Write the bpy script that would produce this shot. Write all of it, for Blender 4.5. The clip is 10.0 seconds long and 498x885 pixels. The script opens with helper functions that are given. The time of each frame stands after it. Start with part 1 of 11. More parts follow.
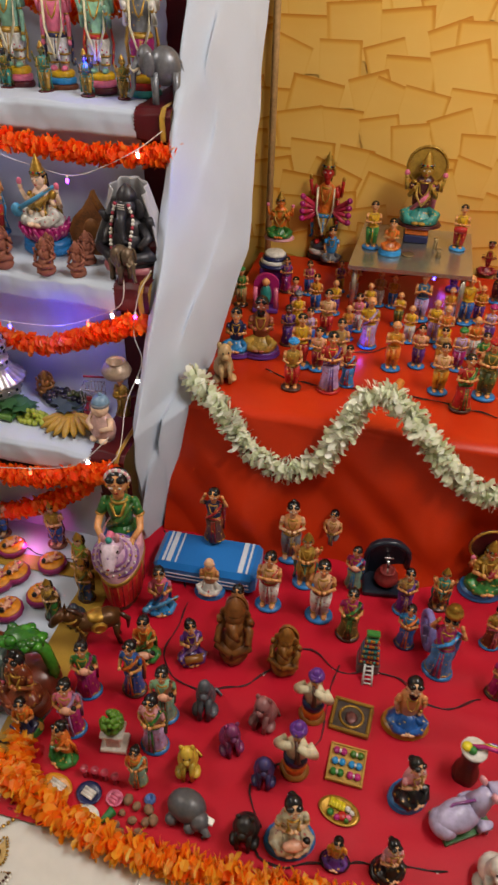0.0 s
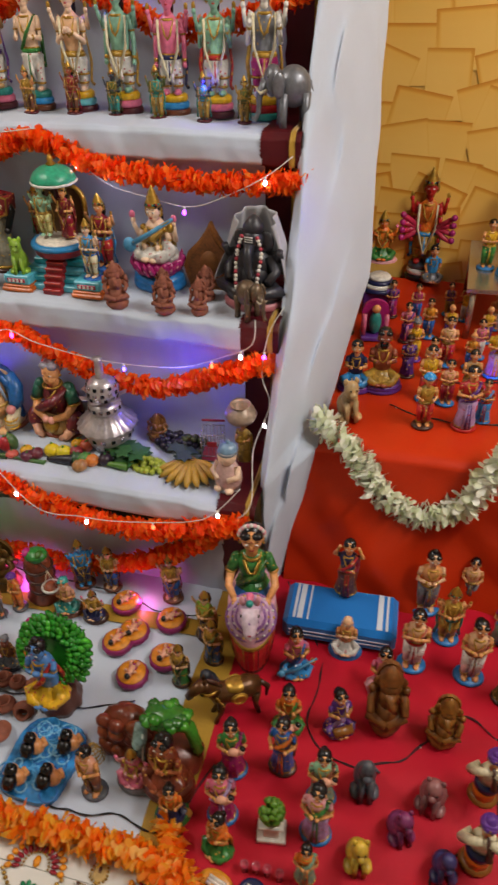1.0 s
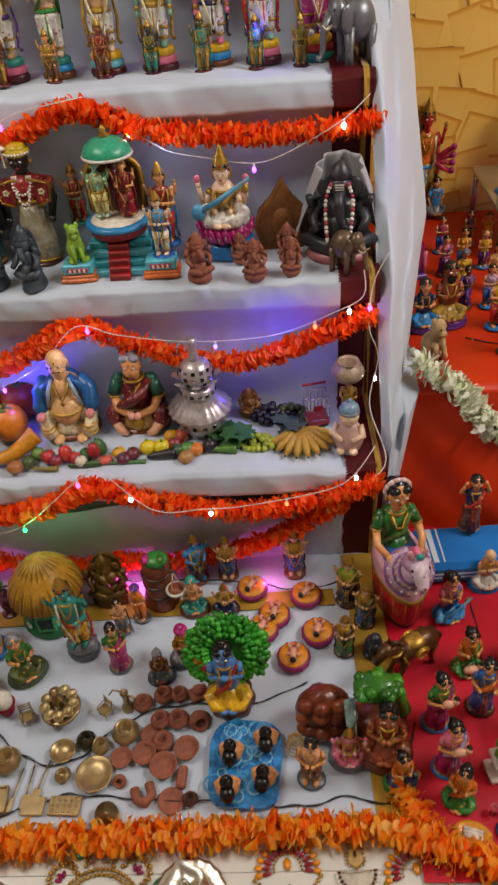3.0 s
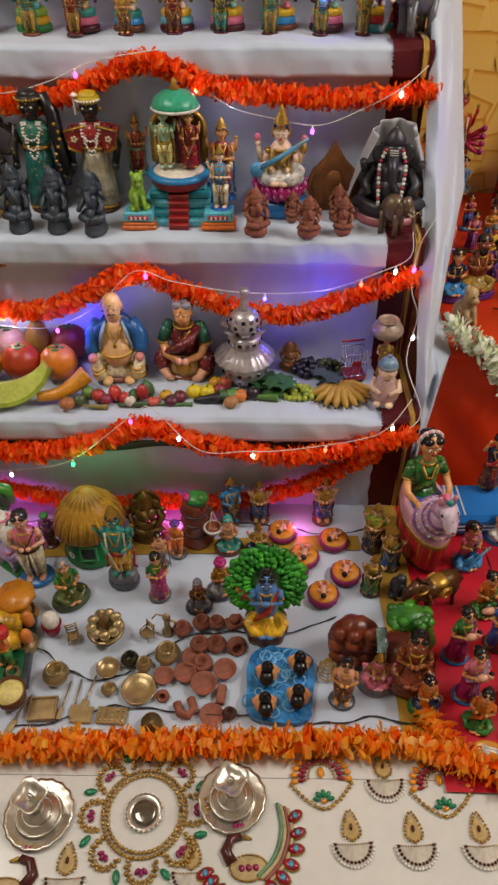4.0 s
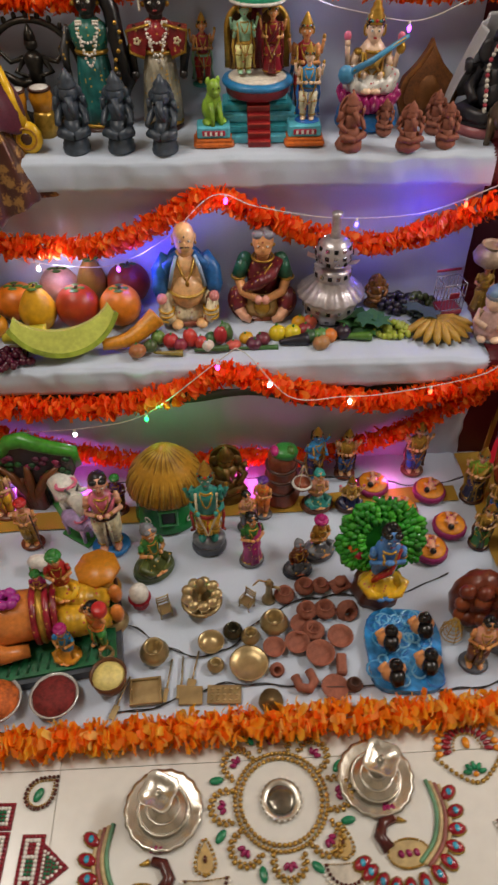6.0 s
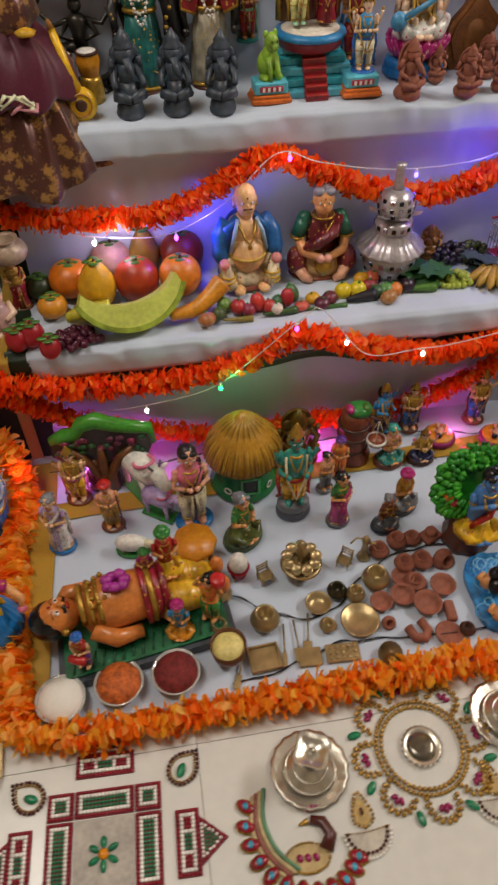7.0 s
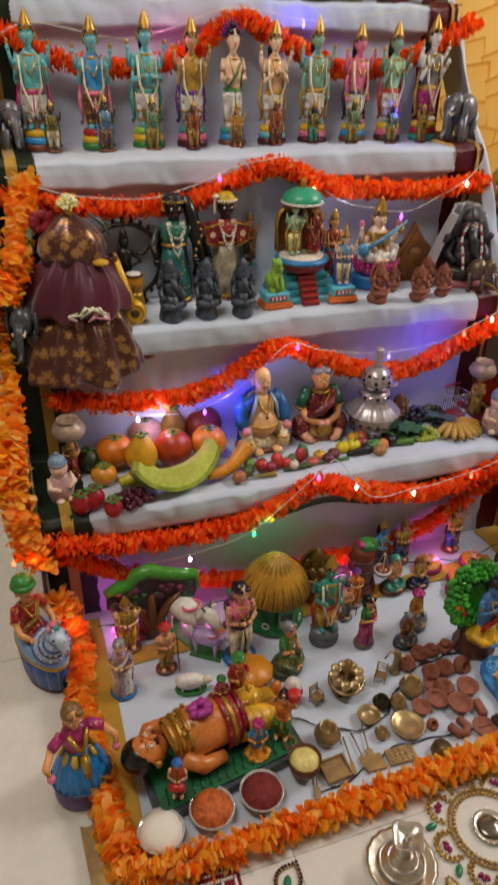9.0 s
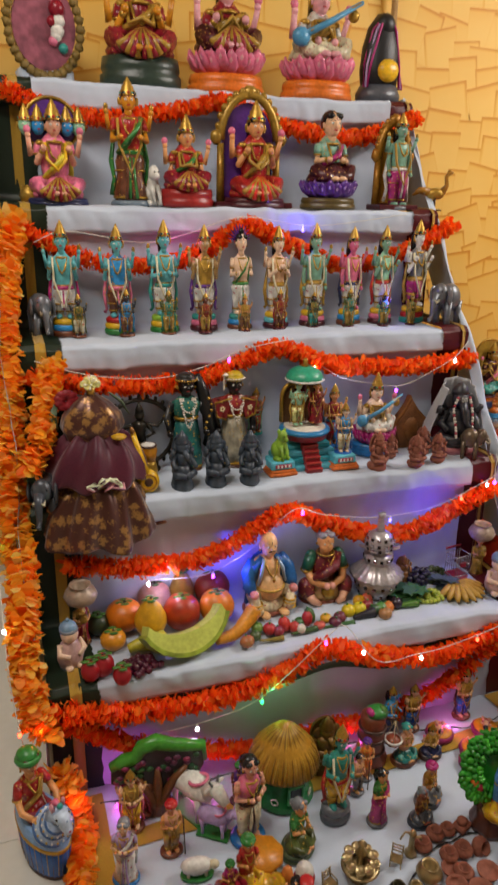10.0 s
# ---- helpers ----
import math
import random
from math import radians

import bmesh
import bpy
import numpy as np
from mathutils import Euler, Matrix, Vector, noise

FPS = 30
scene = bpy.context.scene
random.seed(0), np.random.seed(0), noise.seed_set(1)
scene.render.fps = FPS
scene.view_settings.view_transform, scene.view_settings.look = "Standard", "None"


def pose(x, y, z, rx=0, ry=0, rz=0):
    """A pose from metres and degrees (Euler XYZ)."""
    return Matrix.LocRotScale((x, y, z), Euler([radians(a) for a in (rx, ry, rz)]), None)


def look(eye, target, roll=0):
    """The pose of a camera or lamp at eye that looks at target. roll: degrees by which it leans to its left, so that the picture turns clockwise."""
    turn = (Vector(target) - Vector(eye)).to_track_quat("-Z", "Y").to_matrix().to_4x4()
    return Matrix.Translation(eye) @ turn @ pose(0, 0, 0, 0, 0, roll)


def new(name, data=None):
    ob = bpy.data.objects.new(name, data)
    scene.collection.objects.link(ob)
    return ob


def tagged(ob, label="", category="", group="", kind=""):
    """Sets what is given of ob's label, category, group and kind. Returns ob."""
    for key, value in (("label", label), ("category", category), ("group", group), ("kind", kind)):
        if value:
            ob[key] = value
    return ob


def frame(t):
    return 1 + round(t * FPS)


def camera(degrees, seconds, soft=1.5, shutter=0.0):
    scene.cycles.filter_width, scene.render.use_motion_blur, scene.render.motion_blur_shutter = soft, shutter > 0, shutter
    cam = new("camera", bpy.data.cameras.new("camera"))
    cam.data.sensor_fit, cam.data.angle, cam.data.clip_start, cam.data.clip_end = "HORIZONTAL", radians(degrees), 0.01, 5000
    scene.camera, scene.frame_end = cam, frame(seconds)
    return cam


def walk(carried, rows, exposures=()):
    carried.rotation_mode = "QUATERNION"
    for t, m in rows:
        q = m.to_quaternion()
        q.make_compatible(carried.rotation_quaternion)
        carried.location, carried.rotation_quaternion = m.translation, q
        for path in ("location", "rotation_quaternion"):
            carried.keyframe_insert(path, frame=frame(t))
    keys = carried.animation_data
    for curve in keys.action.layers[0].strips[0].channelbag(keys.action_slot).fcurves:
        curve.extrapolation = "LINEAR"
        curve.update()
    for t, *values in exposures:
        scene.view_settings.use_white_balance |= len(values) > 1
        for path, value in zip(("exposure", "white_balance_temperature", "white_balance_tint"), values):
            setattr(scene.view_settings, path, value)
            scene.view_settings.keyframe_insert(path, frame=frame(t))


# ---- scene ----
cam = camera(39.1, 10.0, soft=2.5, shutter=0.3)
PATH = [
    (0, (1.173, -0.168, 1.348), (0.828, 1.376, 0.124), 1.6),
    (0.5, (1.081, -0.105, 1.346), (0.676, 1.43, 0.129), 0.2),
    (1, (0.892, -0.076, 1.344), (0.484, 1.462, 0.132), -1.1),
    (1.5, (0.768, -0.042, 1.331), (0.37, 1.493, 0.112), -2.4),
    (2, (0.647, 0.025, 1.325), (0.301, 1.556, 0.086), -3.4),
    (3.3, (0.336, -0.146, 1.323), (0.307, 1.364, 0.013), -3.7),
    (3.5, (0.3, -0.179, 1.321), (0.292, 1.326, 0.002), -2.3),
    (4, (0.261, -0.216, 1.322), (0.227, 1.278, -0.006), -0.5),
    (4.5, (0.225, -0.209, 1.323), (0.136, 1.272, -0.018), -0.3),
    (5, (0.214, -0.149, 1.306), (0.101, 1.293, -0.076), 0.3),
    (5.2, (0.211, -0.129, 1.301), (0.093, 1.3, -0.092), 0.2),
    (6.3, (-0.098, -0.107, 1.17), (0.014, 1.303, -0.244), 0.0),
    (6.5, (-0.134, -0.094, 1.171), (-0.028, 1.303, -0.257), 0.4),
    (7, (-0.266, -0.103, 1.165), (-0.07, 1.262, -0.284), -1.3),
    (7.5, (-0.454, -0.151, 1.16), (-0.164, 1.187, -0.298), -2.3),
    (8, (-0.485, -0.203, 1.15), (-0.15, 1.149, -0.285), -1.7),
    (8.5, (-0.549, -0.231, 1.209), (-0.089, 1.249, -0.055), -0.5),
    (9, (-0.619, -0.256, 1.26), (-0.046, 1.348, 0.212), 1.6),
    (9.5, (-0.639, -0.277, 1.311), (-0.025, 1.427, 0.464), 2.0),
    (10, (-0.649, -0.292, 1.331), (-0.029, 1.486, 0.657), 1.3),
]
walk(cam, [(t, look(eye, target, roll)) for t, eye, target, roll in PATH])

# ---- world, lights, exposure ----
world = bpy.data.worlds.new("room_air")
scene.world = world
world.use_nodes = True
world.node_tree.nodes["Background"].inputs[0].default_value = (0.55, 0.6, 0.7, 1)
world.node_tree.nodes["Background"].inputs[1].default_value = 0.0


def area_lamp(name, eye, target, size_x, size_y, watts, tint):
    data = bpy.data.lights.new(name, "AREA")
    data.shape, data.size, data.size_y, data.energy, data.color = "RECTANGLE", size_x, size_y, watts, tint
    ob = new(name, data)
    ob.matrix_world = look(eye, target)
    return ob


# two assumed lamps, never in view, placed to brighten the drape and left garland
area_lamp("unseen_room_light", (2.15, 0.75, 2.45), (0.5, 1.2, 0.5), 1.2, 0.35, 46.0, (1.0, 0.925, 0.865))
area_lamp("unseen_room_light", (-0.95, 0.55, 2.7), (-0.4, 0.95, 0.2), 1.2, 0.3, 26.5, (1.0, 0.915, 0.83))


def glow_lamp(x, y, z, watts, tint):
    data = bpy.data.lights.new("fairy_light_glow", "POINT")
    data.energy, data.color, data.shadow_soft_size = watts, tint, 0.006
    ob = new("fairy_light_glow", data)
    ob.location = (x, y, z)
    return ob


# ---- materials ----
def lin(h):
    v = [int(h[i:i + 2], 16) / 255 for i in (0, 2, 4)]
    return tuple(c / 12.92 if c <= 0.04045 else ((c + 0.055) / 1.055) ** 2.4 for c in v) + (1,)


HUES = dict(
    red="b3201f", crimson="8f1027", maroon="4a0d18", orange="d9701f", amber="d08a1c", yellow="e0b21e", gold="a8842f", lemon="d8c92a",
    green="2f7a34", leaf="3d6b22", lime="8fb83a", teal="2f8f86", aqua="62b4bc", blue="1f5fae", sky="2f8fd0", navy="1d2450", purple="5b2f86",
    lilac="b9a0d0", magenta="a8206e", pink="d86f8e", rose="e0a0a8", skin="d9995f", fair="e0b48a", pale="e6c6a8", brown="6b3a20", umber="43261a",
    clay="8f4a30", wood="8a5a22", ochre="a8741c", white="dcdad2", cream="d8cfae", grey="6f7278", steel="4c5058", slate="2f3640", black="121215",
    hair="0d0c0e", bluebase="2272b4", mint="8fc4a0", sage="7aa892", peach="dba184", tan="b08d5c", olive="55602a")
MADE = {}


def node_mat(name):
    m = bpy.data.materials.new(name)
    m.use_nodes = True
    nt = m.node_tree
    return m, nt, nt.nodes["Principled BSDF"]


def varied(nt, bsdf, rgba, fine, broad, amount):
    """Two scales of noise on a base colour."""
    tc = nt.nodes.new("ShaderNodeTexCoord")
    facs = []
    for s, d in ((fine, 4), (broad, 2)):
        n = nt.nodes.new("ShaderNodeTexNoise")
        n.inputs["Scale"].default_value, n.inputs["Detail"].default_value = s, d
        nt.links.new(tc.outputs["Object"], n.inputs["Vector"])
        facs.append(n)
    add = nt.nodes.new("ShaderNodeMath")
    add.operation = "ADD"
    nt.links.new(facs[0].outputs["Fac"], add.inputs[0])
    nt.links.new(facs[1].outputs["Fac"], add.inputs[1])
    ramp = nt.nodes.new("ShaderNodeValToRGB")
    ramp.color_ramp.elements[0].position, ramp.color_ramp.elements[1].position = 0.35, 0.65
    half = nt.nodes.new("ShaderNodeMath")
    half.operation = "MULTIPLY"
    half.inputs[1].default_value = 0.5
    nt.links.new(add.outputs[0], half.inputs[0])
    nt.links.new(half.outputs[0], ramp.inputs["Fac"])
    ramp.color_ramp.elements[0].color = tuple(c * (1 - amount) for c in rgba[:3]) + (1,)
    ramp.color_ramp.elements[1].color = tuple(min(1, c * (1 + amount * 0.6) + 0.01 * amount) for c in rgba[:3]) + (1,)
    nt.links.new(ramp.outputs["Color"], bsdf.inputs["Base Color"])
    return facs[0]


def bump(nt, bsdf, source, strength, distance):
    b = nt.nodes.new("ShaderNodeBump")
    b.inputs["Strength"].default_value, b.inputs["Distance"].default_value = strength, distance
    nt.links.new(source.outputs["Fac"], b.inputs["Height"])
    nt.links.new(b.outputs["Normal"], bsdf.inputs["Normal"])


def paint(hue, rough=0.33, metal=0.0, fine=120.0, broad=22.0, amount=0.3, relief=0.35):
    """Hand-painted clay, enamel, metal: by the name of a hue or a hex colour."""
    key = (hue, rough, metal, fine, amount)
    if key not in MADE:
        m, nt, b = node_mat("paint_" + hue)
        n = varied(nt, b, lin(HUES.get(hue, hue)), fine, broad, amount)
        b.inputs["Roughness"].default_value, b.inputs["Metallic"].default_value = rough, metal
        bump(nt, b, n, relief, 0.0015)
        MADE[key] = m
    return MADE[key]


def brass(): return paint("a8946a", 0.33, 0.7, 60.0, 12.0, 0.3)
def gilt(): return paint("b08a35", 0.35, 0.6, 140.0, 20.0, 0.4)
def silver(): return paint("c4c0b4", 0.26, 0.85, 80.0, 14.0, 0.2)
def terracotta(): return paint("8e5440", 0.75, 0.0, 150.0, 25.0, 0.3)


def cloth_mat(name, hexa, rough=0.8, weave=900.0, amount=0.1, sheen=0.3):
    m, nt, b = node_mat(name)
    n = varied(nt, b, lin(hexa), weave, 5.0, amount)
    b.inputs["Roughness"].default_value, b.inputs["Sheen Weight"].default_value = rough, sheen
    b.inputs["Specular IOR Level"].default_value = 0.25
    bump(nt, b, n, 0.25, 0.0008)
    return m


def brocade_mat(name, ground, motif, rough):
    """Woven silk with scattered metallic motifs over a dark ground."""
    m, nt, b = node_mat(name)
    tc = nt.nodes.new("ShaderNodeTexCoord")
    v = nt.nodes.new("ShaderNodeTexVoronoi")
    v.inputs["Scale"].default_value = 38.0
    n = nt.nodes.new("ShaderNodeTexNoise")
    n.inputs["Scale"].default_value, n.inputs["Detail"].default_value = 170.0, 3
    for q in (v, n):
        nt.links.new(tc.outputs["Object"], q.inputs["Vector"])
    add = nt.nodes.new("ShaderNodeMath")
    nt.links.new(v.outputs["Distance"], add.inputs[0])
    nt.links.new(n.outputs["Fac"], add.inputs[1])
    r = nt.nodes.new("ShaderNodeValToRGB")
    r.color_ramp.elements[0].position, r.color_ramp.elements[0].color = 0.78, lin(motif)
    r.color_ramp.elements[1].position, r.color_ramp.elements[1].color = 1.0, lin(ground)
    nt.links.new(add.outputs[0], r.inputs["Fac"])
    nt.links.new(r.outputs["Color"], b.inputs["Base Color"])
    b.inputs["Roughness"].default_value, b.inputs["Sheen Weight"].default_value = rough, 0.3
    b.inputs["Metallic"].default_value = 0.35
    bump(nt, b, n, 0.3, 0.0008)
    return m


def island_mat(name, hexes, rough=0.6, translucent=0.0):
    """Each loose petal, bead or leaf takes one of several colours."""
    m, nt, b = node_mat(name)
    g = nt.nodes.new("ShaderNodeNewGeometry")
    r = nt.nodes.new("ShaderNodeValToRGB")
    r.color_ramp.interpolation = "LINEAR"
    for i, h in enumerate(hexes):
        e = r.color_ramp.elements[i] if i < 2 else r.color_ramp.elements.new(0.5)
        e.color = lin(h)
    for i, e in enumerate(r.color_ramp.elements):
        e.position = i / (len(hexes) - 1)
    for i, h in enumerate(hexes):
        r.color_ramp.elements[i].color = lin(h)
    nt.links.new(g.outputs["Random Per Island"], r.inputs["Fac"])
    nt.links.new(r.outputs["Color"], b.inputs["Base Color"])
    b.inputs["Roughness"].default_value = rough
    if translucent:
        tr, mix = nt.nodes.new("ShaderNodeBsdfTranslucent"), nt.nodes.new("ShaderNodeMixShader")
        nt.links.new(r.outputs["Color"], tr.inputs["Color"])
        mix.inputs["Fac"].default_value = translucent * 1.5
        nt.links.new(b.outputs["BSDF"], mix.inputs[1])
        nt.links.new(tr.outputs["BSDF"], mix.inputs[2])
        nt.links.new(mix.outputs["Shader"], nt.nodes["Material Output"].inputs["Surface"])
    return m


def glow_mat(name, hexa, strength):
    m, nt, b = node_mat(name)
    b.inputs["Base Color"].default_value = lin(hexa)
    b.inputs["Emission Color"].default_value = lin(hexa)
    b.inputs["Emission Strength"].default_value = strength
    return m


WHITE_CLOTH = cloth_mat("white_cotton", "bac6d6", 0.85, 700.0, 0.1)
MAROON_SILK = cloth_mat("maroon_silk", "4d0e16", 0.38, 500.0, 0.3, 0.0)
BOTTLE_SILK = cloth_mat("bottle_green_silk", "1d2a1c", 0.4, 500.0, 0.3, 0.0)
ZARI = cloth_mat("gold_zari_border", "a8842a", 0.4, 500.0, 0.25)
RED_CLOTH = cloth_mat("red_satin", "b40a26", 0.5, 600.0, 0.12, 0.0)
RUST_SATIN = cloth_mat("rust_red_satin", "bc300e", 0.3, 400.0, 0.12, 0.0)
TOWEL_BLUE = cloth_mat("blue_towel_cloth", "1470c0", 0.9, 900.0, 0.15)
STRIPE_WHITE = cloth_mat("white_woven_stripe", "c8d4e0", 0.9, 900.0, 0.1)
DULL_GREEN = cloth_mat("dull_green_cotton", "33442c", 0.8, 600.0, 0.2)
MARIGOLD = island_mat("marigold_petals", ["fa4c0a", "ff6a10", "ff821c", "fc5a0a", "ffaa3c"], 0.5, 0.36)
MARIGOLD_PALE = island_mat("marigold_petals_two_tone", ["ff780c", "ffb428", "ffdc50", "ff8c10", "fff48c"], 0.5, 0.4)
JASMINE = island_mat("jasmine_petals", ["dce6c0", "f0f4e0", "f8faf0", "d0dcb0"], 0.6, 0.2)


# ---- mesh builder ----
def turn_to(a, b):
    return (Vector(b) - Vector(a)).to_track_quat("Z", "Y").to_matrix().to_4x4()


class Shape:
    """Gathers turned, swept and boxy forms into one mesh with several paints."""

    def __init__(self):
        self.v, self.f, self.mi, self.sm, self.slots = [], [], [], [], []

    def slot(self, mat):
        if mat not in self.slots:
            self.slots.append(mat)
        return self.slots.index(mat)

    def add(self, verts, faces, mat, smooth=True, m=None):
        o, s = len(self.v), self.slot(mat)
        self.v += [tuple(m @ Vector(p)) if m else tuple(p) for p in verts]
        for f in faces:
            self.f.append([i + o for i in f])
            self.mi.append(s)
            self.sm.append(smooth)

    def lathe(self, prof, mat, c=(0, 0, 0), sx=1.0, sy=1.0, seg=14, m=None, wave=0.0, waves=0):
        vs, fs = [], []
        for r, z in prof:
            for k in range(seg):
                a = 2 * math.pi * k / seg
                rr = r * (1 + wave * math.cos(waves * a))
                vs.append((c[0] + rr * math.cos(a) * sx, c[1] + rr * math.sin(a) * sy, c[2] + z))
        for i in range(len(prof) - 1):
            for k in range(seg):
                k2 = (k + 1) % seg
                fs.append((i * seg + k, i * seg + k2, (i + 1) * seg + k2, (i + 1) * seg + k))
        fs.append(tuple(range(seg - 1, -1, -1)))
        fs.append(tuple((len(prof) - 1) * seg + k for k in range(seg)))
        self.add(vs, fs, mat, True, m)

    def ball(self, c, r, mat, seg=12, rings=8, m=None, rough=0.0):
        r = (r, r, r) if not isinstance(r, tuple) else r
        vs, fs = [(c[0], c[1], c[2] - r[2])], []
        for i in range(1, rings):
            p = math.pi * i / rings - math.pi / 2
            for k in range(seg):
                a = 2 * math.pi * k / seg
                w = 1 + (random.uniform(-rough, rough) if rough else 0)
                vs.append((c[0] + w * r[0] * math.cos(p) * math.cos(a), c[1] + w * r[1] * math.cos(p) * math.sin(a), c[2] + w * r[2] * math.sin(p)))
        vs.append((c[0], c[1], c[2] + r[2]))
        n = len(vs) - 1
        for k in range(seg):
            k2 = (k + 1) % seg
            fs.append((0, 1 + k2, 1 + k))
            fs.append((n, n - seg + k, n - seg + k2))
            for i in range(rings - 2):
                a, b = 1 + i * seg, 1 + (i + 1) * seg
                fs.append((a + k, a + k2, b + k2, b + k))
        self.add(vs, fs, mat, True, m)

    def tube(self, pts, rad, mat, seg=8, m=None, flat=1.0, closed=False):
        pts = [Vector(p) for p in pts]
        n = len(pts)
        rad = rad if isinstance(rad, (list, tuple)) else [rad] * n
        vs, fs = [], []
        up = Vector((0.13, 0.21, 1)).normalized()
        for i, p in enumerate(pts):
            a = pts[i - 1] if (i or closed) else p
            b = pts[(i + 1) % n] if (i < n - 1 or closed) else p
            d = (b - a).normalized()
            s = d.cross(up)
            if s.length < 0.05:
                s = d.cross(Vector((1, 0.1, 0)))
            s.normalize()
            u = s.cross(d)
            for k in range(seg):
                q = 2 * math.pi * k / seg
                vs.append(p + (s * math.cos(q) + u * math.sin(q) * flat) * rad[i])
        for i in range(n if closed else n - 1):
            for k in range(seg):
                k2, j = (k + 1) % seg, (i + 1) % n
                fs.append((i * seg + k, i * seg + k2, j * seg + k2, j * seg + k))
        if not closed:
            fs.append(tuple(range(seg - 1, -1, -1)))
            fs.append(tuple((n - 1) * seg + k for k in range(seg)))
        self.add(vs, fs, mat, True, m)

    def ring(self, c, big, small, mat, m=None, seg=20, sub=6, sx=1.0, sy=1.0):
        pts = [(c[0] + big * sx * math.cos(2 * math.pi * k / seg), c[1] + big * sy * math.sin(2 * math.pi * k / seg), c[2]) for k in range(seg)]
        self.tube(pts, small, mat, sub, m, closed=True)

    def box(self, c, size, mat, bev=None, m=None, taper=1.0):
        hx, hy, hz = (s / 2 for s in size)
        b = min(hx, hy, hz) * 0.25 if bev is None else bev
        bm = bmesh.new()
        bmesh.ops.create_cube(bm, size=1.0)
        for v in bm.verts:
            k = taper if v.co.z > 0 else 1.0
            v.co = Vector((c[0] + v.co.x * 2 * hx * k, c[1] + v.co.y * 2 * hy * k, c[2] + v.co.z * 2 * hz))
        if b > 0:
            bmesh.ops.bevel(bm, geom=bm.edges[:], offset=b, segments=1, affect="EDGES")
        bm.verts.index_update()
        self.add([v.co.copy() for v in bm.verts], [[v.index for v in f.verts] for f in bm.faces], mat, False, m)
        bm.free()

    def prism(self, outline, depth, mat, m=None):
        """A flat outline in x and z, thick along y."""
        n = len(outline)
        vs = [(x, -depth / 2, z) for x, z in outline] + [(x, depth / 2, z) for x, z in outline]
        fs = [tuple(range(n)), tuple(range(2 * n - 1, n - 1, -1))]
        fs += [((k + 1) % n, k, n + k, n + (k + 1) % n) for k in range(n)]
        self.add(vs, fs, mat, False, m)

    def slab(self, outline, z0, z1, mat, m=None):
        """A flat outline in x and y, thick along z."""
        n = len(outline)
        vs = [(x, y, z0) for x, y in outline] + [(x, y, z1) for x, y in outline]
        fs = [tuple(range(n - 1, -1, -1)), tuple(range(n, 2 * n))]
        fs += [(k, (k + 1) % n, n + (k + 1) % n, n + k) for k in range(n)]
        self.add(vs, fs, mat, False, m)

    def done(self, name, m=None, parent=None, label="", scale=1.0):
        me = bpy.data.meshes.new(name)
        me.from_pydata([(p[0] * scale, p[1] * scale, p[2] * scale) for p in self.v], [], self.f)
        me.polygons.foreach_set("material_index", self.mi)
        me.polygons.foreach_set("use_smooth", self.sm)
        for s in self.slots:
            me.materials.append(s)
        me.update()
        ob = new(name, me)
        if m:
            ob.matrix_world = m
        if parent:
            ob.parent = parent
        if label:
            ob["label"] = label
        return ob


def empty(name, m):
    ob = new(name)
    ob.empty_display_size = 0.02
    ob.matrix_basis = m
    return ob


def sheet(name, nu, nv, place, mat, thick=0.002):
    """A cloth: place(u, v) gives a point for u, v from 0 to 1."""
    vs = [place(i / nu, j / nv) for j in range(nv + 1) for i in range(nu + 1)]
    fs = [(j * (nu + 1) + i, j * (nu + 1) + i + 1, (j + 1) * (nu + 1) + i + 1, (j + 1) * (nu + 1) + i) for j in range(nv) for i in range(nu)]
    me = bpy.data.meshes.new(name)
    me.from_pydata(vs, [], fs)
    me.polygons.foreach_set("use_smooth", [True] * len(fs))
    me.materials.append(mat)
    ob = new(name, me)
    if thick:
        s = ob.modifiers.new("thickness", "SOLIDIFY")
        s.thickness, s.offset = thick, 0
    return ob


def glide(pts, step):
    """Even samples along a smooth line through the points."""
    pts = [Vector(p) for p in pts]
    out = []
    for i in range(len(pts) - 1):
        p0, p1, p2, p3 = pts[max(i - 1, 0)], pts[i], pts[i + 1], pts[min(i + 2, len(pts) - 1)]
        n = max(2, int((p2 - p1).length / step))
        for k in range(n):
            t = k / n
            out.append(0.5 * ((2 * p1) + (p2 - p0) * t + (2 * p0 - 5 * p1 + 4 * p2 - p3) * t * t + (3 * p1 - p0 - 3 * p2 + p3) * t ** 3))
    out.append(pts[-1])
    return out


def rnd(x, y, s=1.0):
    return noise.noise(Vector((x * s, y * s, 3.7 * s)))

# ---- the room ----
STEP_Z = (0.315, 0.64, 0.97, 1.285, 1.6)
STEP_Y = (1.0, 1.225, 1.43, 1.65, 1.855)
WALL_Y, TABLE_Z = 2.2, 0.36


def tile_mat():
    m, nt, b = node_mat("vitrified_floor_tile")
    n = varied(nt, b, lin("d2d3ce"), 40.0, 3.0, 0.06)
    b.inputs["Roughness"].default_value = 0.22
    bump(nt, b, n, 0.04, 0.001)
    return m


def wall_paint(name, hexa):
    m, nt, b = node_mat(name)
    n = varied(nt, b, lin(hexa), 60.0, 2.5, 0.1)
    b.inputs["Roughness"].default_value = 0.6
    bump(nt, b, n, 0.15, 0.002)
    return m


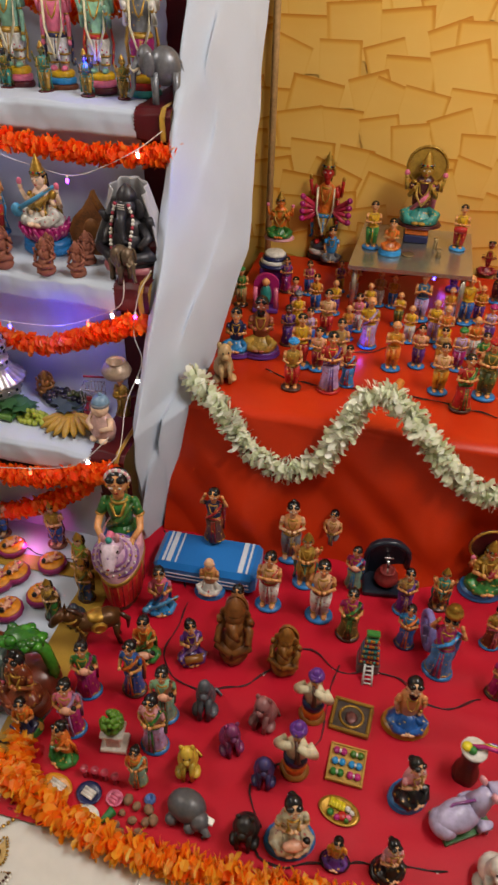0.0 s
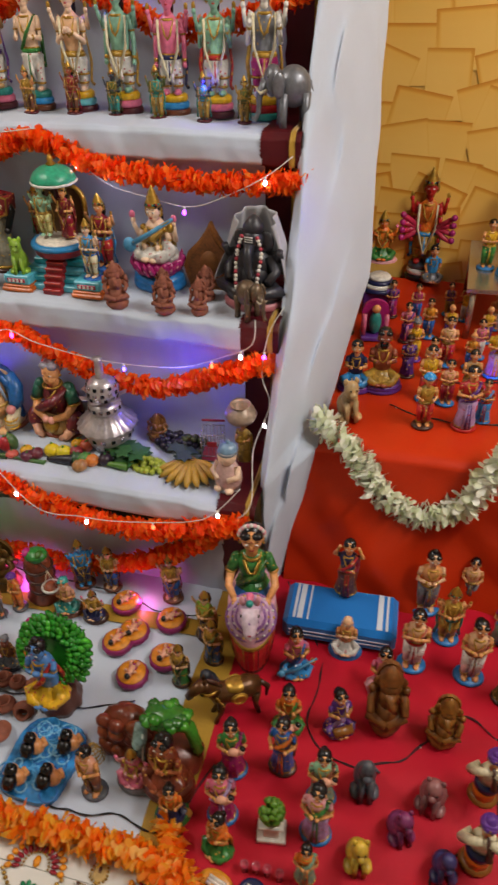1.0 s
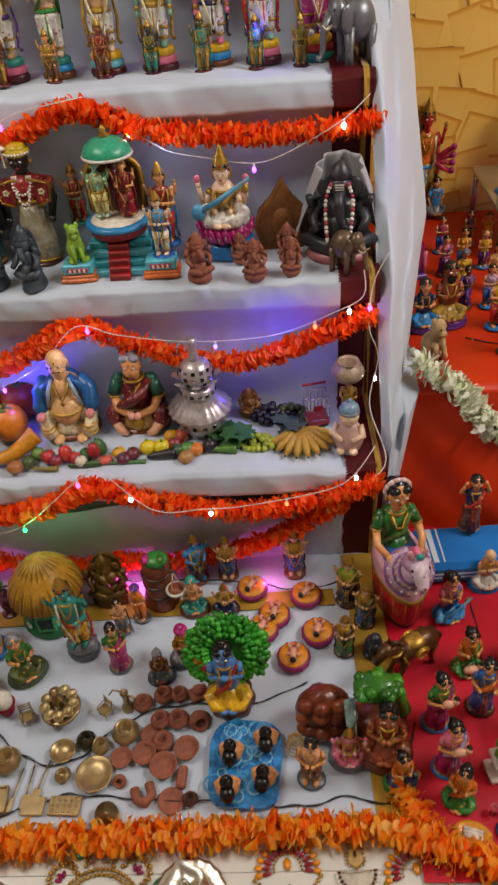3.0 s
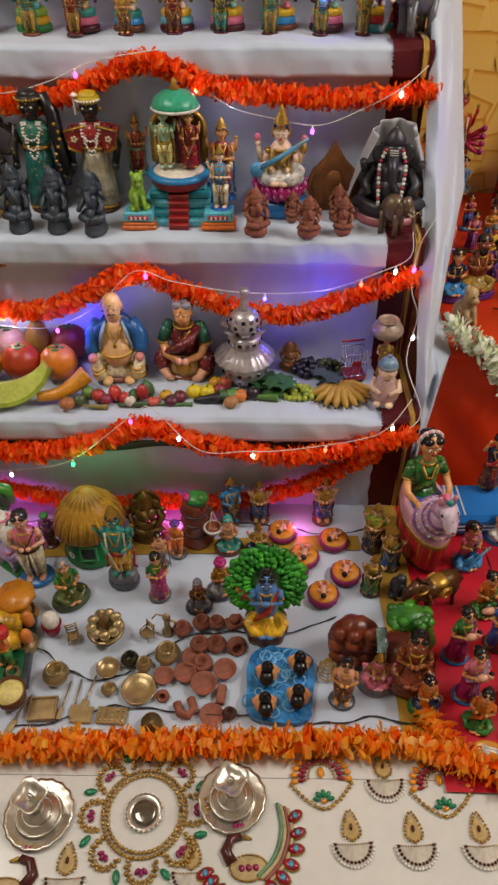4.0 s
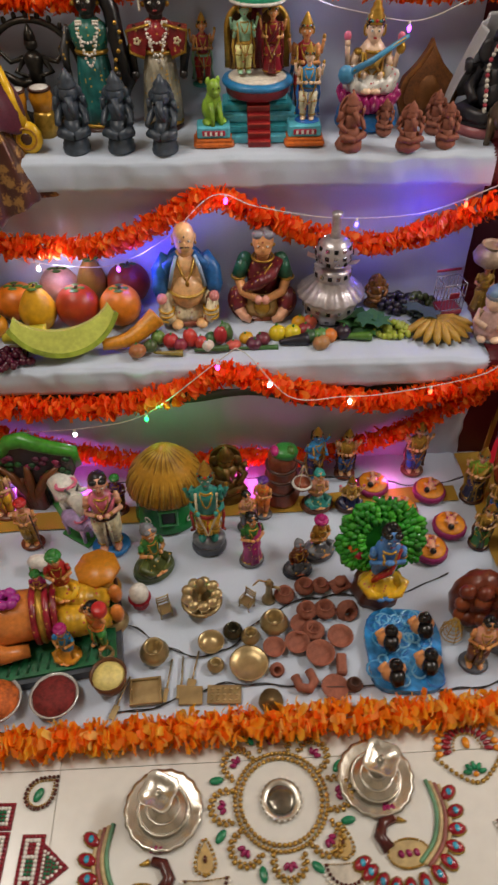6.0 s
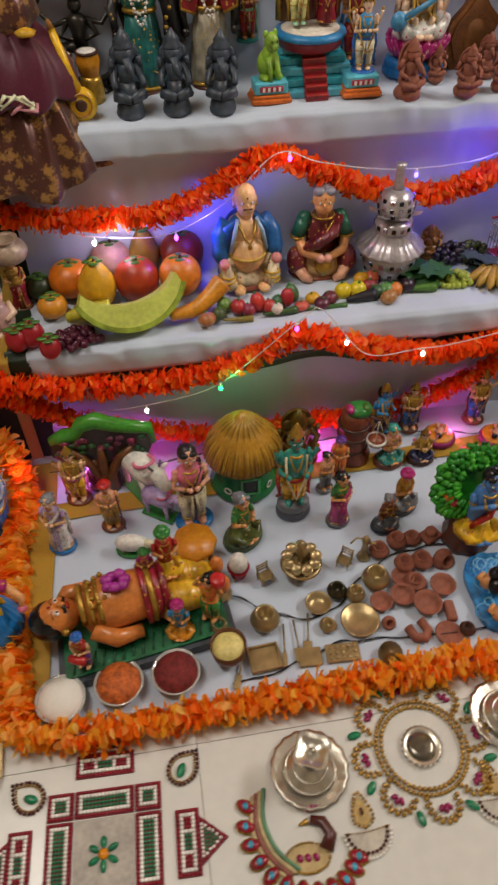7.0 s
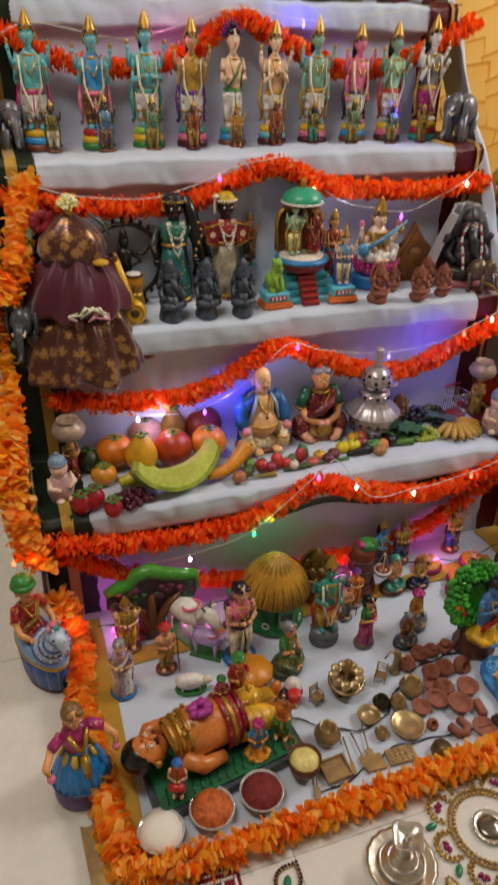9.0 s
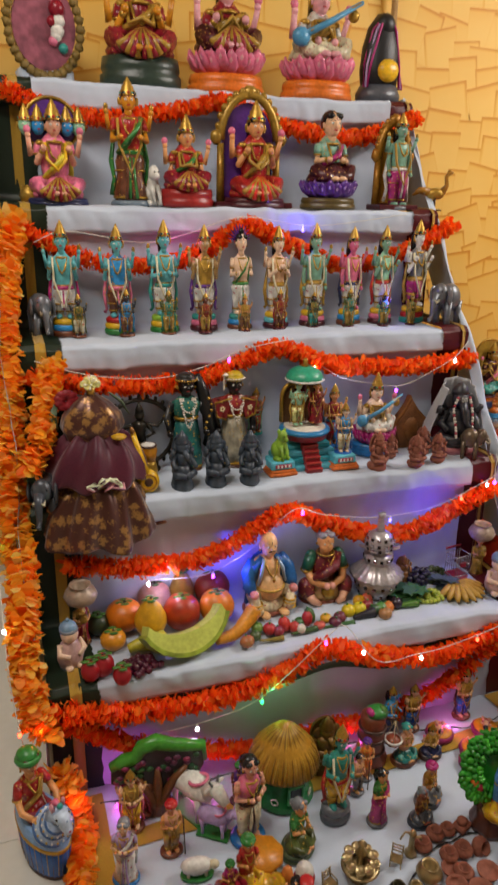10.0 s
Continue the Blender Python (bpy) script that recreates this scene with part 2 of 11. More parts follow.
TILE, CREAM_WALL, YELLOW_WALL = tile_mat(), wall_paint("cream_wall_paint", "d8d2c4"), wall_paint("yellow_wall_paint", "e0b255")
s = Shape()
s.box((-0.2, 0.0, -0.06), (5.0, 4.8, 0.1), paint("bcb6a8", 0.8), 0.0)
floor = tagged(s.done("floor"), "cream vitrified tile floor with thin grey joints", "floor", kind="structure")
for n_, c_, sz_, mt_ in (("wall_north", (-0.2, WALL_Y + 0.06, 1.4), (5.0, 0.12, 2.9), YELLOW_WALL), ("wall_south", (-0.2, -2.4, 1.4), (5.0, 0.12, 2.9), CREAM_WALL),
                         ("wall_east", (2.36, -0.1, 1.4), (0.12, 4.7, 2.9), CREAM_WALL), ("wall_west", (-2.76, -0.1, 1.4), (0.12, 4.7, 2.9), CREAM_WALL)):
    s = Shape()
    s.box(c_, sz_, mt_, 0.0)
    w_ = tagged(s.done(n_), "yellow painted wall with overlapping slab pattern" if n_ == "wall_north" else "plain cream painted room wall", "wall", kind="structure")
    if n_ == "wall_north":
        wall_north = w_
s = Shape()
s.box((-0.2, -0.1, 2.85), (5.2, 4.9, 0.1), CREAM_WALL, 0.0)
tagged(s.done("ceiling"), "plain off-white painted room ceiling", "ceiling", kind="structure")


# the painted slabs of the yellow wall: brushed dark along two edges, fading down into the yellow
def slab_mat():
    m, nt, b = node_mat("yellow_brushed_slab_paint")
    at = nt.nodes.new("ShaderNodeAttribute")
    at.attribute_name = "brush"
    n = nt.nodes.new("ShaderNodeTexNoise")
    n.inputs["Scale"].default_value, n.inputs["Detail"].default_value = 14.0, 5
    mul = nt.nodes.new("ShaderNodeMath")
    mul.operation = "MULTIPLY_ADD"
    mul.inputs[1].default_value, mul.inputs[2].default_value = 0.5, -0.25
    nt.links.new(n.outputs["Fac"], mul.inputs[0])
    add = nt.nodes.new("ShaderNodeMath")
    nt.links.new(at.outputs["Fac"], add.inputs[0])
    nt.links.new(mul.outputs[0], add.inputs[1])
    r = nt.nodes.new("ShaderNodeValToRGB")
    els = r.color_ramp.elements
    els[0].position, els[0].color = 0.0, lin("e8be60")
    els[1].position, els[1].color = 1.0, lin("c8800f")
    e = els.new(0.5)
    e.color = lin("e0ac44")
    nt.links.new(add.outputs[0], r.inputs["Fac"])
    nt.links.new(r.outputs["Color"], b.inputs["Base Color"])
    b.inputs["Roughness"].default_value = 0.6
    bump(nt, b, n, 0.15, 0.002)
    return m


def wall_slabs():
    vs, fs, tone = [], [], []
    rows, k = 0, 0
    z = 2.6
    while z > 0.25:
        x = -2.2 + random.uniform(0, 0.1)
        while x < 2.3:
            wd, ht = random.uniform(0.11, 0.17), random.uniform(0.14, 0.2)
            tilt = random.uniform(-0.38, 0.38) if random.random() < 0.7 else random.uniform(-0.05, 0.05)
            skew = random.uniform(-0.25, 0.25)
            y = WALL_Y - 0.0008 - rows * 0.00016 - 0.00004 * (k % 3)
            zz = z + random.uniform(-0.032, 0.032)
            o = len(vs)
            us, ws = (0.0, 0.035, 0.09, 0.3, 0.6, 0.91, 0.965, 1.0), (0.0, 0.034, 0.08, 0.25, 0.6, 1.0)
            side = random.choice((0, 1))
            for q in ws:
                for p in us:
                    lx, lz = (p - 0.5) * wd + skew * q * 0.05, -q * ht
                    vs.append((x + lx * math.cos(tilt) - lz * math.sin(tilt), y, zz + lx * math.sin(tilt) + lz * math.cos(tilt)))
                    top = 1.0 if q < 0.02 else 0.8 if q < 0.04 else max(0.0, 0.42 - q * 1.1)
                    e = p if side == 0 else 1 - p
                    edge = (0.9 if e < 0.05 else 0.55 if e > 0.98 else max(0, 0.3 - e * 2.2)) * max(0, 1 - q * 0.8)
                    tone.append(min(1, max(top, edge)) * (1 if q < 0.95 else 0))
            nu = len(us)
            for j in range(len(ws) - 1):
                for i in range(nu - 1):
                    a = o + j * nu + i
                    fs.append((a, a + nu, a + nu + 1, a + 1))
            x += wd * random.uniform(0.72, 1.0)
            k += 1
        z -= random.uniform(0.08, 0.098)
        rows += 1
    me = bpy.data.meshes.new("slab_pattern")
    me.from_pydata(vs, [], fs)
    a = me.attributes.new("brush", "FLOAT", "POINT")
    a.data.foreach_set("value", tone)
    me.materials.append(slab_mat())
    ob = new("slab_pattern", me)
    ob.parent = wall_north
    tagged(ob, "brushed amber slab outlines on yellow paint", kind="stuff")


wall_slabs()

# ---- the stepped stand ----
HALF = 0.535


def stair_profile(out=0.0):
    """y, z of the cloth over the steps, from the floor up; each tread has a short lip over a set-back riser."""
    pr = [(STEP_Y[0] + 0.03 - out, 0.003)]
    for i in range(5):
        y, z = STEP_Y[i], STEP_Z[i]
        pr += [(y + 0.028 - out, z - 0.15), (y + 0.024 - out, z - 0.07 + out), (y - 0.004 - out, z - 0.062), (y - 0.006 - out, z - 0.03), (y - 0.004 - out, z - 0.008), (y + 0.006, z + out)]
        back = STEP_Y[i + 1] + 0.028 if i < 4 else WALL_Y - 0.03
        pr += [(y + 0.06, z + out), ((y + back) / 2, z + out), (back - 0.01, z + out)]
    return pr


def along(pr, t):
    k = t * (len(pr) - 1)
    i = min(int(k), len(pr) - 2)
    f = k - i
    return pr[i][0] * (1 - f) + pr[i + 1][0] * f, pr[i][1] * (1 - f) + pr[i + 1][1] * f


PR = stair_profile()


def white_steps(u, v):
    x = -HALF + 2 * HALF * u
    y, z = along(PR, v)
    w = rnd(x * 4 + 1.3, (y + z) * 5, 1.0) * 0.008 + rnd(x * 15, (y + z) * 7 + 4, 1.0) * 0.011 + rnd(x * 30 + z * 14, (y + z) * 12, 1.0) * 0.004 + abs(rnd(x * 7 + z * 9, z * 4, 1.0)) * 0.006
    sag = 0.006 * math.sin(u * 9.0 + z * 7)
    return (x, y - abs(w) * 0.8 - 0.002, z + (w * 0.5 if z > 0.02 else 0) + sag * 0.15)


nprof = len(PR) - 1
step_cloth = sheet("step_cloth", 170, nprof * 4, white_steps, WHITE_CLOTH, 0.0)
tagged(step_cloth, "white cotton cloth draped over a five-step display stand", "cloth")


def strip(name, mat, x0, x1, label, out=0.005, zig=True):
    pr = stair_profile(out)

    def place(u, v):
        y, z = along(pr, v)
        inner = x0 + (0.004 if (zig and int(v * nprof * 6) % 2) else 0.0) * (1 if x1 > x0 else -1)
        x = inner + (x1 - inner) * u
        return (x, y + 0.002 * math.sin(v * 60 + u * 4), z + 0.0015 * math.sin(u * 9 + v * 30))
    return tagged(sheet(name, 8, nprof * 6, place, mat, 0.0), label, "cloth")


strip("side_border_cloth", MAROON_SILK, 0.53, 0.618, "maroon silk sari border running down the steps")
strip("gold_border_ribbon", ZARI, 0.594, 0.606, "gold zari ribbon along the maroon border", 0.008, False)
strip("side_border_cloth", BOTTLE_SILK, -0.53, -0.64, "dark bottle-green silk border running down the steps")
strip("gold_border_ribbon", ZARI, -0.57, -0.595, "gold zari ribbon along the green border", 0.008, False)


def side_drape(sx):
    def place(u, v):
        y = 0.99 + (WALL_Y - 0.05 - 0.99) * u
        top = 0.30 + (y - 0.99) * 1.50 + 0.06
        top = min(top, 1.7)
        z = 0.004 + (top - 0.004) * v
        fold = 0.008 * math.sin(y * 21 + z * 4) + 0.006 * math.sin(y * 9 - z * 7 + 1) + 0.012 * rnd(y * 4, z * 2.5) + 0.004 * rnd(y * 16 + z * 9, z * 5)
        q = min(1.0, max(0.0, (y - 1.0) / 0.8))
        out = 0.068 * q * q * (3 - 2 * q) - 0.02 * max(0.0, (y - 1.9) / 0.25)
        if sx < 0:
            out *= 0.3
        free = min(1.0, max(0.0, (z - 0.37) / 0.15))
        return (sx * (0.652 + max(-0.006, fold * (0.4 + 0.6 * free)) * (1 if free > 0 or y < 1.2 else 0.4) + out * free), y, z)
    return tagged(sheet("side_drape", 90, 60, place, WHITE_CLOTH, 0.0), "white cotton drape hanging in folds beside the steps", "cloth")



def right_drape(u, v):
    """Loose cloth from the maroon border outward and back, broad in the middle, gathered above."""
    z = 0.004 + 1.62 * v
    yf = 0.99 + max(0.0, z - 0.36) / 1.5 + 0.042
    if z < 0.36:
        wide = 0.06 + 0.03 * z / 0.36
    elif z < 0.62:
        wide = 0.09 + 0.055 * (z - 0.36) / 0.26
    elif z < 1.1:
        wide = 0.145 - 0.03 * (z - 0.62) / 0.48
    else:
        wide = 0.115 - 0.06 * min(1.0, (z - 1.1) / 0.4)
    x = 0.613 + (wide + 0.012) * u
    y = yf + (0.34 if z > 0.36 else 0.16) * u ** 1.4 + 0.03 * max(0.0, 1 - u * 6)
    pull = z - 0.55 * u
    crease = 0.017 * math.sin(pull * 21 + 2.2 * rnd(z * 3, u * 2 + 1)) * math.sin(math.pi * min(1, u * 1.15)) + 0.012 * math.sin(u * 13 + z * 4 + 1.4 * math.sin(z * 6)) + 0.024 * rnd(u * 3 + 4, z * 5) + 0.014 * rnd(u * 5 + z * 7, z * 9 - u * 3)
    return (x + 0.45 * crease * u, min(WALL_Y - 0.03, y + crease), z)


tagged(sheet("side_drape", 60, 110, right_drape, WHITE_CLOTH, 0.0), "white cotton drape hanging in loose folds beside the steps", "cloth")
side_drape(-1)
s = Shape()
s.tube([(0.70, 2.16, 0.0), (0.70, 2.165, 1.0), (0.70, 2.165, 2.3)], 0.011, paint("tan", 0.5), 8)
tagged(s.done("wooden_pole"), "slim pale wooden pole standing against the wall", "pole")


def hanging_border(u, v):
    x = -0.5 + 0.98 * u
    top = 0.262 + 0.012 * math.cos(u * 12.5) - 0.03 * abs(u - 0.5)
    return (x, 1.006 + 0.008 * math.sin(x * 25) + 0.004 * math.sin(v * 9), top - 0.055 * v)


tagged(sheet("hanging_border_cloth", 60, 6, hanging_border, DULL_GREEN, 0.0), "dull green striped sari border hanging under the lowest step", "cloth")

# ---- floor cloths ----
def white_floor(u, v):
    x, y = -0.60 + 1.20 * u, 0.41 + 0.66 * v
    return (x, y + 0.006 * math.sin(x * 6), 0.004 + 0.0025 * abs(rnd(x * 9, y * 9)) + 0.002 * abs(rnd(x * 3, y * 22)))


tagged(sheet("floor_cloth", 100, 60, white_floor, WHITE_CLOTH, 0.0), "white cotton cloth with gold borders spread on the floor", "cloth")


def band(x0, y0, x1, y1, wd, label="gold sari border band lying on the white cloth"):
    d = Vector((x1 - x0, y1 - y0, 0))
    n = Vector((-d.y, d.x, 0)).normalized()

    def place(u, v):
        p = Vector((x0, y0, 0)) + d * u + n * (v - 0.5) * wd
        return (p.x + 0.004 * rnd(p.x * 8, p.y * 8), p.y + 0.004 * rnd(p.y * 8, p.x * 8), 0.0095 + 0.002 * math.sin(u * 40 + v * 2) * v)
    tagged(sheet("gold_border_band", 40, 4, place, ZARI, 0.0), label, "cloth")


band(0.575, 0.40, 0.565, 1.02, 0.075)
band(-0.575, 0.44, -0.575, 1.0, 0.07)
band(-0.54, 0.855, 0.50, 0.90, 0.045)


def red_floor(u, v):
    x, y = 0.60 + 1.35 * u, 0.325 + 0.88 * v
    return (x, y + 0.008 * math.sin(x * 7), 0.006 + 0.004 * abs(rnd(x * 5, y * 5)) + 0.003 * abs(rnd(x * 2 + 5, y * 16)))


tagged(sheet("floor_cloth", 110, 70, red_floor, RED_CLOTH, 0.0), "deep red satin cloth spread on the floor", "cloth")


# ---- the red table ----
def table_cover(u, v):
    """One wrapped sheet: the top, then the front falling to the floor."""
    x = 0.675 + 1.35 * u
    if v < 0.45:
        y, z = 2.16 - (2.16 - 1.2) * v / 0.45, TABLE_Z
        z += 0.003 * rnd(x * 6, y * 6)
        if v > 0.42:
            z -= 0.004
    else:
        f = (v - 0.45) / 0.55
        fold = math.sin(x * 13 + 0.8 * math.sin(x * 5)) * 0.024 * f + 0.035 * rnd(x * 5 + 2, f * 1.0) * f + 0.016 * math.sin((x + f * 0.3) * 27) * f * (1.1 - f) + 0.022 * rnd(x * 9 - f * 3, f * 1.2 + 8) * min(1, f * 3)
        y, z = 1.192 - 0.10 * f ** 1.3 + fold, TABLE_Z - 0.006 - (TABLE_Z - 0.012) * f
        x -= 0.012 * f * (1 - u)
    return (x, y, z)


def table_side(u, v):
    y = 1.196 - 0.09 * v * (1 - u) + (2.16 - 1.196) * u
    return (0.675 - 0.02 * v + 0.014 * math.sin(y * 22) * v, y, TABLE_Z - 0.004 - (TABLE_Z - 0.012) * v)


s = Shape()
s.box((1.36, 1.69, TABLE_Z / 2 - 0.01), (1.32, 0.92, TABLE_Z - 0.03), paint("wood", 0.6), 0.01)
red_table = tagged(s.done("low_table"), "low table covered with rust-red satin cloth", "table")
for fn, nm, nu_, nv_ in ((table_cover, "table_cover", 120, 60), (table_side, "cover_side", 40, 16)):
    ob = sheet(nm, nu_, nv_, fn, RUST_SATIN, 0.0)
    ob.parent = red_table
    ob["label"] = "rust-red satin cover in loose folds"

# silver display board on the table
s = Shape()
BOARD_Z = 0.52
s.slab([(1.02, 1.765), (1.37, 1.785), (1.37, 2.12), (1.03, 2.12)], BOARD_Z - 0.012, BOARD_Z, silver())
board = tagged(s.done("display_board"), "small silver sheet-metal display board on the red table", "stand")
for x_, y_ in ((1.04, 1.79), (1.35, 1.80), (1.04, 2.10), (1.35, 2.10)):
    s = Shape()
    s.tube([(x_, y_, TABLE_Z), (x_, y_, BOARD_Z - 0.011)], 0.009, silver(), 8)
    s.done("leg", parent=board)


# ---- kinds of dolls: each one plain painted mesh, facing -y at turn 0 ----
def put(s, name, label, category, x, y, z, h, turn, group=""):
    ob = s.done(name, pose(x, y, z, 0, 0, turn), scale=h)
    return tagged(ob, label, category, group)


def slim(s, kx, ky=None):
    s.v = [(a * kx, b * (ky or kx), c) for a, b, c in s.v]


def dress(hue, rough=0.3):
    """Painted costume: enamel with small gilt sprigs and darker brushed folds."""
    key = ("dress", hue, rough)
    if key not in MADE:
        m, nt, b = node_mat("costume_" + hue)
        rgba = lin(HUES.get(hue, hue))
        tc = nt.nodes.new("ShaderNodeTexCoord")
        v, n = nt.nodes.new("ShaderNodeTexVoronoi"), nt.nodes.new("ShaderNodeTexNoise")
        v.inputs["Scale"].default_value = 95.0
        n.inputs["Scale"].default_value, n.inputs["Detail"].default_value = 38.0, 4
        w = nt.nodes.new("ShaderNodeTexWave")
        w.inputs["Scale"].default_value, w.inputs["Distortion"].default_value = 26.0, 5.0
        for q in (v, n, w):
            nt.links.new(tc.outputs["Object"], q.inputs["Vector"])
        r = nt.nodes.new("ShaderNodeValToRGB")
        r.color_ramp.elements[0].position, r.color_ramp.elements[1].position = 0.36, 0.66
        r.color_ramp.elements[0].color = tuple(c * 0.5 for c in rgba[:3]) + (1,)
        r.color_ramp.elements[1].color = tuple(min(1, c * 1.22 + 0.012) for c in rgba[:3]) + (1,)
        nt.links.new(n.outputs["Fac"], r.inputs["Fac"])
        lum = 0.3 * rgba[0] + 0.6 * rgba[1] + 0.1 * rgba[2]
        sprig = lin("c9a24a") if lum < 0.4 else lin("b0404a")
        pick = nt.nodes.new("ShaderNodeMath")
        pick.operation = "LESS_THAN"
        pick.inputs[1].default_value = 0.2
        nt.links.new(v.outputs["Distance"], pick.inputs[0])
        mix = nt.nodes.new("ShaderNodeMix")
        mix.data_type = "RGBA"
        nt.links.new(pick.outputs[0], mix.inputs["Factor"])
        nt.links.new(r.outputs["Color"], mix.inputs["A"])
        mix.inputs["B"].default_value = sprig
        nt.links.new(mix.outputs["Result"], b.inputs["Base Color"])
        b.inputs["Roughness"].default_value = rough
        bump(nt, b, w, 0.35, 0.002)
        MADE[key] = m
    return MADE[key]


def face_of(s, c, r, lips="red", mark="crimson", m=None, dark="black"):
    """Painted eyes, brows, lips and forehead mark on a head that looks along -y."""
    x, y, z = c
    for k in (-1, 1):
        s.ball((x + k * r * 0.34, y - r * 0.83, z + r * 0.1), (r * 0.19, r * 0.08, r * 0.1), paint("white", 0.3), 7, 5, m=m)
        s.ball((x + k * r * 0.33, y - r * 0.9, z + r * 0.1), (r * 0.055, r * 0.03, r * 0.065), paint(dark, 0.25), 6, 5, m=m)
        s.tube([(x + k * r * 0.1, y - r * 0.87, z + r * 0.3), (x + k * r * 0.35, y - r * 0.83, z + r * 0.38), (x + k * r * 0.58, y - r * 0.68, z + r * 0.28)], r * 0.02, paint(dark, 0.3), 4, m=m)
    s.ball((x, y - r * 0.84, z - r * 0.44), (r * 0.22, r * 0.08, r * 0.08), paint(lips, 0.3), 7, 5, m=m)
    if mark:
        s.ball((x, y - r * 0.9, z + r * 0.46), (r * 0.07, r * 0.05, r * 0.1), paint(mark, 0.4), 6, 5, m=m)


def arms_of(s, style, S, w, skin, sleeve, depth=0.1, thick=0.03):
    """Two bent arms from the shoulders, by style."""
    styles = dict(fold=((0.155, -0.03, -0.15), (0.03, -0.135, -0.12)), side=((0.155, 0.0, -0.15), (0.15, -0.04, -0.29)), up=((0.19, -0.02, 0.02), (0.12, -0.02, 0.17)),
                  pray=((0.145, -0.06, -0.14), (0.015, -0.145, -0.05)), hold=((0.155, -0.04, -0.14), (0.085, -0.15, -0.12)), wide=((0.2, -0.02, -0.1), (0.25, -0.1, 0.0)),
                  bless=((0.155, -0.03, -0.15), (0.13, -0.14, -0.02)))
    e, p = styles[style]
    for k in (-1, 1):
        a = (k * w, 0, S)
        b = (k * (w + e[0] - 0.13), e[1], S + e[2])
        c = (k * p[0], p[1], S + p[2])
        mid = tuple((a[i] + b[i]) / 2 for i in range(3))
        s.ball(a, (thick * 1.2, thick * 1.15, thick * 1.2), sleeve, 8, 6)
        s.tube([a, mid], [thick * 1.15, thick * 1.12], sleeve, 8)
        s.ring(mid, thick * 1.1, thick * 0.22, gilt(), seg=10, sub=4)
        s.tube([mid, b, c], [thick * 0.95, thick * 0.92, thick * 0.62], skin, 8)
        s.ball(b, thick * 0.92, skin, 7, 5)
        q = tuple(b[i] * 0.25 + c[i] * 0.75 for i in range(3))
        s.ball(q, thick * 0.85, gilt(), 7, 5)
        s.ball(c, (thick * 0.85, thick * 1.0, thick * 0.85), skin, 8, 6)


def head_of(s, c, r, skin, hair, style="bun", hat=None):
    x, y, z = c
    s.tube([(x, y, z - r * 1.5), (x, y, z - r * 0.5)], [r * 0.48, r * 0.42], skin, 8)
    s.ball((x, y, z + r * 0.06), (r * 0.84, r * 0.92, r * 1.0), skin, 14, 10)
    s.ball((x, y - r * 0.12, z - r * 0.4), (r * 0.62, r * 0.7, r * 0.62), skin, 12, 8)
    s.ball((x, y - r * 0.92, z - r * 0.12), (r * 0.11, r * 0.15, r * 0.2), skin, 6, 5)
    for k in (-1, 1):
        s.ball((x + k * r * 0.84, y, z - r * 0.05), (r * 0.12, r * 0.16, r * 0.26), skin, 6, 5)
        s.ball((x + k * r * 0.88, y - r * 0.06, z - r * 0.36), r * 0.12, gilt(), 6, 5)
    if skin.name != "paint_black":
        face_of(s, c, r)
    if style != "bald":
        s.ball((x, y + r * 0.26, z + r * 0.26), (r * 0.94, r * 0.93, r * 0.95), hair, 14, 10)
        for k in (-1, 1):
            s.ball((x + k * r * 0.42, y - r * 0.5, z + r * 0.68), (r * 0.46, r * 0.36, r * 0.3), hair, 8, 6)
    else:
        s.ball((x, y + r * 0.4, z + r * 0.02), (r * 0.76, r * 0.66, r * 0.62), paint("grey", 0.5), 10, 7)
    if style == "bun":
        s.ball((x, y + r * 1.1, z + r * 0.1), r * 0.5, hair, 10, 7)
        s.ring((x, y + r * 1.0, z + r * 0.1), r * 0.42, r * 0.14, paint("white", 0.5), m=None, seg=10, sub=4)
    if style == "top":
        s.ball((x, y + r * 0.1, z + r * 1.3), r * 0.42, hair, 10, 7)
    if style == "long":
        s.tube([(x, y + r * 0.8, z + r * 0.2), (x, y + r * 1.2, z - r * 1.1), (x, y + r * 1.0, z - r * 2.6)], [r * 0.75, r * 0.6, r * 0.2], hair, 8)
    if style == "beard":
        s.ball((x, y - r * 0.45, z - r * 0.85), (r * 0.55, r * 0.45, r * 0.6), hair, 10, 7)
        s.tube([(x - r * 0.45, y - r * 0.78, z - r * 0.4), (x, y - r * 0.92, z - r * 0.28), (x + r * 0.45, y - r * 0.78, z - r * 0.4)], r * 0.1, hair, 6)
    if hat == "turban":
        s.ring((x, y, z + r * 0.5), r * 0.8, r * 0.32, hair, seg=14)
        s.ring((x, y + r * 0.05, z + r * 0.72), r * 0.66, r * 0.28, hair, seg=14, m=None)
        s.ball((x, y, z + r * 0.75), r * 0.68, hair, 12, 8)
        s.ball((x, y - r * 0.95, z + r * 0.62), r * 0.14, gilt(), 6, 5)


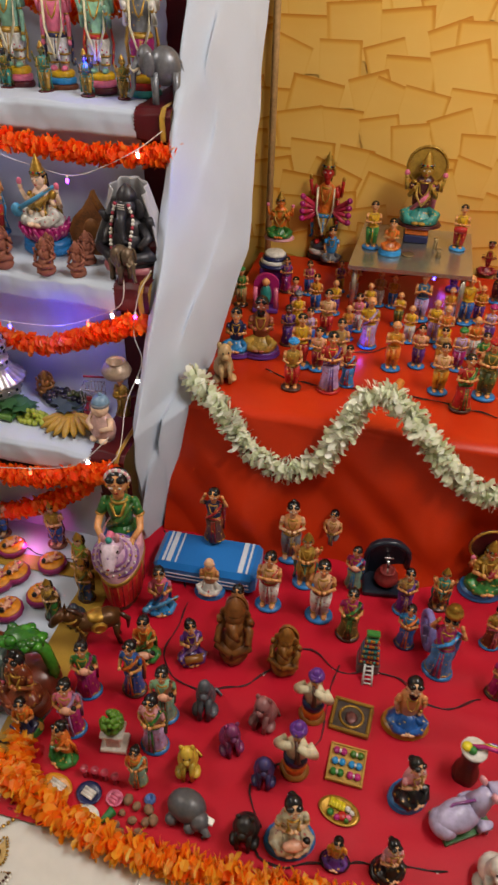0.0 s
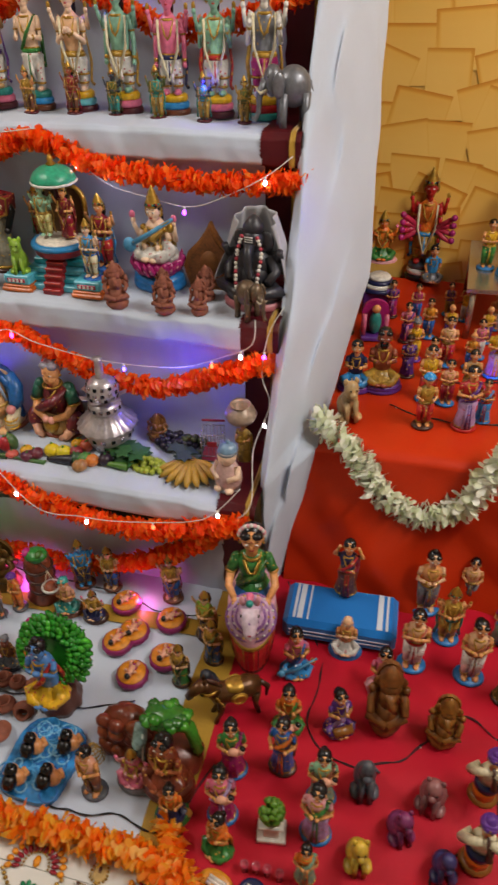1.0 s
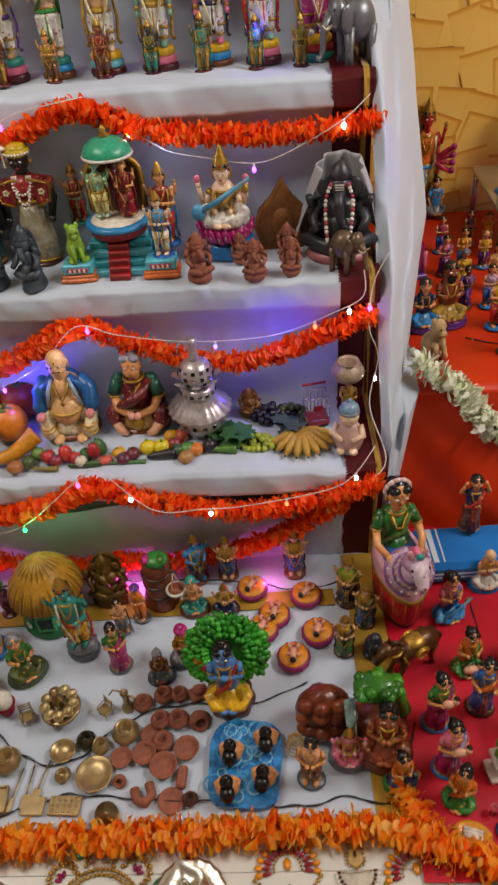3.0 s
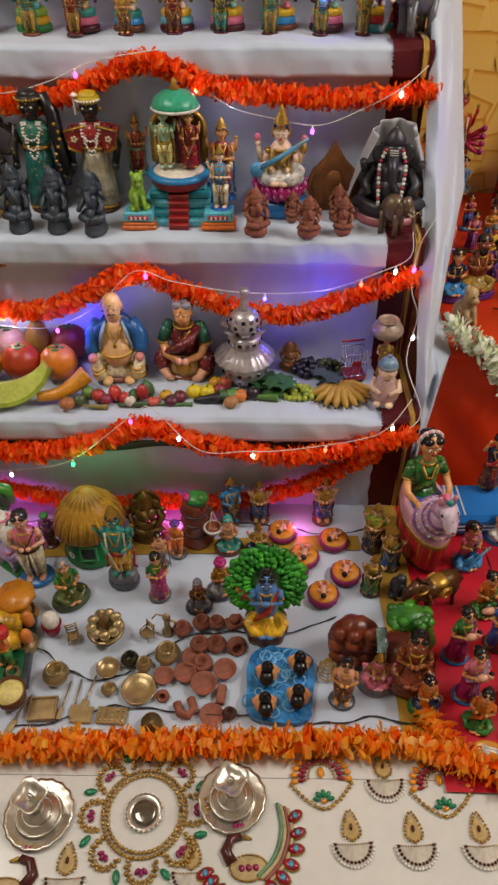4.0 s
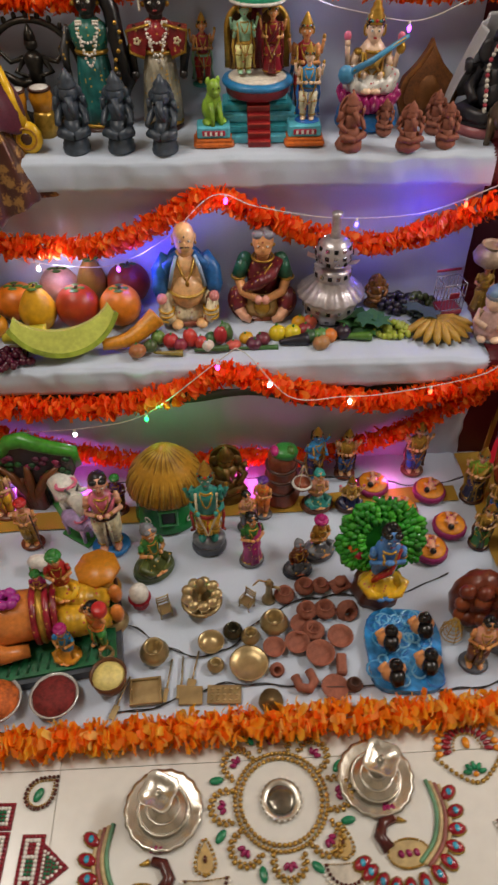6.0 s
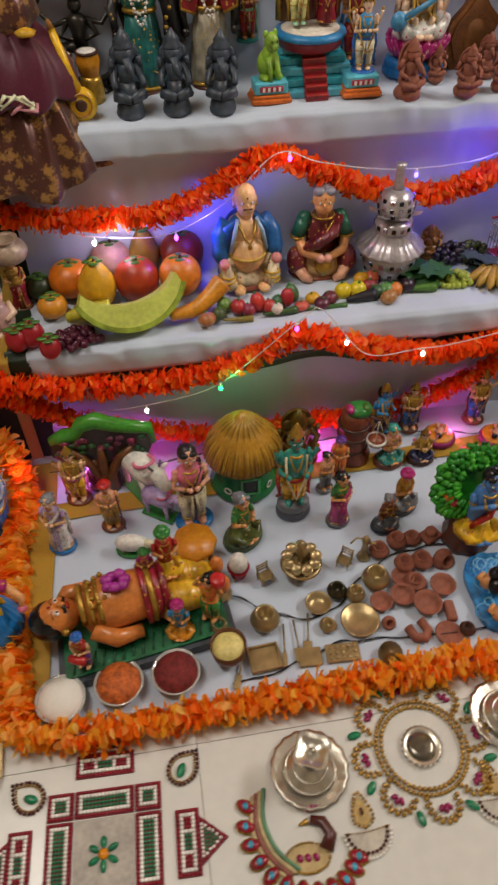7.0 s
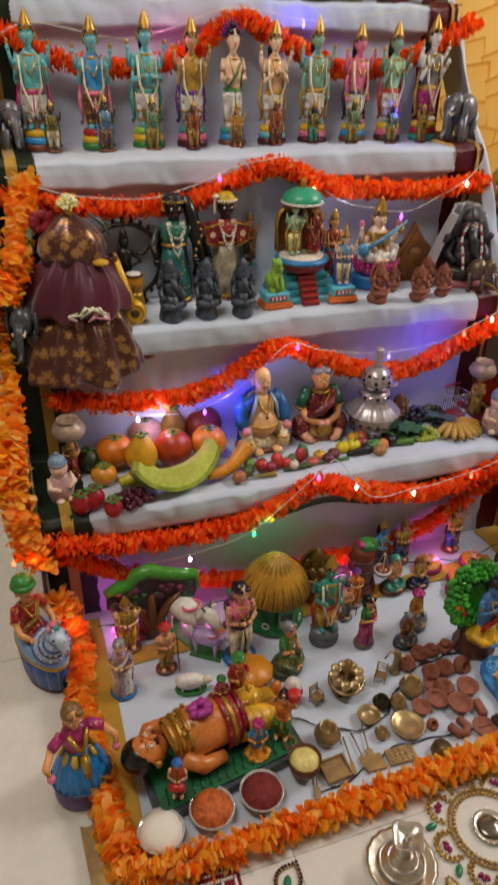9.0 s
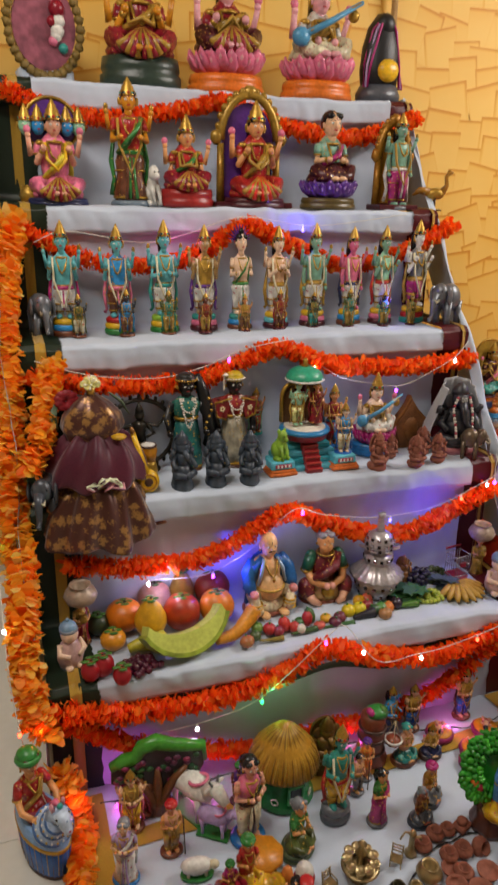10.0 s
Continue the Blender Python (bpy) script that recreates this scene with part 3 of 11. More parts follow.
def crown_of(s, c, r, top, gold, jewel):
    z = c[2] + r * 0.5
    hgt = top - z
    s.lathe([(r * 0.95, 0), (r * 1.05, hgt * 0.06), (r * 0.84, hgt * 0.13), (r * 0.9, hgt * 0.26), (r * 0.68, hgt * 0.36), (r * 0.7, hgt * 0.48), (r * 0.46, hgt * 0.6), (r * 0.46, hgt * 0.7), (r * 0.24, hgt * 0.82), (r * 0.2, hgt * 0.9), (r * 0.06, hgt)],
            gold, (c[0], c[1], z), seg=12)
    for k in range(7):
        a = math.pi * (k + 0.5) / 7
        s.ball((c[0] - r * 0.92 * math.cos(a), c[1] - r * 0.92 * math.sin(a), z + hgt * 0.15), r * (0.17 if k == 3 else 0.11), jewel if k % 2 else paint("teal"), 6, 4)
    for k in (-1, 1):
        s.ball((c[0] + k * r * 1.0, c[1] + r * 0.1, z - r * 0.5), (r * 0.2, r * 0.12, r * 0.45), gold, 7, 5)


def stand(x, y, z, h, turn, skin, top, low, hair="hair", base="bluebase", arms="fold", style="bun", skirt=False, crown=False, sash=None, held=None, group="", bands=(), label="", halo=None, name="standing_doll"):
    s = Shape()
    bare = top in ("skin", "fair", "pale", "peach", skin)
    sk, lw, hr = paint(skin), dress(low), paint(hair, 0.22)
    tp = paint(top) if bare else dress(top)
    sh = dress(sash) if sash else (dress("gold") if bare else tp)
    H = 0.82 if crown else 0.895
    r = 0.076 if crown else 0.088
    b = 0.16 if bands else 0.05
    if bands:
        for i, c in enumerate(bands):
            q = b * i / len(bands)
            s.lathe([(0.17 - 0.012 * i, q), (0.178 - 0.012 * i, q + b * 0.3 / len(bands)), (0.178 - 0.012 * i, q + b * 0.7 / len(bands)), (0.162 - 0.014 * i, q + b / len(bands))], paint(c), sy=0.8, seg=18)
    elif base:
        s.lathe([(0.165, 0), (0.178, 0.012), (0.175, 0.034), (0.155, 0.05)], paint(base), sy=0.85, seg=18)
    S = H - r * 1.75
    hip = S - 0.30
    if skirt:
        s.lathe([(0.14, b), (0.148, b + 0.03), (0.128, b + 0.13), (0.112, (b + hip) / 2 + 0.04), (0.125, hip - 0.03), (0.1, hip + 0.05)], lw, sy=0.8, seg=32, wave=0.05, waves=11)
        for k in range(4):
            s.tube([(-0.02 + 0.014 * k, -0.095, hip), (-0.03 + 0.02 * k, -0.112, (hip + b) / 2), (-0.045 + 0.03 * k, -0.125, b + 0.015)], [0.011, 0.014, 0.018], sh if k % 2 else lw, 6)
        s.ring((0, 0, b + 0.022), 0.146, 0.011, gilt(), seg=20, sy=0.8)
    else:
        for k in (-1, 1):
            s.tube([(k * 0.058, 0, b), (k * 0.06, -0.008, b + 0.12), (k * 0.064, -0.01, b + 0.22), (k * 0.056, 0, hip)], [0.042, 0.052, 0.064, 0.078], lw, 10)
            s.ball((k * 0.062, -0.05, b + 0.016), (0.04, 0.072, 0.024), sk, 8, 6)
            s.ring((k * 0.06, -0.004, b + 0.06), 0.049, 0.009, gilt(), seg=12, sub=5)
        s.lathe([(0.05, -0.12), (0.11, -0.07), (0.122, 0.0), (0.1, 0.05)], lw, (0, 0, hip), sy=0.78, seg=14)
        for k in (-1, 0, 1):
            s.tube([(k * 0.012, -0.085, hip + 0.02), (k * 0.022, -0.108, hip - 0.12), (k * 0.03, -0.09, b + 0.08)], [0.014, 0.02, 0.012], sh if k == 0 else lw, 6)
    s.lathe([(0.098, 0), (0.092, 0.06), (0.105, 0.14), (0.122, 0.22), (0.112, 0.27), (0.06, 0.305), (0.036, 0.33)], tp, (0, 0, hip + 0.02), sy=0.72, seg=16)
    s.ring((0, 0, hip + 0.04), 0.098, 0.02, sh, seg=16, sy=0.76)
    s.ring((0, 0, hip + 0.062), 0.096, 0.008, gilt(), seg=16, sy=0.76, sub=4)
    if skirt:
        s.tube([(0.105, -0.02, S + 0.01), (0.06, -0.085, S - 0.08), (-0.03, -0.1, S - 0.19), (-0.1, -0.05, hip + 0.03)], [0.028, 0.04, 0.045, 0.035], sh if sash else lw, 8, flat=0.5)
        s.tube([(0.105, 0.0, S + 0.015), (0.11, 0.07, S - 0.1), (0.1, 0.1, hip), (0.09, 0.1, b + 0.12)], [0.028, 0.042, 0.05, 0.04], sh if sash else lw, 8, flat=0.55)
    elif sash and not crown:
        s.tube([(0.1, -0.03, S), (0.02, -0.1, S - 0.12), (-0.09, -0.05, S - 0.25)], [0.018, 0.024, 0.02], sh, 8, flat=0.6)
        s.tube([(0.1, 0.0, S + 0.01), (0.12, 0.05, S - 0.15), (0.11, 0.06, hip - 0.1)], [0.018, 0.028, 0.024], sh, 8, flat=0.6)
    arms_of(s, arms, S - 0.025, 0.122, sk, tp if skirt else sk, thick=0.028)
    s.ring((0, -0.015, S + 0.0), 0.06, 0.012, gilt(), seg=14)
    s.tube([(0.06, -0.055, S), (0.03, -0.095, S - 0.1), (0, -0.1, S - 0.13), (-0.03, -0.095, S - 0.1), (-0.06, -0.055, S)], 0.01, gilt(), 5)
    head_of(s, (0, -0.012, H), r, sk, hr, style if not crown else "long", "turban" if style == "turban" else None)
    if crown:
        crown_of(s, (0, -0.012, H), r, 1.0, gilt(), paint("red"))
        s.tube([(0.1, -0.05, S), (0.095, -0.095, S - 0.2), (0, -0.125, hip - 0.12), (-0.095, -0.095, S - 0.2), (-0.1, -0.05, S)], 0.014, paint("cream" if bands else "b08a35", 0.4), 6)
        for k in (-1, 1):
            s.tube([(k * 0.12, 0.03, S), (k * 0.175, 0.01, S - 0.07), (k * 0.19, -0.04, S + 0.04)], [0.028, 0.025, 0.018], sk, 8)
            s.ball((k * 0.192, -0.045, S + 0.05), 0.023, sk, 8, 6)
            s.ball((k * 0.194, -0.045, S + 0.085), (0.022, 0.012, 0.028), gilt(), 7, 5)
            s.tube([(k * 0.11, 0.04, S - 0.02), (k * 0.16, 0.03, hip - 0.02), (k * 0.14, 0.0, hip - 0.16), (k * 0.16, 0.02, b + 0.04)], [0.012, 0.024, 0.02, 0.026], sh, 6, flat=0.6)
            s.ring((k * 0.062, -0.004, hip - 0.1), 0.068, 0.008, gilt(), seg=12, sub=4)
    if halo:
        n_ = 11
        for k in range(n_):
            a = math.pi * (k + 0.5) / n_
            s.prism([(0.05 * math.cos(a) - 0.018 * math.sin(a), H + 0.02 + 0.05 * math.sin(a) + 0.018 * math.cos(a)), (0.17 * math.cos(a), H + 0.02 + 0.17 * math.sin(a)), (0.05 * math.cos(a) + 0.018 * math.sin(a), H + 0.02 + 0.05 * math.sin(a) - 0.018 * math.cos(a))], 0.02, paint(halo), pose(0, 0.06, 0))
    if held == "pot":
        s.lathe([(0.05, 0), (0.09, 0.05), (0.08, 0.1), (0.04, 0.13), (0.06, 0.15)], gilt(), (0.0, -0.15, S - 0.2), seg=12)
    if held == "headpot":
        s.lathe([(0.05, 0), (0.1, 0.04), (0.09, 0.09), (0.045, 0.12), (0.065, 0.14)], gilt(), (0.0, 0, H + r), seg=12)
    if held == "stick":
        s.tube([(0.16, -0.16, b), (0.13, -0.17, S + 0.1)], 0.012, paint("umber"), 6)
    if held == "drum":
        s.tube([(-0.13, -0.17, hip + 0.06), (0, -0.18, hip + 0.06), (0.13, -0.17, hip + 0.06)], [0.06, 0.075, 0.06], paint("red"), 10)
    if held == "baby":
        s.ball((0.04, -0.13, S - 0.13), (0.085, 0.05, 0.055), paint("peach"), 10, 7)
        s.ball((0.11, -0.14, S - 0.09), 0.04, paint("peach"), 8, 6)
        s.ball((0.12, -0.13, S - 0.07), 0.036, paint("hair", 0.25), 8, 6)
    slim(s, 0.78 if bands else 0.96 if crown else 1.02)
    lab = label or "standing painted clay doll in %s top and %s %s" % (plain(top), plain(low), "sari" if skirt else "dhoti")
    return put(s, name, lab, "doll", x, y, z, h, turn, group)


def plain(hue):
    return dict(skin="bare", fair="bare", pale="bare", peach="bare", bluebase="blue", hair="black", tan="beige").get(hue, hue)


def sit(x, y, z, h, turn, skin, top, low, hair="hair", base="bluebase", arms="hold", style="bun", crown=False, sash=None, held=None, group="", tall=0.12, label="", seat=None, halo=None, wide=0.94, name="seated_doll", fan=None, extra=0):
    s = Shape()
    bare = top in ("skin", "fair", "pale", "peach", skin)
    sk, lw, hr = paint(skin), dress(low), paint(hair, 0.22)
    tp = paint(top) if bare else dress(top)
    sh = dress(sash) if sash else lw
    H = 0.75 if crown else 0.86
    r = 0.1 if crown else 0.125
    b = tall
    if base:
        s.lathe([(0.33, 0), (0.345, b * 0.12), (0.345, b * 0.4), (0.32, b * 0.5), (0.335, b * 0.62), (0.32, b)], paint(base), sy=0.78, seg=24)
    if seat:
        s.lathe([(0.2, 0), (0.24, 0.06), (0.29, 0.13), (0.27, 0.165), (0.0, 0.165)], paint(seat), (0, 0, b), sy=0.85, seg=24)
        lip = paint("rose") if seat in ("pink", "magenta") else paint("lilac")
        for j, (rr, lift, n_) in enumerate(((0.25, 0.0, 11), (0.27, 0.02, 11))):
            for k in range(n_):
                a = 2 * math.pi * (k + 0.5 * j) / n_
                m = pose(0, 0, b, 0, 0, math.degrees(a))
                s.tube([(rr * 0.72, 0, lift), (rr * 1.04, 0, 0.06 + lift), (rr * 1.2, 0, 0.13 + lift), (rr * 1.22, 0, 0.165 + lift)], [0.045, 0.07, 0.05, 0.008], paint(seat), 8, m=m, flat=0.45)
                s.tube([(rr * 1.0, 0, 0.03 + lift), (rr * 1.17, 0, 0.09 + lift), (rr * 1.25, 0, 0.15 + lift)], [0.012, 0.02, 0.006], lip, 6, m=m)
        b += 0.15
    s.lathe([(0.27, 0.0), (0.285, 0.045), (0.25, 0.1), (0.17, 0.16), (0.13, 0.21)], lw, (0, -0.01, b), sx=1.0, sy=0.76, seg=36, wave=0.025, waves=12)
    for k in (-1, 1):
        s.tube([(k * 0.09, 0.0, b + 0.15), (k * 0.225, -0.11, b + 0.12), (k * 0.17, -0.19, b + 0.065), (k * 0.03, -0.23, b + 0.045)], [0.08, 0.085, 0.06, 0.04], lw, 10)
        s.ball((-k * 0.05, -0.245, b + 0.045), (0.06, 0.04, 0.03), sk, 8, 6)
        s.ring((k * 0.06, -0.225, b + 0.05), 0.042, 0.01, gilt(), seg=10, sub=4)
    S = H - r * 1.6
    if fan:
        for k in range(11):
            a = math.radians(-60 + 12 * k)
            s.tube([(0.02 * math.sin(a), -0.17, b + 0.19), (0.15 * math.sin(a), -0.25, b + 0.1), (0.24 * math.sin(a), -0.27, b + 0.13 - 0.16 * math.cos(a))], [0.012, 0.024, 0.03], dress(fan) if k % 2 else paint("gold"), 6)
    s.lathe([(0.13, 0), (0.125, 0.07), (0.145, 0.18), (0.165, (S - b - 0.1) * 0.85), (0.14, S - b - 0.06), (0.06, S - b + 0.02)], tp, (0, 0.03, b + 0.08), sy=0.72, seg=16)
    s.ring((0, 0.02, b + 0.17), 0.14, 0.02, gilt() if crown else sh, seg=16, sy=0.78)
    if sash:
        s.tube([(0.13, 0, S), (0.03, -0.12, (S + b) / 2 + 0.08), (-0.13, -0.07, b + 0.18)], [0.045, 0.07, 0.06], sh, 8, flat=0.5)
        s.tube([(0.14, 0.03, S), (0.16, 0.12, (S + b) / 2), (0.14, 0.14, b + 0.06)], [0.04, 0.055, 0.06], sh, 8, flat=0.55)
    arms_of(s, arms, S - 0.03, 0.165, sk, tp, thick=0.04)
    s.ring((0, -0.01, S + 0.01), 0.082, 0.015, gilt(), seg=14)
    s.tube([(0.08, -0.08, S), (0.05, -0.13, S - 0.12), (0, -0.14, S - 0.16), (-0.05, -0.13, S - 0.12), (-0.08, -0.08, S)], 0.013, gilt(), 5)
    head_of(s, (0, -0.005, H), r, sk, hr, style if not crown else "long", "turban" if style == "turban" else None)
    for j in range(extra):
        for k in (-1, 1):
            q = (k * r * (1.5 + 1.3 * j), 0.03 + 0.02 * j, H)
            e_sk = paint(("sky", "mint", "rose")[j % 3])
            s.ball(q, (r * 0.7, r * 0.75, r * 0.9), e_sk, 10, 8)
            face_of(s, q, r * 0.8)
            crown_of(s, q, r * 0.75, H + r * 2.0, gilt(), paint("red"))
    if crown:
        crown_of(s, (0, -0.005, H), r, 1.0, gilt(), paint("red"))
        for k in (-1, 1):
            s.tube([(k * 0.16, 0.05, S - 0.03), (k * 0.25, 0.03, S - 0.1), (k * 0.27, -0.04, S + 0.05)], [0.04, 0.036, 0.026], sk, 8)
            s.ball((k * 0.27, -0.04, S + 0.07), 0.032, sk, 8, 6)
            s.ball((k * 0.275, -0.04, S + 0.12), (0.04, 0.03, 0.04), paint("pink"), 8, 6)
            s.ball((k * 0.15, -0.01, S + 0.0), (0.05, 0.05, 0.03), gilt(), 8, 6)
        s.tube([(0.1, -0.06, S), (0.1, -0.13, S - 0.15), (0, -0.18, b + 0.26), (-0.1, -0.13, S - 0.15), (-0.1, -0.06, S)], 0.02, paint("yellow" if halo == "purple" else "b08a35", 0.4), 6)
    if halo:
        s.prism([(0.3 * math.cos(a * math.pi / 12), H + 0.02 + 0.27 * math.sin(a * math.pi / 12)) for a in range(24)], 0.03, paint(halo), pose(0, 0.15, 0))
        s.ring((0, 0, 0), 0.285, 0.02, gilt(), m=pose(0, 0.135, H + 0.02, 90, 0, 0), seg=26, sy=0.9)
    if held == "veena":
        s.tube([(-0.27, -0.2, b + 0.16), (0, -0.23, b + 0.29), (0.33, -0.18, b + 0.46)], [0.03, 0.026, 0.018], paint("4a90b8"), 8)
        s.ball((-0.27, -0.19, b + 0.16), (0.085, 0.06, 0.075), paint("4a90b8"), 12, 8)
        s.tube([(-0.2, -0.235, b + 0.2), (0.3, -0.21, b + 0.45)], 0.006, gilt(), 5)
        s.ball((0.27, -0.14, b + 0.36), 0.05, gilt(), 10, 7)
    if held == "pot":
        s.lathe([(0.08, 0), (0.13, 0.06), (0.1, 0.12), (0.12, 0.14)], gilt(), (0, -0.22, b + 0.1), seg=12)
    if held == "drum":
        s.tube([(-0.17, -0.22, b + 0.2), (0.17, -0.22, b + 0.2)], 0.08, paint("wood"), 12)
    if held == "lap":
        s.ball((0.0, -0.2, b + 0.2), (0.15, 0.08, 0.07), paint("peach"), 10, 7)
        s.ball((0.15, -0.2, b + 0.25), 0.06, paint("peach"), 8, 6)
        s.ball((0.165, -0.19, b + 0.275), 0.055, paint("hair", 0.25), 8, 6)
    slim(s, wide)
    lab = label or "seated painted clay doll in %s top and %s cloth" % (plain(top), plain(low))
    return put(s, name, lab, "doll", x, y, z, h, turn, group)


def elephant(x, y, z, h, turn, hue, metal=0.3, howdah=None, label="grey painted clay elephant standing on the step", name="toy_elephant"):
    s = Shape()
    mt = paint(hue, 0.35, metal)
    s.ball((0, 0.08, 0.62), (0.3, 0.44, 0.32), mt, 18, 12)
    s.ball((0, -0.42, 0.72), (0.22, 0.24, 0.24), mt, 16, 10)
    for k in (-1, 1):
        for yy in (-0.2, 0.36):
            s.tube([(k * 0.18, yy, 0.0), (k * 0.17, yy, 0.2), (k * 0.15, yy, 0.55)], [0.1, 0.09, 0.14], mt, 10)
        s.ball((k * 0.24, -0.36, 0.68), (0.05, 0.16, 0.2), mt, 10, 8, m=pose(0, 0, 0, 0, 0, k * 6))
        s.tube([(k * 0.09, -0.58, 0.6), (k * 0.11, -0.75, 0.55), (k * 0.1, -0.86, 0.62)], [0.03, 0.025, 0.008], paint("cream", 0.3), 6)
        s.ball((k * 0.15, -0.58, 0.8), 0.02, paint("black", 0.2), 6, 5)
    s.tube([(0, -0.6, 0.7), (0, -0.76, 0.52), (0, -0.78, 0.28), (0, -0.86, 0.14), (0, -0.95, 0.18)], [0.12, 0.09, 0.065, 0.05, 0.04], mt, 10)
    s.tube([(0, 0.5, 0.7), (0, 0.58, 0.5), (0, 0.57, 0.3)], [0.03, 0.02, 0.02], mt, 6)
    if howdah:
        s.ball((0, 0.06, 0.72), (0.315, 0.3, 0.25), paint(howdah, 0.4, 0.3), 16, 10)
    slim(s, 0.85, 0.66)
    return put(s, name, label, "elephant", x, y, z, h, turn)


def beast(x, y, z, h, turn, hue, patch=None, horns=False, label="white painted toy cow standing on the cloth", name="toy_cow", category="animal"):
    s = Shape()
    mt = paint(hue, 0.4)
    s.tube([(0, 0.46, 0.62), (0, 0.3, 0.64), (0, -0.1, 0.62), (0, -0.34, 0.68)], [0.14, 0.23, 0.22, 0.16], mt, 14)
    s.tube([(0, -0.3, 0.7), (0, -0.46, 0.84), (0, -0.56, 0.86)], [0.15, 0.12, 0.13], mt, 12)
    s.tube([(0, -0.5, 0.88), (0, -0.66, 0.78), (0, -0.76, 0.72)], [0.13, 0.1, 0.07], mt, 12)
    for k in (-1, 1):
        for yy in (-0.22, 0.34):
            s.tube([(k * 0.12, yy, 0.03), (k * 0.12, yy, 0.25), (k * 0.11, yy + 0.02, 0.55)], [0.05, 0.045, 0.09], mt, 8)
        s.ball((k * 0.16, -0.46, 0.92), (0.08, 0.03, 0.045), mt, 8, 6)
        s.ball((k * 0.09, -0.6, 0.86), 0.018, paint("black"), 6, 5)
        if horns:
            s.tube([(k * 0.06, -0.48, 0.97), (k * 0.11, -0.46, 1.06), (k * 0.08, -0.48, 1.12)], [0.025, 0.02, 0.006], paint("grey"), 6)
    s.tube([(0, 0.5, 0.66), (0, 0.56, 0.45), (0, 0.54, 0.2)], [0.03, 0.015, 0.025], mt, 6)
    if patch:
        s.ring((0, -0.36, 0.74), 0.16, 0.03, paint(patch), m=pose(0, 0, 0, -18, 0, 0), seg=14)
        s.slab([(-0.2, -0.38), (0.2, -0.38), (0.2, 0.5), (-0.2, 0.5)], 0.0, 0.05, paint("green"))
    return put(s, name, label, category, x, y, z, h, turn)


def lump(x, y, z, h, turn, hue, wide=0.8, label="small painted clay animal sitting on cloth", ears=True, name="toy_animal", category="animal"):
    """A small animal sitting upright: haunches, chest, head, paws."""
    s = Shape()
    mt = paint(hue, 0.4, amount=0.5, fine=40)
    s.ball((0, 0.1, 0.3), (0.36 * wide, 0.36 * wide, 0.3), mt, 14, 10)
    s.ball((0, -0.04, 0.5), (0.27 * wide, 0.26 * wide, 0.3), mt, 14, 10)
    s.ball((0, -0.12, 0.78), (0.24 * wide, 0.25 * wide, 0.21), mt, 14, 10)
    s.ball((0, -0.12 - 0.24 * wide, 0.72), (0.1, 0.1, 0.08), mt, 10, 7)
    for k in (-1, 1):
        s.tube([(k * 0.14 * wide, -0.16, 0.5), (k * 0.15 * wide, -0.28, 0.26), (k * 0.15 * wide, -0.32, 0.04)], [0.09, 0.07, 0.06], mt, 8)
        s.ball((k * 0.26 * wide, -0.1, 0.08), (0.14, 0.2, 0.08), mt, 10, 7)
        if ears:
            s.ball((k * 0.18 * wide, -0.06, 0.94), (0.07, 0.05, 0.09), mt, 8, 6)
        s.ball((k * 0.1 * wide, -0.12 - 0.23 * wide, 0.83), 0.025, paint("black"), 6, 5)
    s.tube([(0, 0.4 * wide, 0.1), (0.2, 0.45, 0.06), (0.34, 0.3, 0.06)], [0.07, 0.05, 0.03], mt, 8)
    slim(s, 0.82)
    return put(s, name, label, category, x, y, z, h, turn)


def carved(x, y, z, h, turn, mat, label, round_base=True, slim=1.0, name="carved_idol"):
    """A small seated idol of one stuff: ringed base, folded legs, four arms, pointed crown, back plate."""
    s = Shape()
    if round_base:
        s.lathe([(0.3, 0), (0.31, 0.04), (0.27, 0.06), (0.29, 0.1), (0.26, 0.13), (0.27, 0.17), (0.22, 0.2)], mat, sx=slim, sy=0.8, seg=18)
    else:
        s.ball((0, 0, 0.1), (0.3 * slim, 0.24, 0.16), mat, 12, 8, rough=0.08)
    s.ball((0, 0, 0.3), (0.24 * slim, 0.2, 0.15), mat, 14, 9)
    for k in (-1, 1):
        s.tube([(k * 0.1, 0, 0.3), (k * 0.25 * slim, -0.12, 0.27), (0, -0.22, 0.24)], [0.09, 0.08, 0.05], mat, 8)
        s.tube([(k * 0.16 * slim, 0, 0.58), (k * 0.28 * slim, -0.03, 0.46), (k * 0.18, -0.18, 0.4)], [0.06, 0.05, 0.04], mat, 8)
        s.tube([(k * 0.15 * slim, 0.04, 0.58), (k * 0.3 * slim, 0.02, 0.54), (k * 0.27 * slim, -0.04, 0.68)], [0.05, 0.045, 0.04], mat, 8)
        s.ball((k * 0.15 * slim, 0.0, 0.72), (0.09, 0.03, 0.1), mat, 8, 6)
    s.lathe([(0.17, 0), (0.16, 0.1), (0.19, 0.22), (0.1, 0.28)], mat, (0, 0, 0.36), sx=slim, sy=0.8, seg=14)
    s.ball((0, -0.03, 0.72), (0.12, 0.12, 0.12), mat, 12, 8)
    s.tube([(0, -0.14, 0.7), (0.02, -0.2, 0.56), (0.07, -0.18, 0.46)], [0.055, 0.045, 0.03], mat, 8)
    s.lathe([(0.12, 0), (0.13, 0.03), (0.09, 0.07), (0.1, 0.1), (0.05, 0.16), (0.015, 0.22)], mat, (0, -0.01, 0.78), seg=12)
    s.prism([(0.23 * slim * math.cos(a * math.pi / 8), 0.62 + 0.28 * math.sin(a * math.pi / 8)) for a in range(-2, 11)], 0.05, mat, pose(0, 0.12, 0))
    return put(s, name, label, "idol", x, y, z, h, turn)


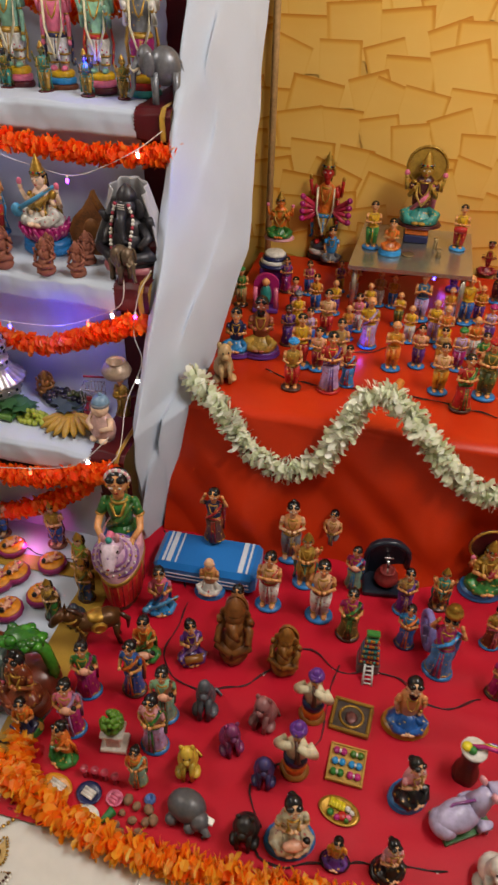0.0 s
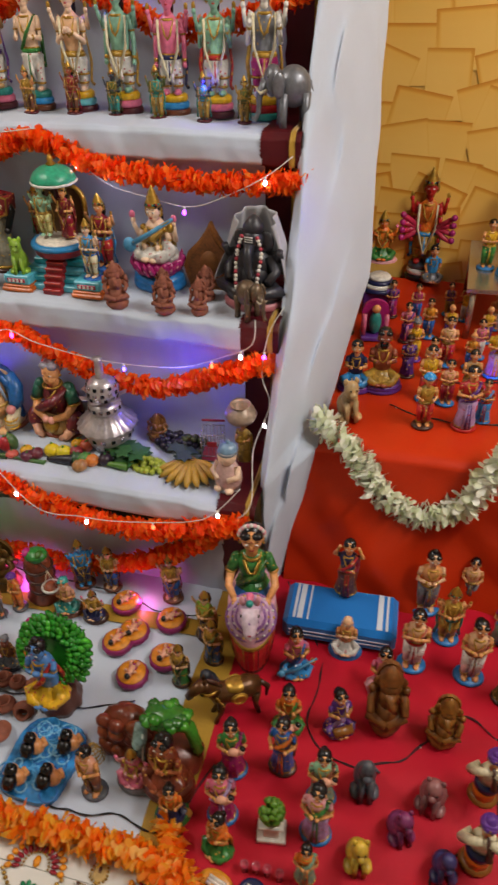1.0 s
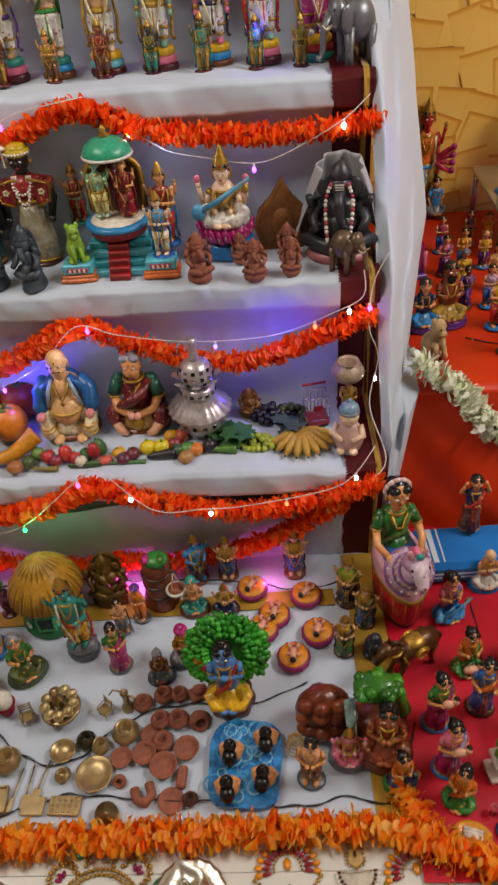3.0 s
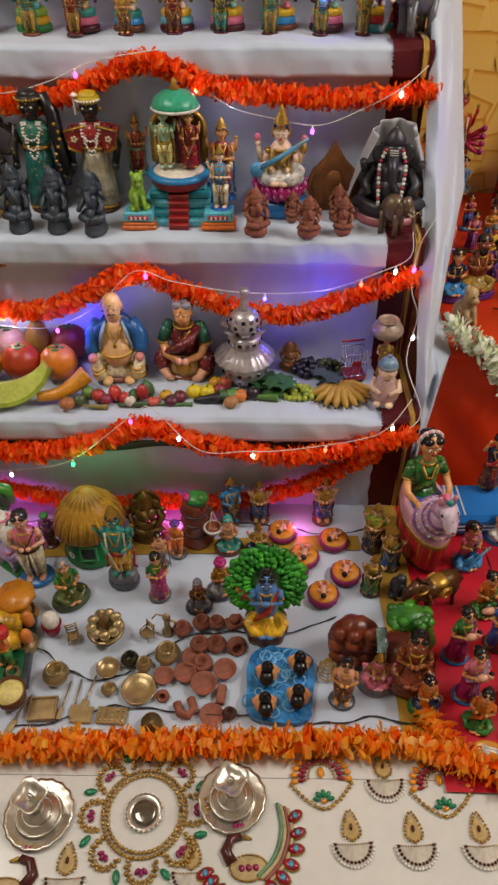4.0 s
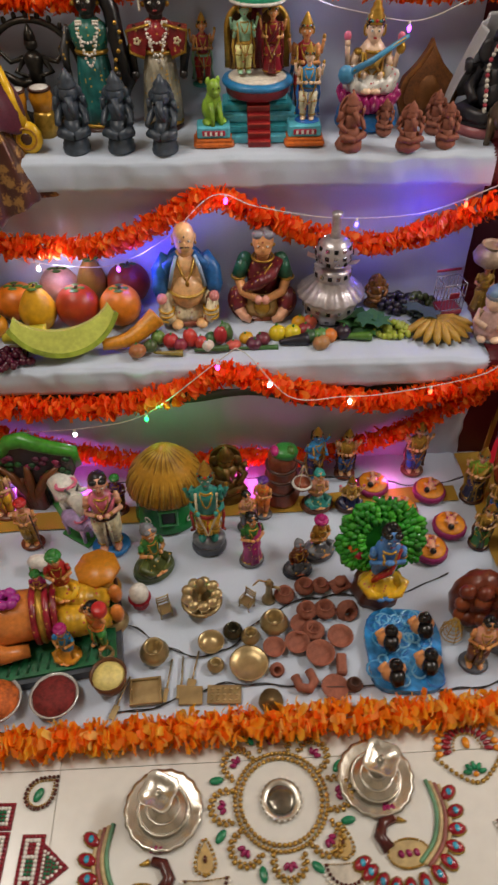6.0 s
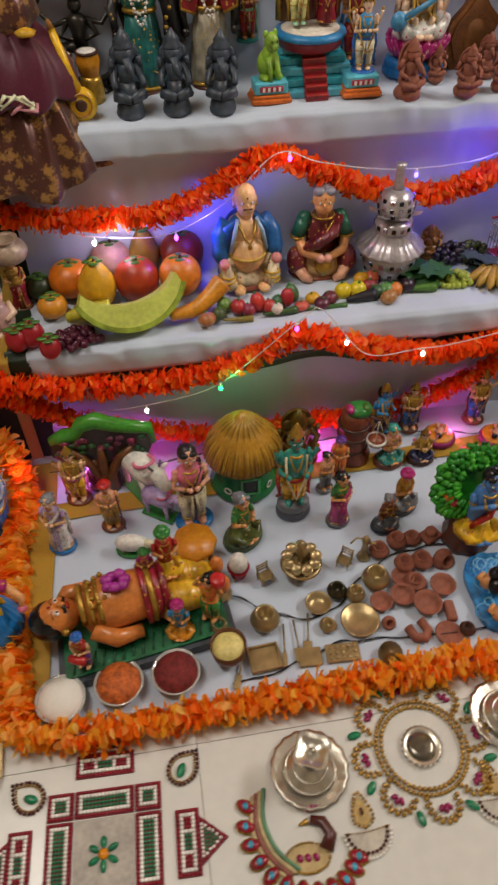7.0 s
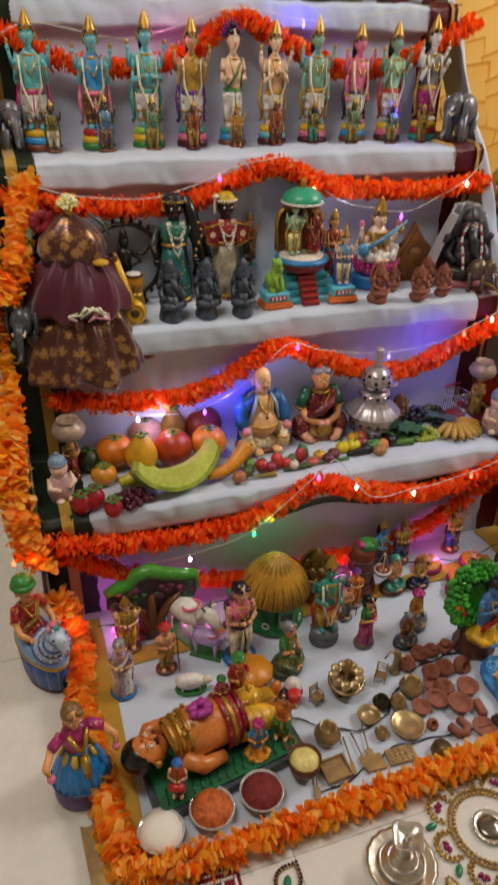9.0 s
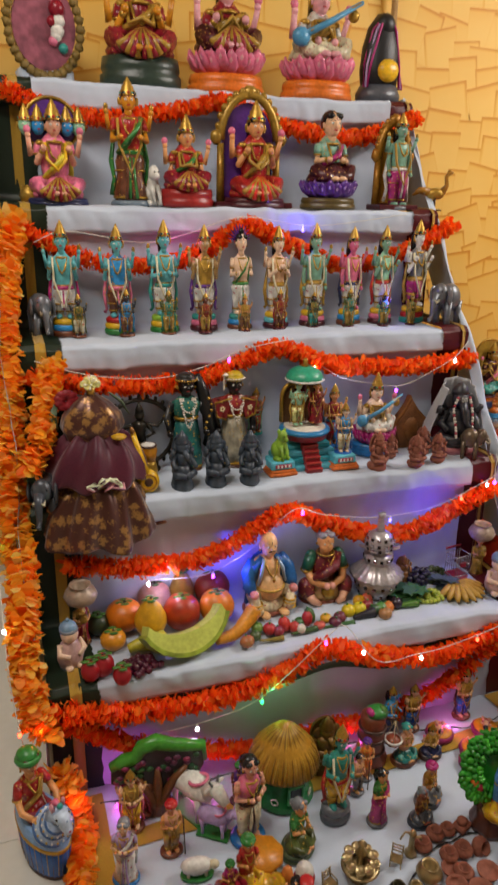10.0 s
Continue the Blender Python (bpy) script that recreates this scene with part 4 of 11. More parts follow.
def rider(x, y, z, h, turn, skin, blouse, hair, skirt, trim, label, cap=None):
    """A dancer wearing a boat-shaped horse costume: long pleated hull, ringed neck and horse head in front."""
    s = Shape()
    sk, bl, hu = paint(skin), dress(blouse), paint(skirt)
    red = skirt == "red"
    mauve, shade, deck = paint("c8a8c4" if red else "a4b8d4"), paint("8a5a98" if red else "3f6296"), paint("2c5a9a" if red else "8a3a4a")

    def hull(prof, mat, waves=0, wv=0.0):
        vs, fs, n = [], [], 72
        for rx, ry, zf, zb in prof:
            for k in range(n):
                a = 2 * math.pi * k / n
                q = 1 + wv * math.cos(waves * a)
                f = 0.5 - 0.5 * math.sin(a)
                nose = 1 - 0.22 * max(0.0, math.sin(a))
                vs.append((rx * q * nose * math.cos(a), 0.03 + ry * q * math.sin(a), zf * f + zb * (1 - f)))
        for i in range(len(prof) - 1):
            for k in range(n):
                fs.append((i * n + k, i * n + (k + 1) % n, (i + 1) * n + (k + 1) % n, (i + 1) * n + k))
        fs.append(tuple((len(prof) - 1) * n + k for k in range(n)))
        s.add(vs, fs, mat, True)

    hull([(0.13, 0.27, 0.0, 0.0), (0.135, 0.28, 0.05, 0.05)], paint("umber"))
    hull([(0.14, 0.285, 0.045, 0.045), (0.155, 0.305, 0.16, 0.2), (0.165, 0.32, 0.27, 0.33)], hu, 30, 0.02)
    hull([(0.168, 0.325, 0.265, 0.325), (0.172, 0.33, 0.28, 0.34), (0.168, 0.325, 0.295, 0.355)], gilt())
    hull([(0.165, 0.32, 0.29, 0.35), (0.16, 0.31, 0.37, 0.44), (0.15, 0.295, 0.39, 0.46)], paint("d09aa8" if red else "7aa0d0"))
    hull([(0.15, 0.295, 0.385, 0.455), (0.1, 0.22, 0.4, 0.46)], deck)
    for k in range(30):
        a = 2 * math.pi * k / 30
        s.tube([(0.142 * math.cos(a) * (1 - 0.22 * max(0, math.sin(a))), 0.03 + 0.287 * math.sin(a), 0.06), (0.163 * math.cos(a) * (1 - 0.22 * max(0, math.sin(a))), 0.03 + 0.318 * math.sin(a), 0.265 + 0.03 * (1 + math.sin(a)))], 0.006, paint("gold" if k % 2 else "maroon"), 5)
    first = len(s.v)
    # chest of the horse: three collars stepping up to the head
    tilt = pose(0, -0.17, 0.4, 38, 0, 0)
    s.lathe([(0.165, -0.08), (0.172, 0.0), (0.15, 0.045), (0.125, 0.06), (0.118, 0.1), (0.095, 0.115), (0.085, 0.16), (0.0, 0.17)], mauve, seg=32, m=tilt)
    for q, rr in ((0.0, 0.173), (0.056, 0.128), (0.11, 0.1)):
        s.ring((0, 0, q), rr, 0.013, shade, seg=28, m=tilt)
    for q, rr, n_ in ((0.028, 0.162, 20), (0.08, 0.123, 16)):
        for k in range(n_):
            a = 2 * math.pi * k / n_
            s.ball((rr * math.cos(a), rr * math.sin(a), q), 0.011, paint("white" if k % 2 else "c8a23a"), 7, 5, m=tilt)
    s.tube([(0, -0.2, 0.52), (0, -0.27, 0.6), (0, -0.31, 0.62)], [0.085, 0.075, 0.068], mauve, 12)
    s.tube([(0, -0.29, 0.625), (0, -0.36, 0.57), (0, -0.41, 0.5), (0, -0.425, 0.475)], [0.07, 0.06, 0.043, 0.032], paint("d8c4d4" if red else "b8c8dc"), 12)
    s.tube([(-0.06, -0.36, 0.57), (0, -0.405, 0.6), (0.06, -0.36, 0.57)], 0.009, shade, 6)
    s.tube([(-0.046, -0.4, 0.51), (0, -0.45, 0.52), (0.046, -0.4, 0.51)], 0.008, paint("crimson"), 6)
    s.tube([(0, -0.16, 0.62), (0, -0.24, 0.7), (0, -0.3, 0.7)], [0.02, 0.03, 0.014], paint("pink"), 8)
    for k in (-1, 1):
        s.tube([(k * 0.045, -0.27, 0.66), (k * 0.06, -0.265, 0.71), (k * 0.055, -0.27, 0.735)], [0.024, 0.018, 0.005], paint("rose"), 8)
        s.ball((k * 0.058, -0.34, 0.61), (0.012, 0.016, 0.012), paint("black", 0.2), 7, 5)
        s.ball((k * 0.022, -0.435, 0.49), 0.008, paint("maroon"), 6, 5)
    s.ball((0, -0.31, 0.7), (0.028, 0.028, 0.03), paint("teal"), 8, 6)
    s.v = [(a * 0.95, b * 0.92, c * 1.12) for a, b, c in s.v[:first]] + [(a * 0.86, b * 0.8 - 0.005, c * 0.86 + 0.125) for a, b, c in s.v[first:]]
    # the dancer rising from the deck
    c = 0.14
    s.lathe([(0.125, 0), (0.115, 0.05), (0.09, 0.09)], bl, (0, c, 0.43), seg=24, sy=0.9, wave=0.05, waves=10)
    s.lathe([(0.082, 0), (0.076, 0.05), (0.1, 0.15), (0.095, 0.2), (0.04, 0.25)], bl, (0, c, 0.51), sy=0.78, seg=16)
    s.tube([(0.08, c - 0.02, 0.72), (0.02, c - 0.085, 0.62), (-0.08, c - 0.05, 0.52)], [0.025, 0.038, 0.035], dress("leaf" if red else "gold"), 8, flat=0.5)
    for k in (-1, 1):
        s.ball((k * 0.095, c, 0.71), 0.036, bl, 8, 6)
        s.tube([(k * 0.095, c, 0.71), (k * 0.13, c - 0.03, 0.63)], [0.036, 0.034], bl, 8)
        s.ring((k * 0.13, c - 0.03, 0.63), 0.033, 0.007, gilt(), seg=10, sub=4)
        s.tube([(k * 0.13, c - 0.03, 0.63), (k * 0.145, c - 0.11, 0.56), (k * 0.1, c - 0.2, 0.53)], [0.028, 0.025, 0.02], sk, 8)
        s.ball((k * 0.1, c - 0.205, 0.53), 0.026, sk, 8, 6)
    s.ring((0, c - 0.01, 0.735), 0.05, 0.012, gilt(), seg=14)
    s.tube([(0.05, c - 0.06, 0.74), (0.02, c - 0.09, 0.65), (-0.02, c - 0.09, 0.65), (-0.05, c - 0.06, 0.74)], 0.01, gilt(), 6)
    head_of(s, (0, c - 0.01, 0.875), 0.082, sk, paint(hair, 0.25), "bun")
    if cap:
        s.ring((0, c - 0.01, 0.92), 0.074, 0.026, paint(cap), seg=16)
        s.ball((0, c, 0.945), (0.082, 0.082, 0.055), paint(cap), 12, 8)
    else:
        for k in range(13):
            a = math.pi * k / 12
            s.ball((0.076 * math.cos(a), c + 0.0, 0.895 + 0.076 * math.sin(a)), 0.016, paint("rose" if k % 2 else "white", 0.5), 7, 5)
    return put(s, "horse_dancer_doll", label, "doll", x, y, z, h, turn)


# ---- vessels, fruit, small wares ----
def turned(x, y, z, prof, mat, name, label, category, tilt=(0, 0, 0), seg=20, group="", sx=1.0, sy=1.0):
    s = Shape()
    s.lathe(prof, mat, seg=seg, sx=sx, sy=sy)
    return tagged(s.done(name, pose(x, y, z, *tilt)), label, category, group)


def pot(x, y, z, r, mat, label, name="pot", tilt=(0, 0, 0), tall=1.2, category="pot", group=""):
    r *= 1.15
    h = r * tall
    prof = [(r * 0.5, 0), (r * 0.85, h * 0.18), (r, h * 0.45), (r * 0.85, h * 0.72), (r * 0.55, h * 0.86), (r * 0.5, h * 0.92), (r * 0.66, h), (r * 0.6, h * 1.0), (r * 0.46, h * 0.9), (r * 0.42, h * 0.3)]
    return turned(x, y, z, prof, mat, name, label, category, tilt, 16, group)


def bowl(x, y, z, r, mat, label, name="bowl", fill=None, deep=0.6, group=""):
    r *= 1.12
    h = r * deep
    prof = [(r * 0.5, 0), (r * 0.85, h * 0.4), (r, h), (r * 0.93, h), (r * 0.75, h * 0.45), (r * 0.4, h * 0.2)]
    e = empty(name, pose(x, y, z))
    tagged(e, label, "bowl", group)
    s = Shape()
    s.lathe(prof, mat, seg=22)
    s.done("rim_and_body", parent=e)
    if fill:
        s = Shape()
        s.ball((0, 0, h * 0.75), (r * 0.9, r * 0.9, r * 0.5), fill, 26, 14, rough=0.03)
        s.done("contents", parent=e, label="heaped contents of the bowl")
    return e


def round_fruit(x, y, z, r, hue, label, name="fruit", sz=1.0, stem="leaf", tilt=0, pear=0.0):
    s = Shape()
    mt = paint(hue, 0.38, 0.0, 60.0, 10.0, 0.3)
    h = 2 * r * sz
    prof = []
    for i in range(13):
        a = math.pi * i / 12
        q = math.sin(a)
        zz = h / 2 - math.cos(a) * h / 2
        k = 1 - pear * max(0, (zz / h - 0.45)) * 1.4
        dip = -0.05 * h if i == 12 else 0
        prof.append((max(0.002, r * q * k), zz + dip))
    s.lathe(prof, mt, seg=22)
    s.tube([(0, 0, h * 0.93), (0.004, 0, h * 1.02)], 0.003, paint("umber"), 6)
    if stem:
        for a in range(4):
            s.ball((0.011 * math.cos(a * 1.6), 0.011 * math.sin(a * 1.6), h * 0.965), (0.011, 0.006, 0.002), paint(stem), 8, 5)
    return tagged(s.done(name, pose(x, y, z, tilt, 0, 0)), label, "fruit")


def bent(x, y, z, pts, rad, hue, name, label, category, turn=0, seg=10, rough=0.4):
    s = Shape()
    line = glide(pts, 0.01)
    n = len(line)
    rr = [rad[0] * (1 - k / (n - 1)) + rad[-1] * (k / (n - 1)) if len(rad) == 2 else
          rad[1] + (rad[0] - rad[1]) * abs(2 * k / (n - 1) - 1) ** 2.2 for k in range(n)]
    s.tube(line, rr, paint(hue, rough), seg)
    return tagged(s.done(name, pose(x, y, z, 0, 0, turn)), label, category)


def grapes(x, y, z, size, mat, label, count=40, name="grape_bunch"):
    s = Shape()
    for k in range(count):
        a, q = random.uniform(0, 6.28), random.random() ** 0.6
        s.ball((size * q * math.cos(a), size * 0.6 * q * math.sin(a), 0.008 + size * 0.5 * (1 - q * q) * random.random()), size * 0.17, mat, 8, 6)
    return tagged(s.done(name, pose(x, y, z)), label, "fruit")


# ---- flower garlands and lights ----
def garland(pts, radius, mat, label, step=0.006, petals=5, name="flower_garland", flatten=1.0, long=1.0, broad=0.34, clump=0.034, gap=0.3):
    """Ruffled florets threaded one after another: each a clump of cupped petals standing out round the thread."""
    vs, fs = [], []
    line = glide(pts, step)
    for i, p in enumerate(line):
        d = (line[min(i + 1, len(line) - 1)] - line[max(i - 1, 0)]).normalized()
        a = d.cross(Vector((0.1, 0.2, 1)))
        a.normalize()
        b = a.cross(d)
        phase = (i * step / clump) % 1.0
        puff = 1.0 - gap * abs(2 * phase - 1) ** 1.5 + random.uniform(-0.08, 0.08)
        fan = (phase - 0.5) * 1.3
        for k in range(petals):
            t = random.uniform(0, 2 * math.pi)
            o = a * math.cos(t) + b * math.sin(t) * flatten
            w = (d * 0.35 * random.uniform(-1, 1) + (b * math.cos(t) - a * math.sin(t))).normalized()
            R = radius * puff * random.uniform(0.7, 1.12) * long
            wd = radius * broad * random.uniform(0.6, 1.1)
            lean = d * (fan + random.uniform(-0.35, 0.35)) * radius
            cup = d * random.choice((-1, 1)) * wd * 0.4
            c0 = p + o * R * 0.15
            c1 = p + o * R * 0.6 + lean * 0.5
            c2 = p + o * R * 0.92 + lean * 0.95
            c3 = p + o * R * 1.04 + lean * random.uniform(1.0, 1.35)
            n = len(vs)
            vs += [c0 - w * wd * 0.3, c0 + w * wd * 0.3, c1 - w * wd * 0.8 + cup, c1 + w * wd * 0.8 + cup, c2 - w * wd + cup, c2 + w * wd + cup * 0.4, c3 - w * wd * 0.35, c3 + w * wd * 0.35]
            fs += [(n, n + 1, n + 3, n + 2), (n + 2, n + 3, n + 5, n + 4), (n + 4, n + 5, n + 7, n + 6)]
    for v in vs:
        v.z = max(v.z, 0.006)
    me = bpy.data.meshes.new(name)
    me.from_pydata([tuple(v) for v in vs], [], fs)
    me.materials.append(mat)
    ob = new(name, me)
    e = tagged(ob, label, "garland", "garlands")
    s = Shape()
    s.tube(line[::4] + [line[-1]], 0.0012, paint("white", 0.8), 5)
    s.done("thread", parent=ob)
    return e


BULB = {k: glow_mat("fairy_light_" + k, h, q) for k, h, q in (("blue", "3a30ff", 26), ("white", "f4f0ff", 18), ("pink", "ff30b0", 14), ("green", "20e060", 10), ("red", "ff3a20", 14), ("violet", "8030ff", 18))}


def fairy_string(pts, wire, label, bulbs, rad=0.0011, twist=0.0):
    """A thin wire with little capsule bulbs at fractions of its length."""
    line = glide(pts, 0.012)
    if twist:
        line = [p + Vector((0, twist * math.sin(i * 0.9), abs(twist) * 0.5 * (1 + math.cos(i * 0.7)))) for i, p in enumerate(line)]
    s = Shape()
    s.tube(line, rad, paint(wire, 0.5), 5)
    if twist:
        s.tube([p + Vector((twist * math.cos(i * 0.8), -twist * math.sin(i * 1.1), 0.0015)) for i, p in enumerate(line)], rad, paint(wire, 0.5), 5)
    ob = tagged(s.done("fairy_light_string"), label, "string lights", "fairy lights")
    for f, hue in bulbs:
        p = line[min(int(f * (len(line) - 1)), len(line) - 1)]
        s = Shape()
        s.tube([(0, 0, 0), (0, -0.001, -0.008)], [0.0022, 0.003], paint("white", 0.4), 8)
        s.ball((0, -0.002, -0.012), (0.0042, 0.0042, 0.0065), BULB[hue], 8, 6)
        s.done("bulb", pose(p.x, p.y, p.z), parent=ob)
    return ob


# ---- third step: the row of ten crowned dolls, each with a small one before it ----
TEN = "ten tall crowned dolls"
stand(-0.508, 1.562, 0.971, 0.285, -8, "aqua", "aqua", "white", crown=True, bands=("brown", "sky", "yellow"), sash="magenta", arms="bless", group=TEN)
stand(-0.372, 1.562, 0.971, 0.277, -6, "aqua", "sky", "brown", crown=True, bands=("green", "yellow", "red"), sash="pink", arms="bless", group=TEN)
stand(-0.250, 1.562, 0.971, 0.288, 4, "aqua", "aqua", "white", crown=True, bands=("green", "yellow", "lime"), sash="teal", arms="fold", group=TEN)
stand(-0.141, 1.562, 0.971, 0.277, -4, "tan", "gold", "white", crown=True, bands=("maroon", "pink", "teal"), sash="purple", arms="bless", group=TEN)
stand(-0.038, 1.562, 0.971, 0.257, 3, "pale", "pale", "white", bands=("brown", "sky", "teal"), sash="green", arms="hold", style="top", halo="purple", group=TEN)
stand(0.069, 1.562, 0.971, 0.276, 6, "pale", "fair", "white", crown=True, bands=("maroon", "aqua", "yellow"), sash="gold", arms="pray", group=TEN)
stand(0.181, 1.562, 0.971, 0.284, 0, "sage", "sage", "white", crown=True, bands=("maroon", "pink", "yellow"), sash="gold", arms="side", group=TEN)
stand(0.297, 1.562, 0.971, 0.274, 8, "pink", "pink", "white", crown=True, bands=("brown", "sky", "yellow"), sash="navy", arms="side", group=TEN)
stand(0.400, 1.562, 0.971, 0.278, 10, "sage", "mint", "white", crown=True, bands=("maroon", "pink", "yellow"), sash="red", arms="bless", group=TEN)
stand(0.508, 1.562, 0.971, 0.295, 12, "white", "grey", "magenta", crown=True, bands=("teal", "red", "yellow"), sash="gold", arms="bless", group=TEN)
SMALL = "small crowned dolls before the tall ones"
stand(-0.478, 1.53, 0.971, 0.110, -5, "slate", "olive", "cream", crown=True, base="brown", group=SMALL)
stand(-0.358, 1.52, 0.971, 0.121, -5, "slate", "sky", "brown", crown=True, base="brown", group=SMALL)
stand(-0.248, 1.52, 0.971, 0.117, -5, "olive", "teal", "gold", crown=True, base="brown", group=SMALL)
stand(-0.150, 1.515, 0.971, 0.108, 0, "brown", "crimson", "gold", crown=True, base="maroon", group=SMALL)
stand(-0.040, 1.515, 0.971, 0.102, 0, "skin", "gold", "brown", crown=True, base="maroon", group=SMALL)
stand(0.066, 1.525, 0.971, 0.111, 0, "clay", "crimson", "brown", crown=True, base="maroon", group=SMALL)
stand(0.168, 1.525, 0.971, 0.102, 5, "slate", "olive", "teal", crown=True, base="maroon", group=SMALL)
stand(0.275, 1.515, 0.971, 0.111, 5, "olive", "teal", "gold", crown=True, base="maroon", group=SMALL)
stand(0.384, 1.510, 0.971, 0.101, 5, "slate", "teal", "gold", crown=True, base="maroon", group=SMALL)
stand(0.475, 1.512, 0.971, 0.095, 5, "gold", "olive", "gold", crown=True, base="maroon", group=SMALL)
elephant(-0.569, 1.560, 0.971, 0.115, 10, "grey", 0.4, label="grey metallic toy elephant at the step's end")
elephant(0.579, 1.491, 0.971, 0.128, -70, "grey", 0.4, label="grey metallic toy elephant at the step's end")

# ---- second step ----
s = Shape()  # ring idol: a dancer inside a flaming bronze hoop
BRZ = paint("3a3630", 0.35, 0.7)
s.ring((0, 0, 0), 0.088, 0.006, BRZ, m=pose(0, 0, 0.105, 90, 0, 0), seg=40)
for k in range(28):
    a = 2 * math.pi * k / 28
    s.ball((0.097 * math.cos(a), 0, 0.105 + 0.097 * math.sin(a)), (0.005, 0.003, 0.007), BRZ, 6, 5)
s.lathe([(0.05, 0), (0.052, 0.008), (0.035, 0.016), (0.03, 0.024)], BRZ, seg=18, sy=0.7)
s.tube([(0.0, 0, 0.024), (0.012, 0, 0.06), (0.0, 0, 0.085)], [0.01, 0.012, 0.014], BRZ, 8)
s.tube([(0.0, 0, 0.085), (-0.035, -0.01, 0.085), (-0.06, -0.015, 0.105)], [0.012, 0.01, 0.006], BRZ, 8)
s.lathe([(0.016, 0), (0.014, 0.02), (0.02, 0.045), (0.008, 0.055)], BRZ, (0, 0, 0.085), seg=12)
s.ball((0, 0, 0.152), 0.013, BRZ, 10, 8)
s.lathe([(0.012, 0), (0.009, 0.012), (0.002, 0.026)], BRZ, (0, 0, 0.16), seg=10)
for k in (-1, 1):
    s.tube([(k * 0.018, 0, 0.128), (k * 0.045, 0, 0.12), (k * 0.066, 0, 0.145)], [0.006, 0.005, 0.004], BRZ, 6)
    s.tube([(k * 0.018, 0, 0.126), (k * 0.035, -0.01, 0.105), (k * 0.012, -0.02, 0.1)], [0.006, 0.005, 0.004], BRZ, 6)
tagged(s.done("dancing_idol", pose(-0.356, 1.393, 0.641)), "dark bronze dancing idol inside a round hoop", "idol")

# cloth-dressed goddess doll whose brocade skirt spreads over the step's edge
SILK, GOLDCL = cloth_mat("wine_silk", "4e0e26", 0.45, 300.0, 0.35), brocade_mat("gold_brocade", "4a2216", "9a7038", 0.3)


def dressed_goddess(x, y, z, k, turn):
    e = empty("dressed_goddess_doll", pose(x, y, z, 0, 0, turn))
    tagged(e, "goddess doll dressed in wine silk and gold brocade", "doll")

    def fall(u, v):
        a = math.radians(-172 + 164 * u)
        fold = 1 + 0.05 * math.cos(u * 34) * (0.3 + v) + 0.03 * math.sin(u * 61 + 3 * v)
        rr = (0.085 + 0.09 * v ** 0.8 - 0.02 * max(0, v - 0.8)) * fold
        edge = 1 - 0.28 * abs(2 * u - 1) ** 2
        return (k * rr * 1.02 * math.cos(a), k * (0.0 + rr * 0.85 * math.sin(a)), k * (0.055 - 0.16 * v ** 1.5 * edge + 0.012 * math.sin(u * 19)))
    ob = sheet("brocade_skirt", 90, 26, fall, GOLDCL, 0.0015)
    ob.parent = e
    ob["label"] = "gold-figured brown brocade skirt spread in folds"

    def lap(u, v):
        a = math.radians(-176 + 172 * u)
        fold = 1 + 0.07 * math.cos(u * 26 + 2 * v)
        rr = (0.045 + 0.085 * math.sin(math.pi * 0.5 * v)) * fold
        return (k * rr * math.cos(a), k * rr * 0.85 * math.sin(a), k * (0.175 - 0.125 * v ** 1.4 + 0.008 * math.cos(u * 26)))
    ob = sheet("silk_wrap", 70, 22, lap, SILK, 0.0015)
    ob.parent = e
    ob["label"] = "dark wine silk wrap in soft folds"
    s = Shape()
    s.lathe([(0.075, 0.0), (0.06, 0.05), (0.05, 0.1), (0.04, 0.16)], SILK, (0, 0.015, 0.02), seg=24, sy=0.8, wave=0.06, waves=7)
    s.done("body", parent=e, scale=k)
    s = Shape()
    s.lathe([(0.03, 0.14), (0.065, 0.155), (0.08, 0.185), (0.072, 0.215), (0.045, 0.245), (0.022, 0.262), (0.012, 0.27)], GOLDCL, (0, 0.0, 0.0), seg=40, sy=0.75, wave=0.05, waves=7)
    s.done("brocade_hood", parent=e, label="hood of folded gold brocade", scale=k)
    s = Shape()
    s.tube([(0, 0, 0.262), (0, -0.004, 0.285)], [0.011, 0.009], gilt(), 8)
    for j in range(70):
        u_, a = random.uniform(-0.2, 1), random.uniform(0, 6.28)
        q = math.sqrt(max(0, 1 - u_ * u_))
        s.tube([(0, -0.004, 0.29), (0.026 * q * math.cos(a), -0.004 + 0.026 * q * math.sin(a), 0.29 + 0.024 * u_)], [0.003, 0.0028], paint("e0d888" if j % 3 else "f0ead0", 0.6), 5)
    s.done("chrysanthemum", parent=e, label="pale yellow flower on the head", scale=k)
    s = Shape()
    for j in range(9):
        a = j * 0.7
        s.ball((-0.058 + 0.016 * math.cos(a), 0.015, 0.252 + 0.016 * math.sin(a)), (0.016, 0.008, 0.012), paint("8a0f20", 0.5), 9, 6, rough=0.1)
    s.tube([(-0.08, 0.02, 0.25), (-0.095, 0.01, 0.215), (-0.085, 0.0, 0.185)], [0.008, 0.014, 0.004], paint("55684a", 0.5), 8, flat=0.3)
    s.tube([(0.05, 0.02, 0.262), (0.08, 0.02, 0.235), (0.1, 0.015, 0.2)], [0.006, 0.012, 0.004], paint("66785a", 0.5), 8, flat=0.3)
    s.done("rose_and_leaves", parent=e, label="dark red rose with grey-green leaves", scale=k)
    s = Shape()
    s.lathe([(0.016, 0), (0.02, 0.006), (0.006, 0.012)], paint("c89a18", 0.5), (0.05, -0.065, 0.165), seg=12)
    s.done("yellow_flower", parent=e, scale=k)
    s = Shape()
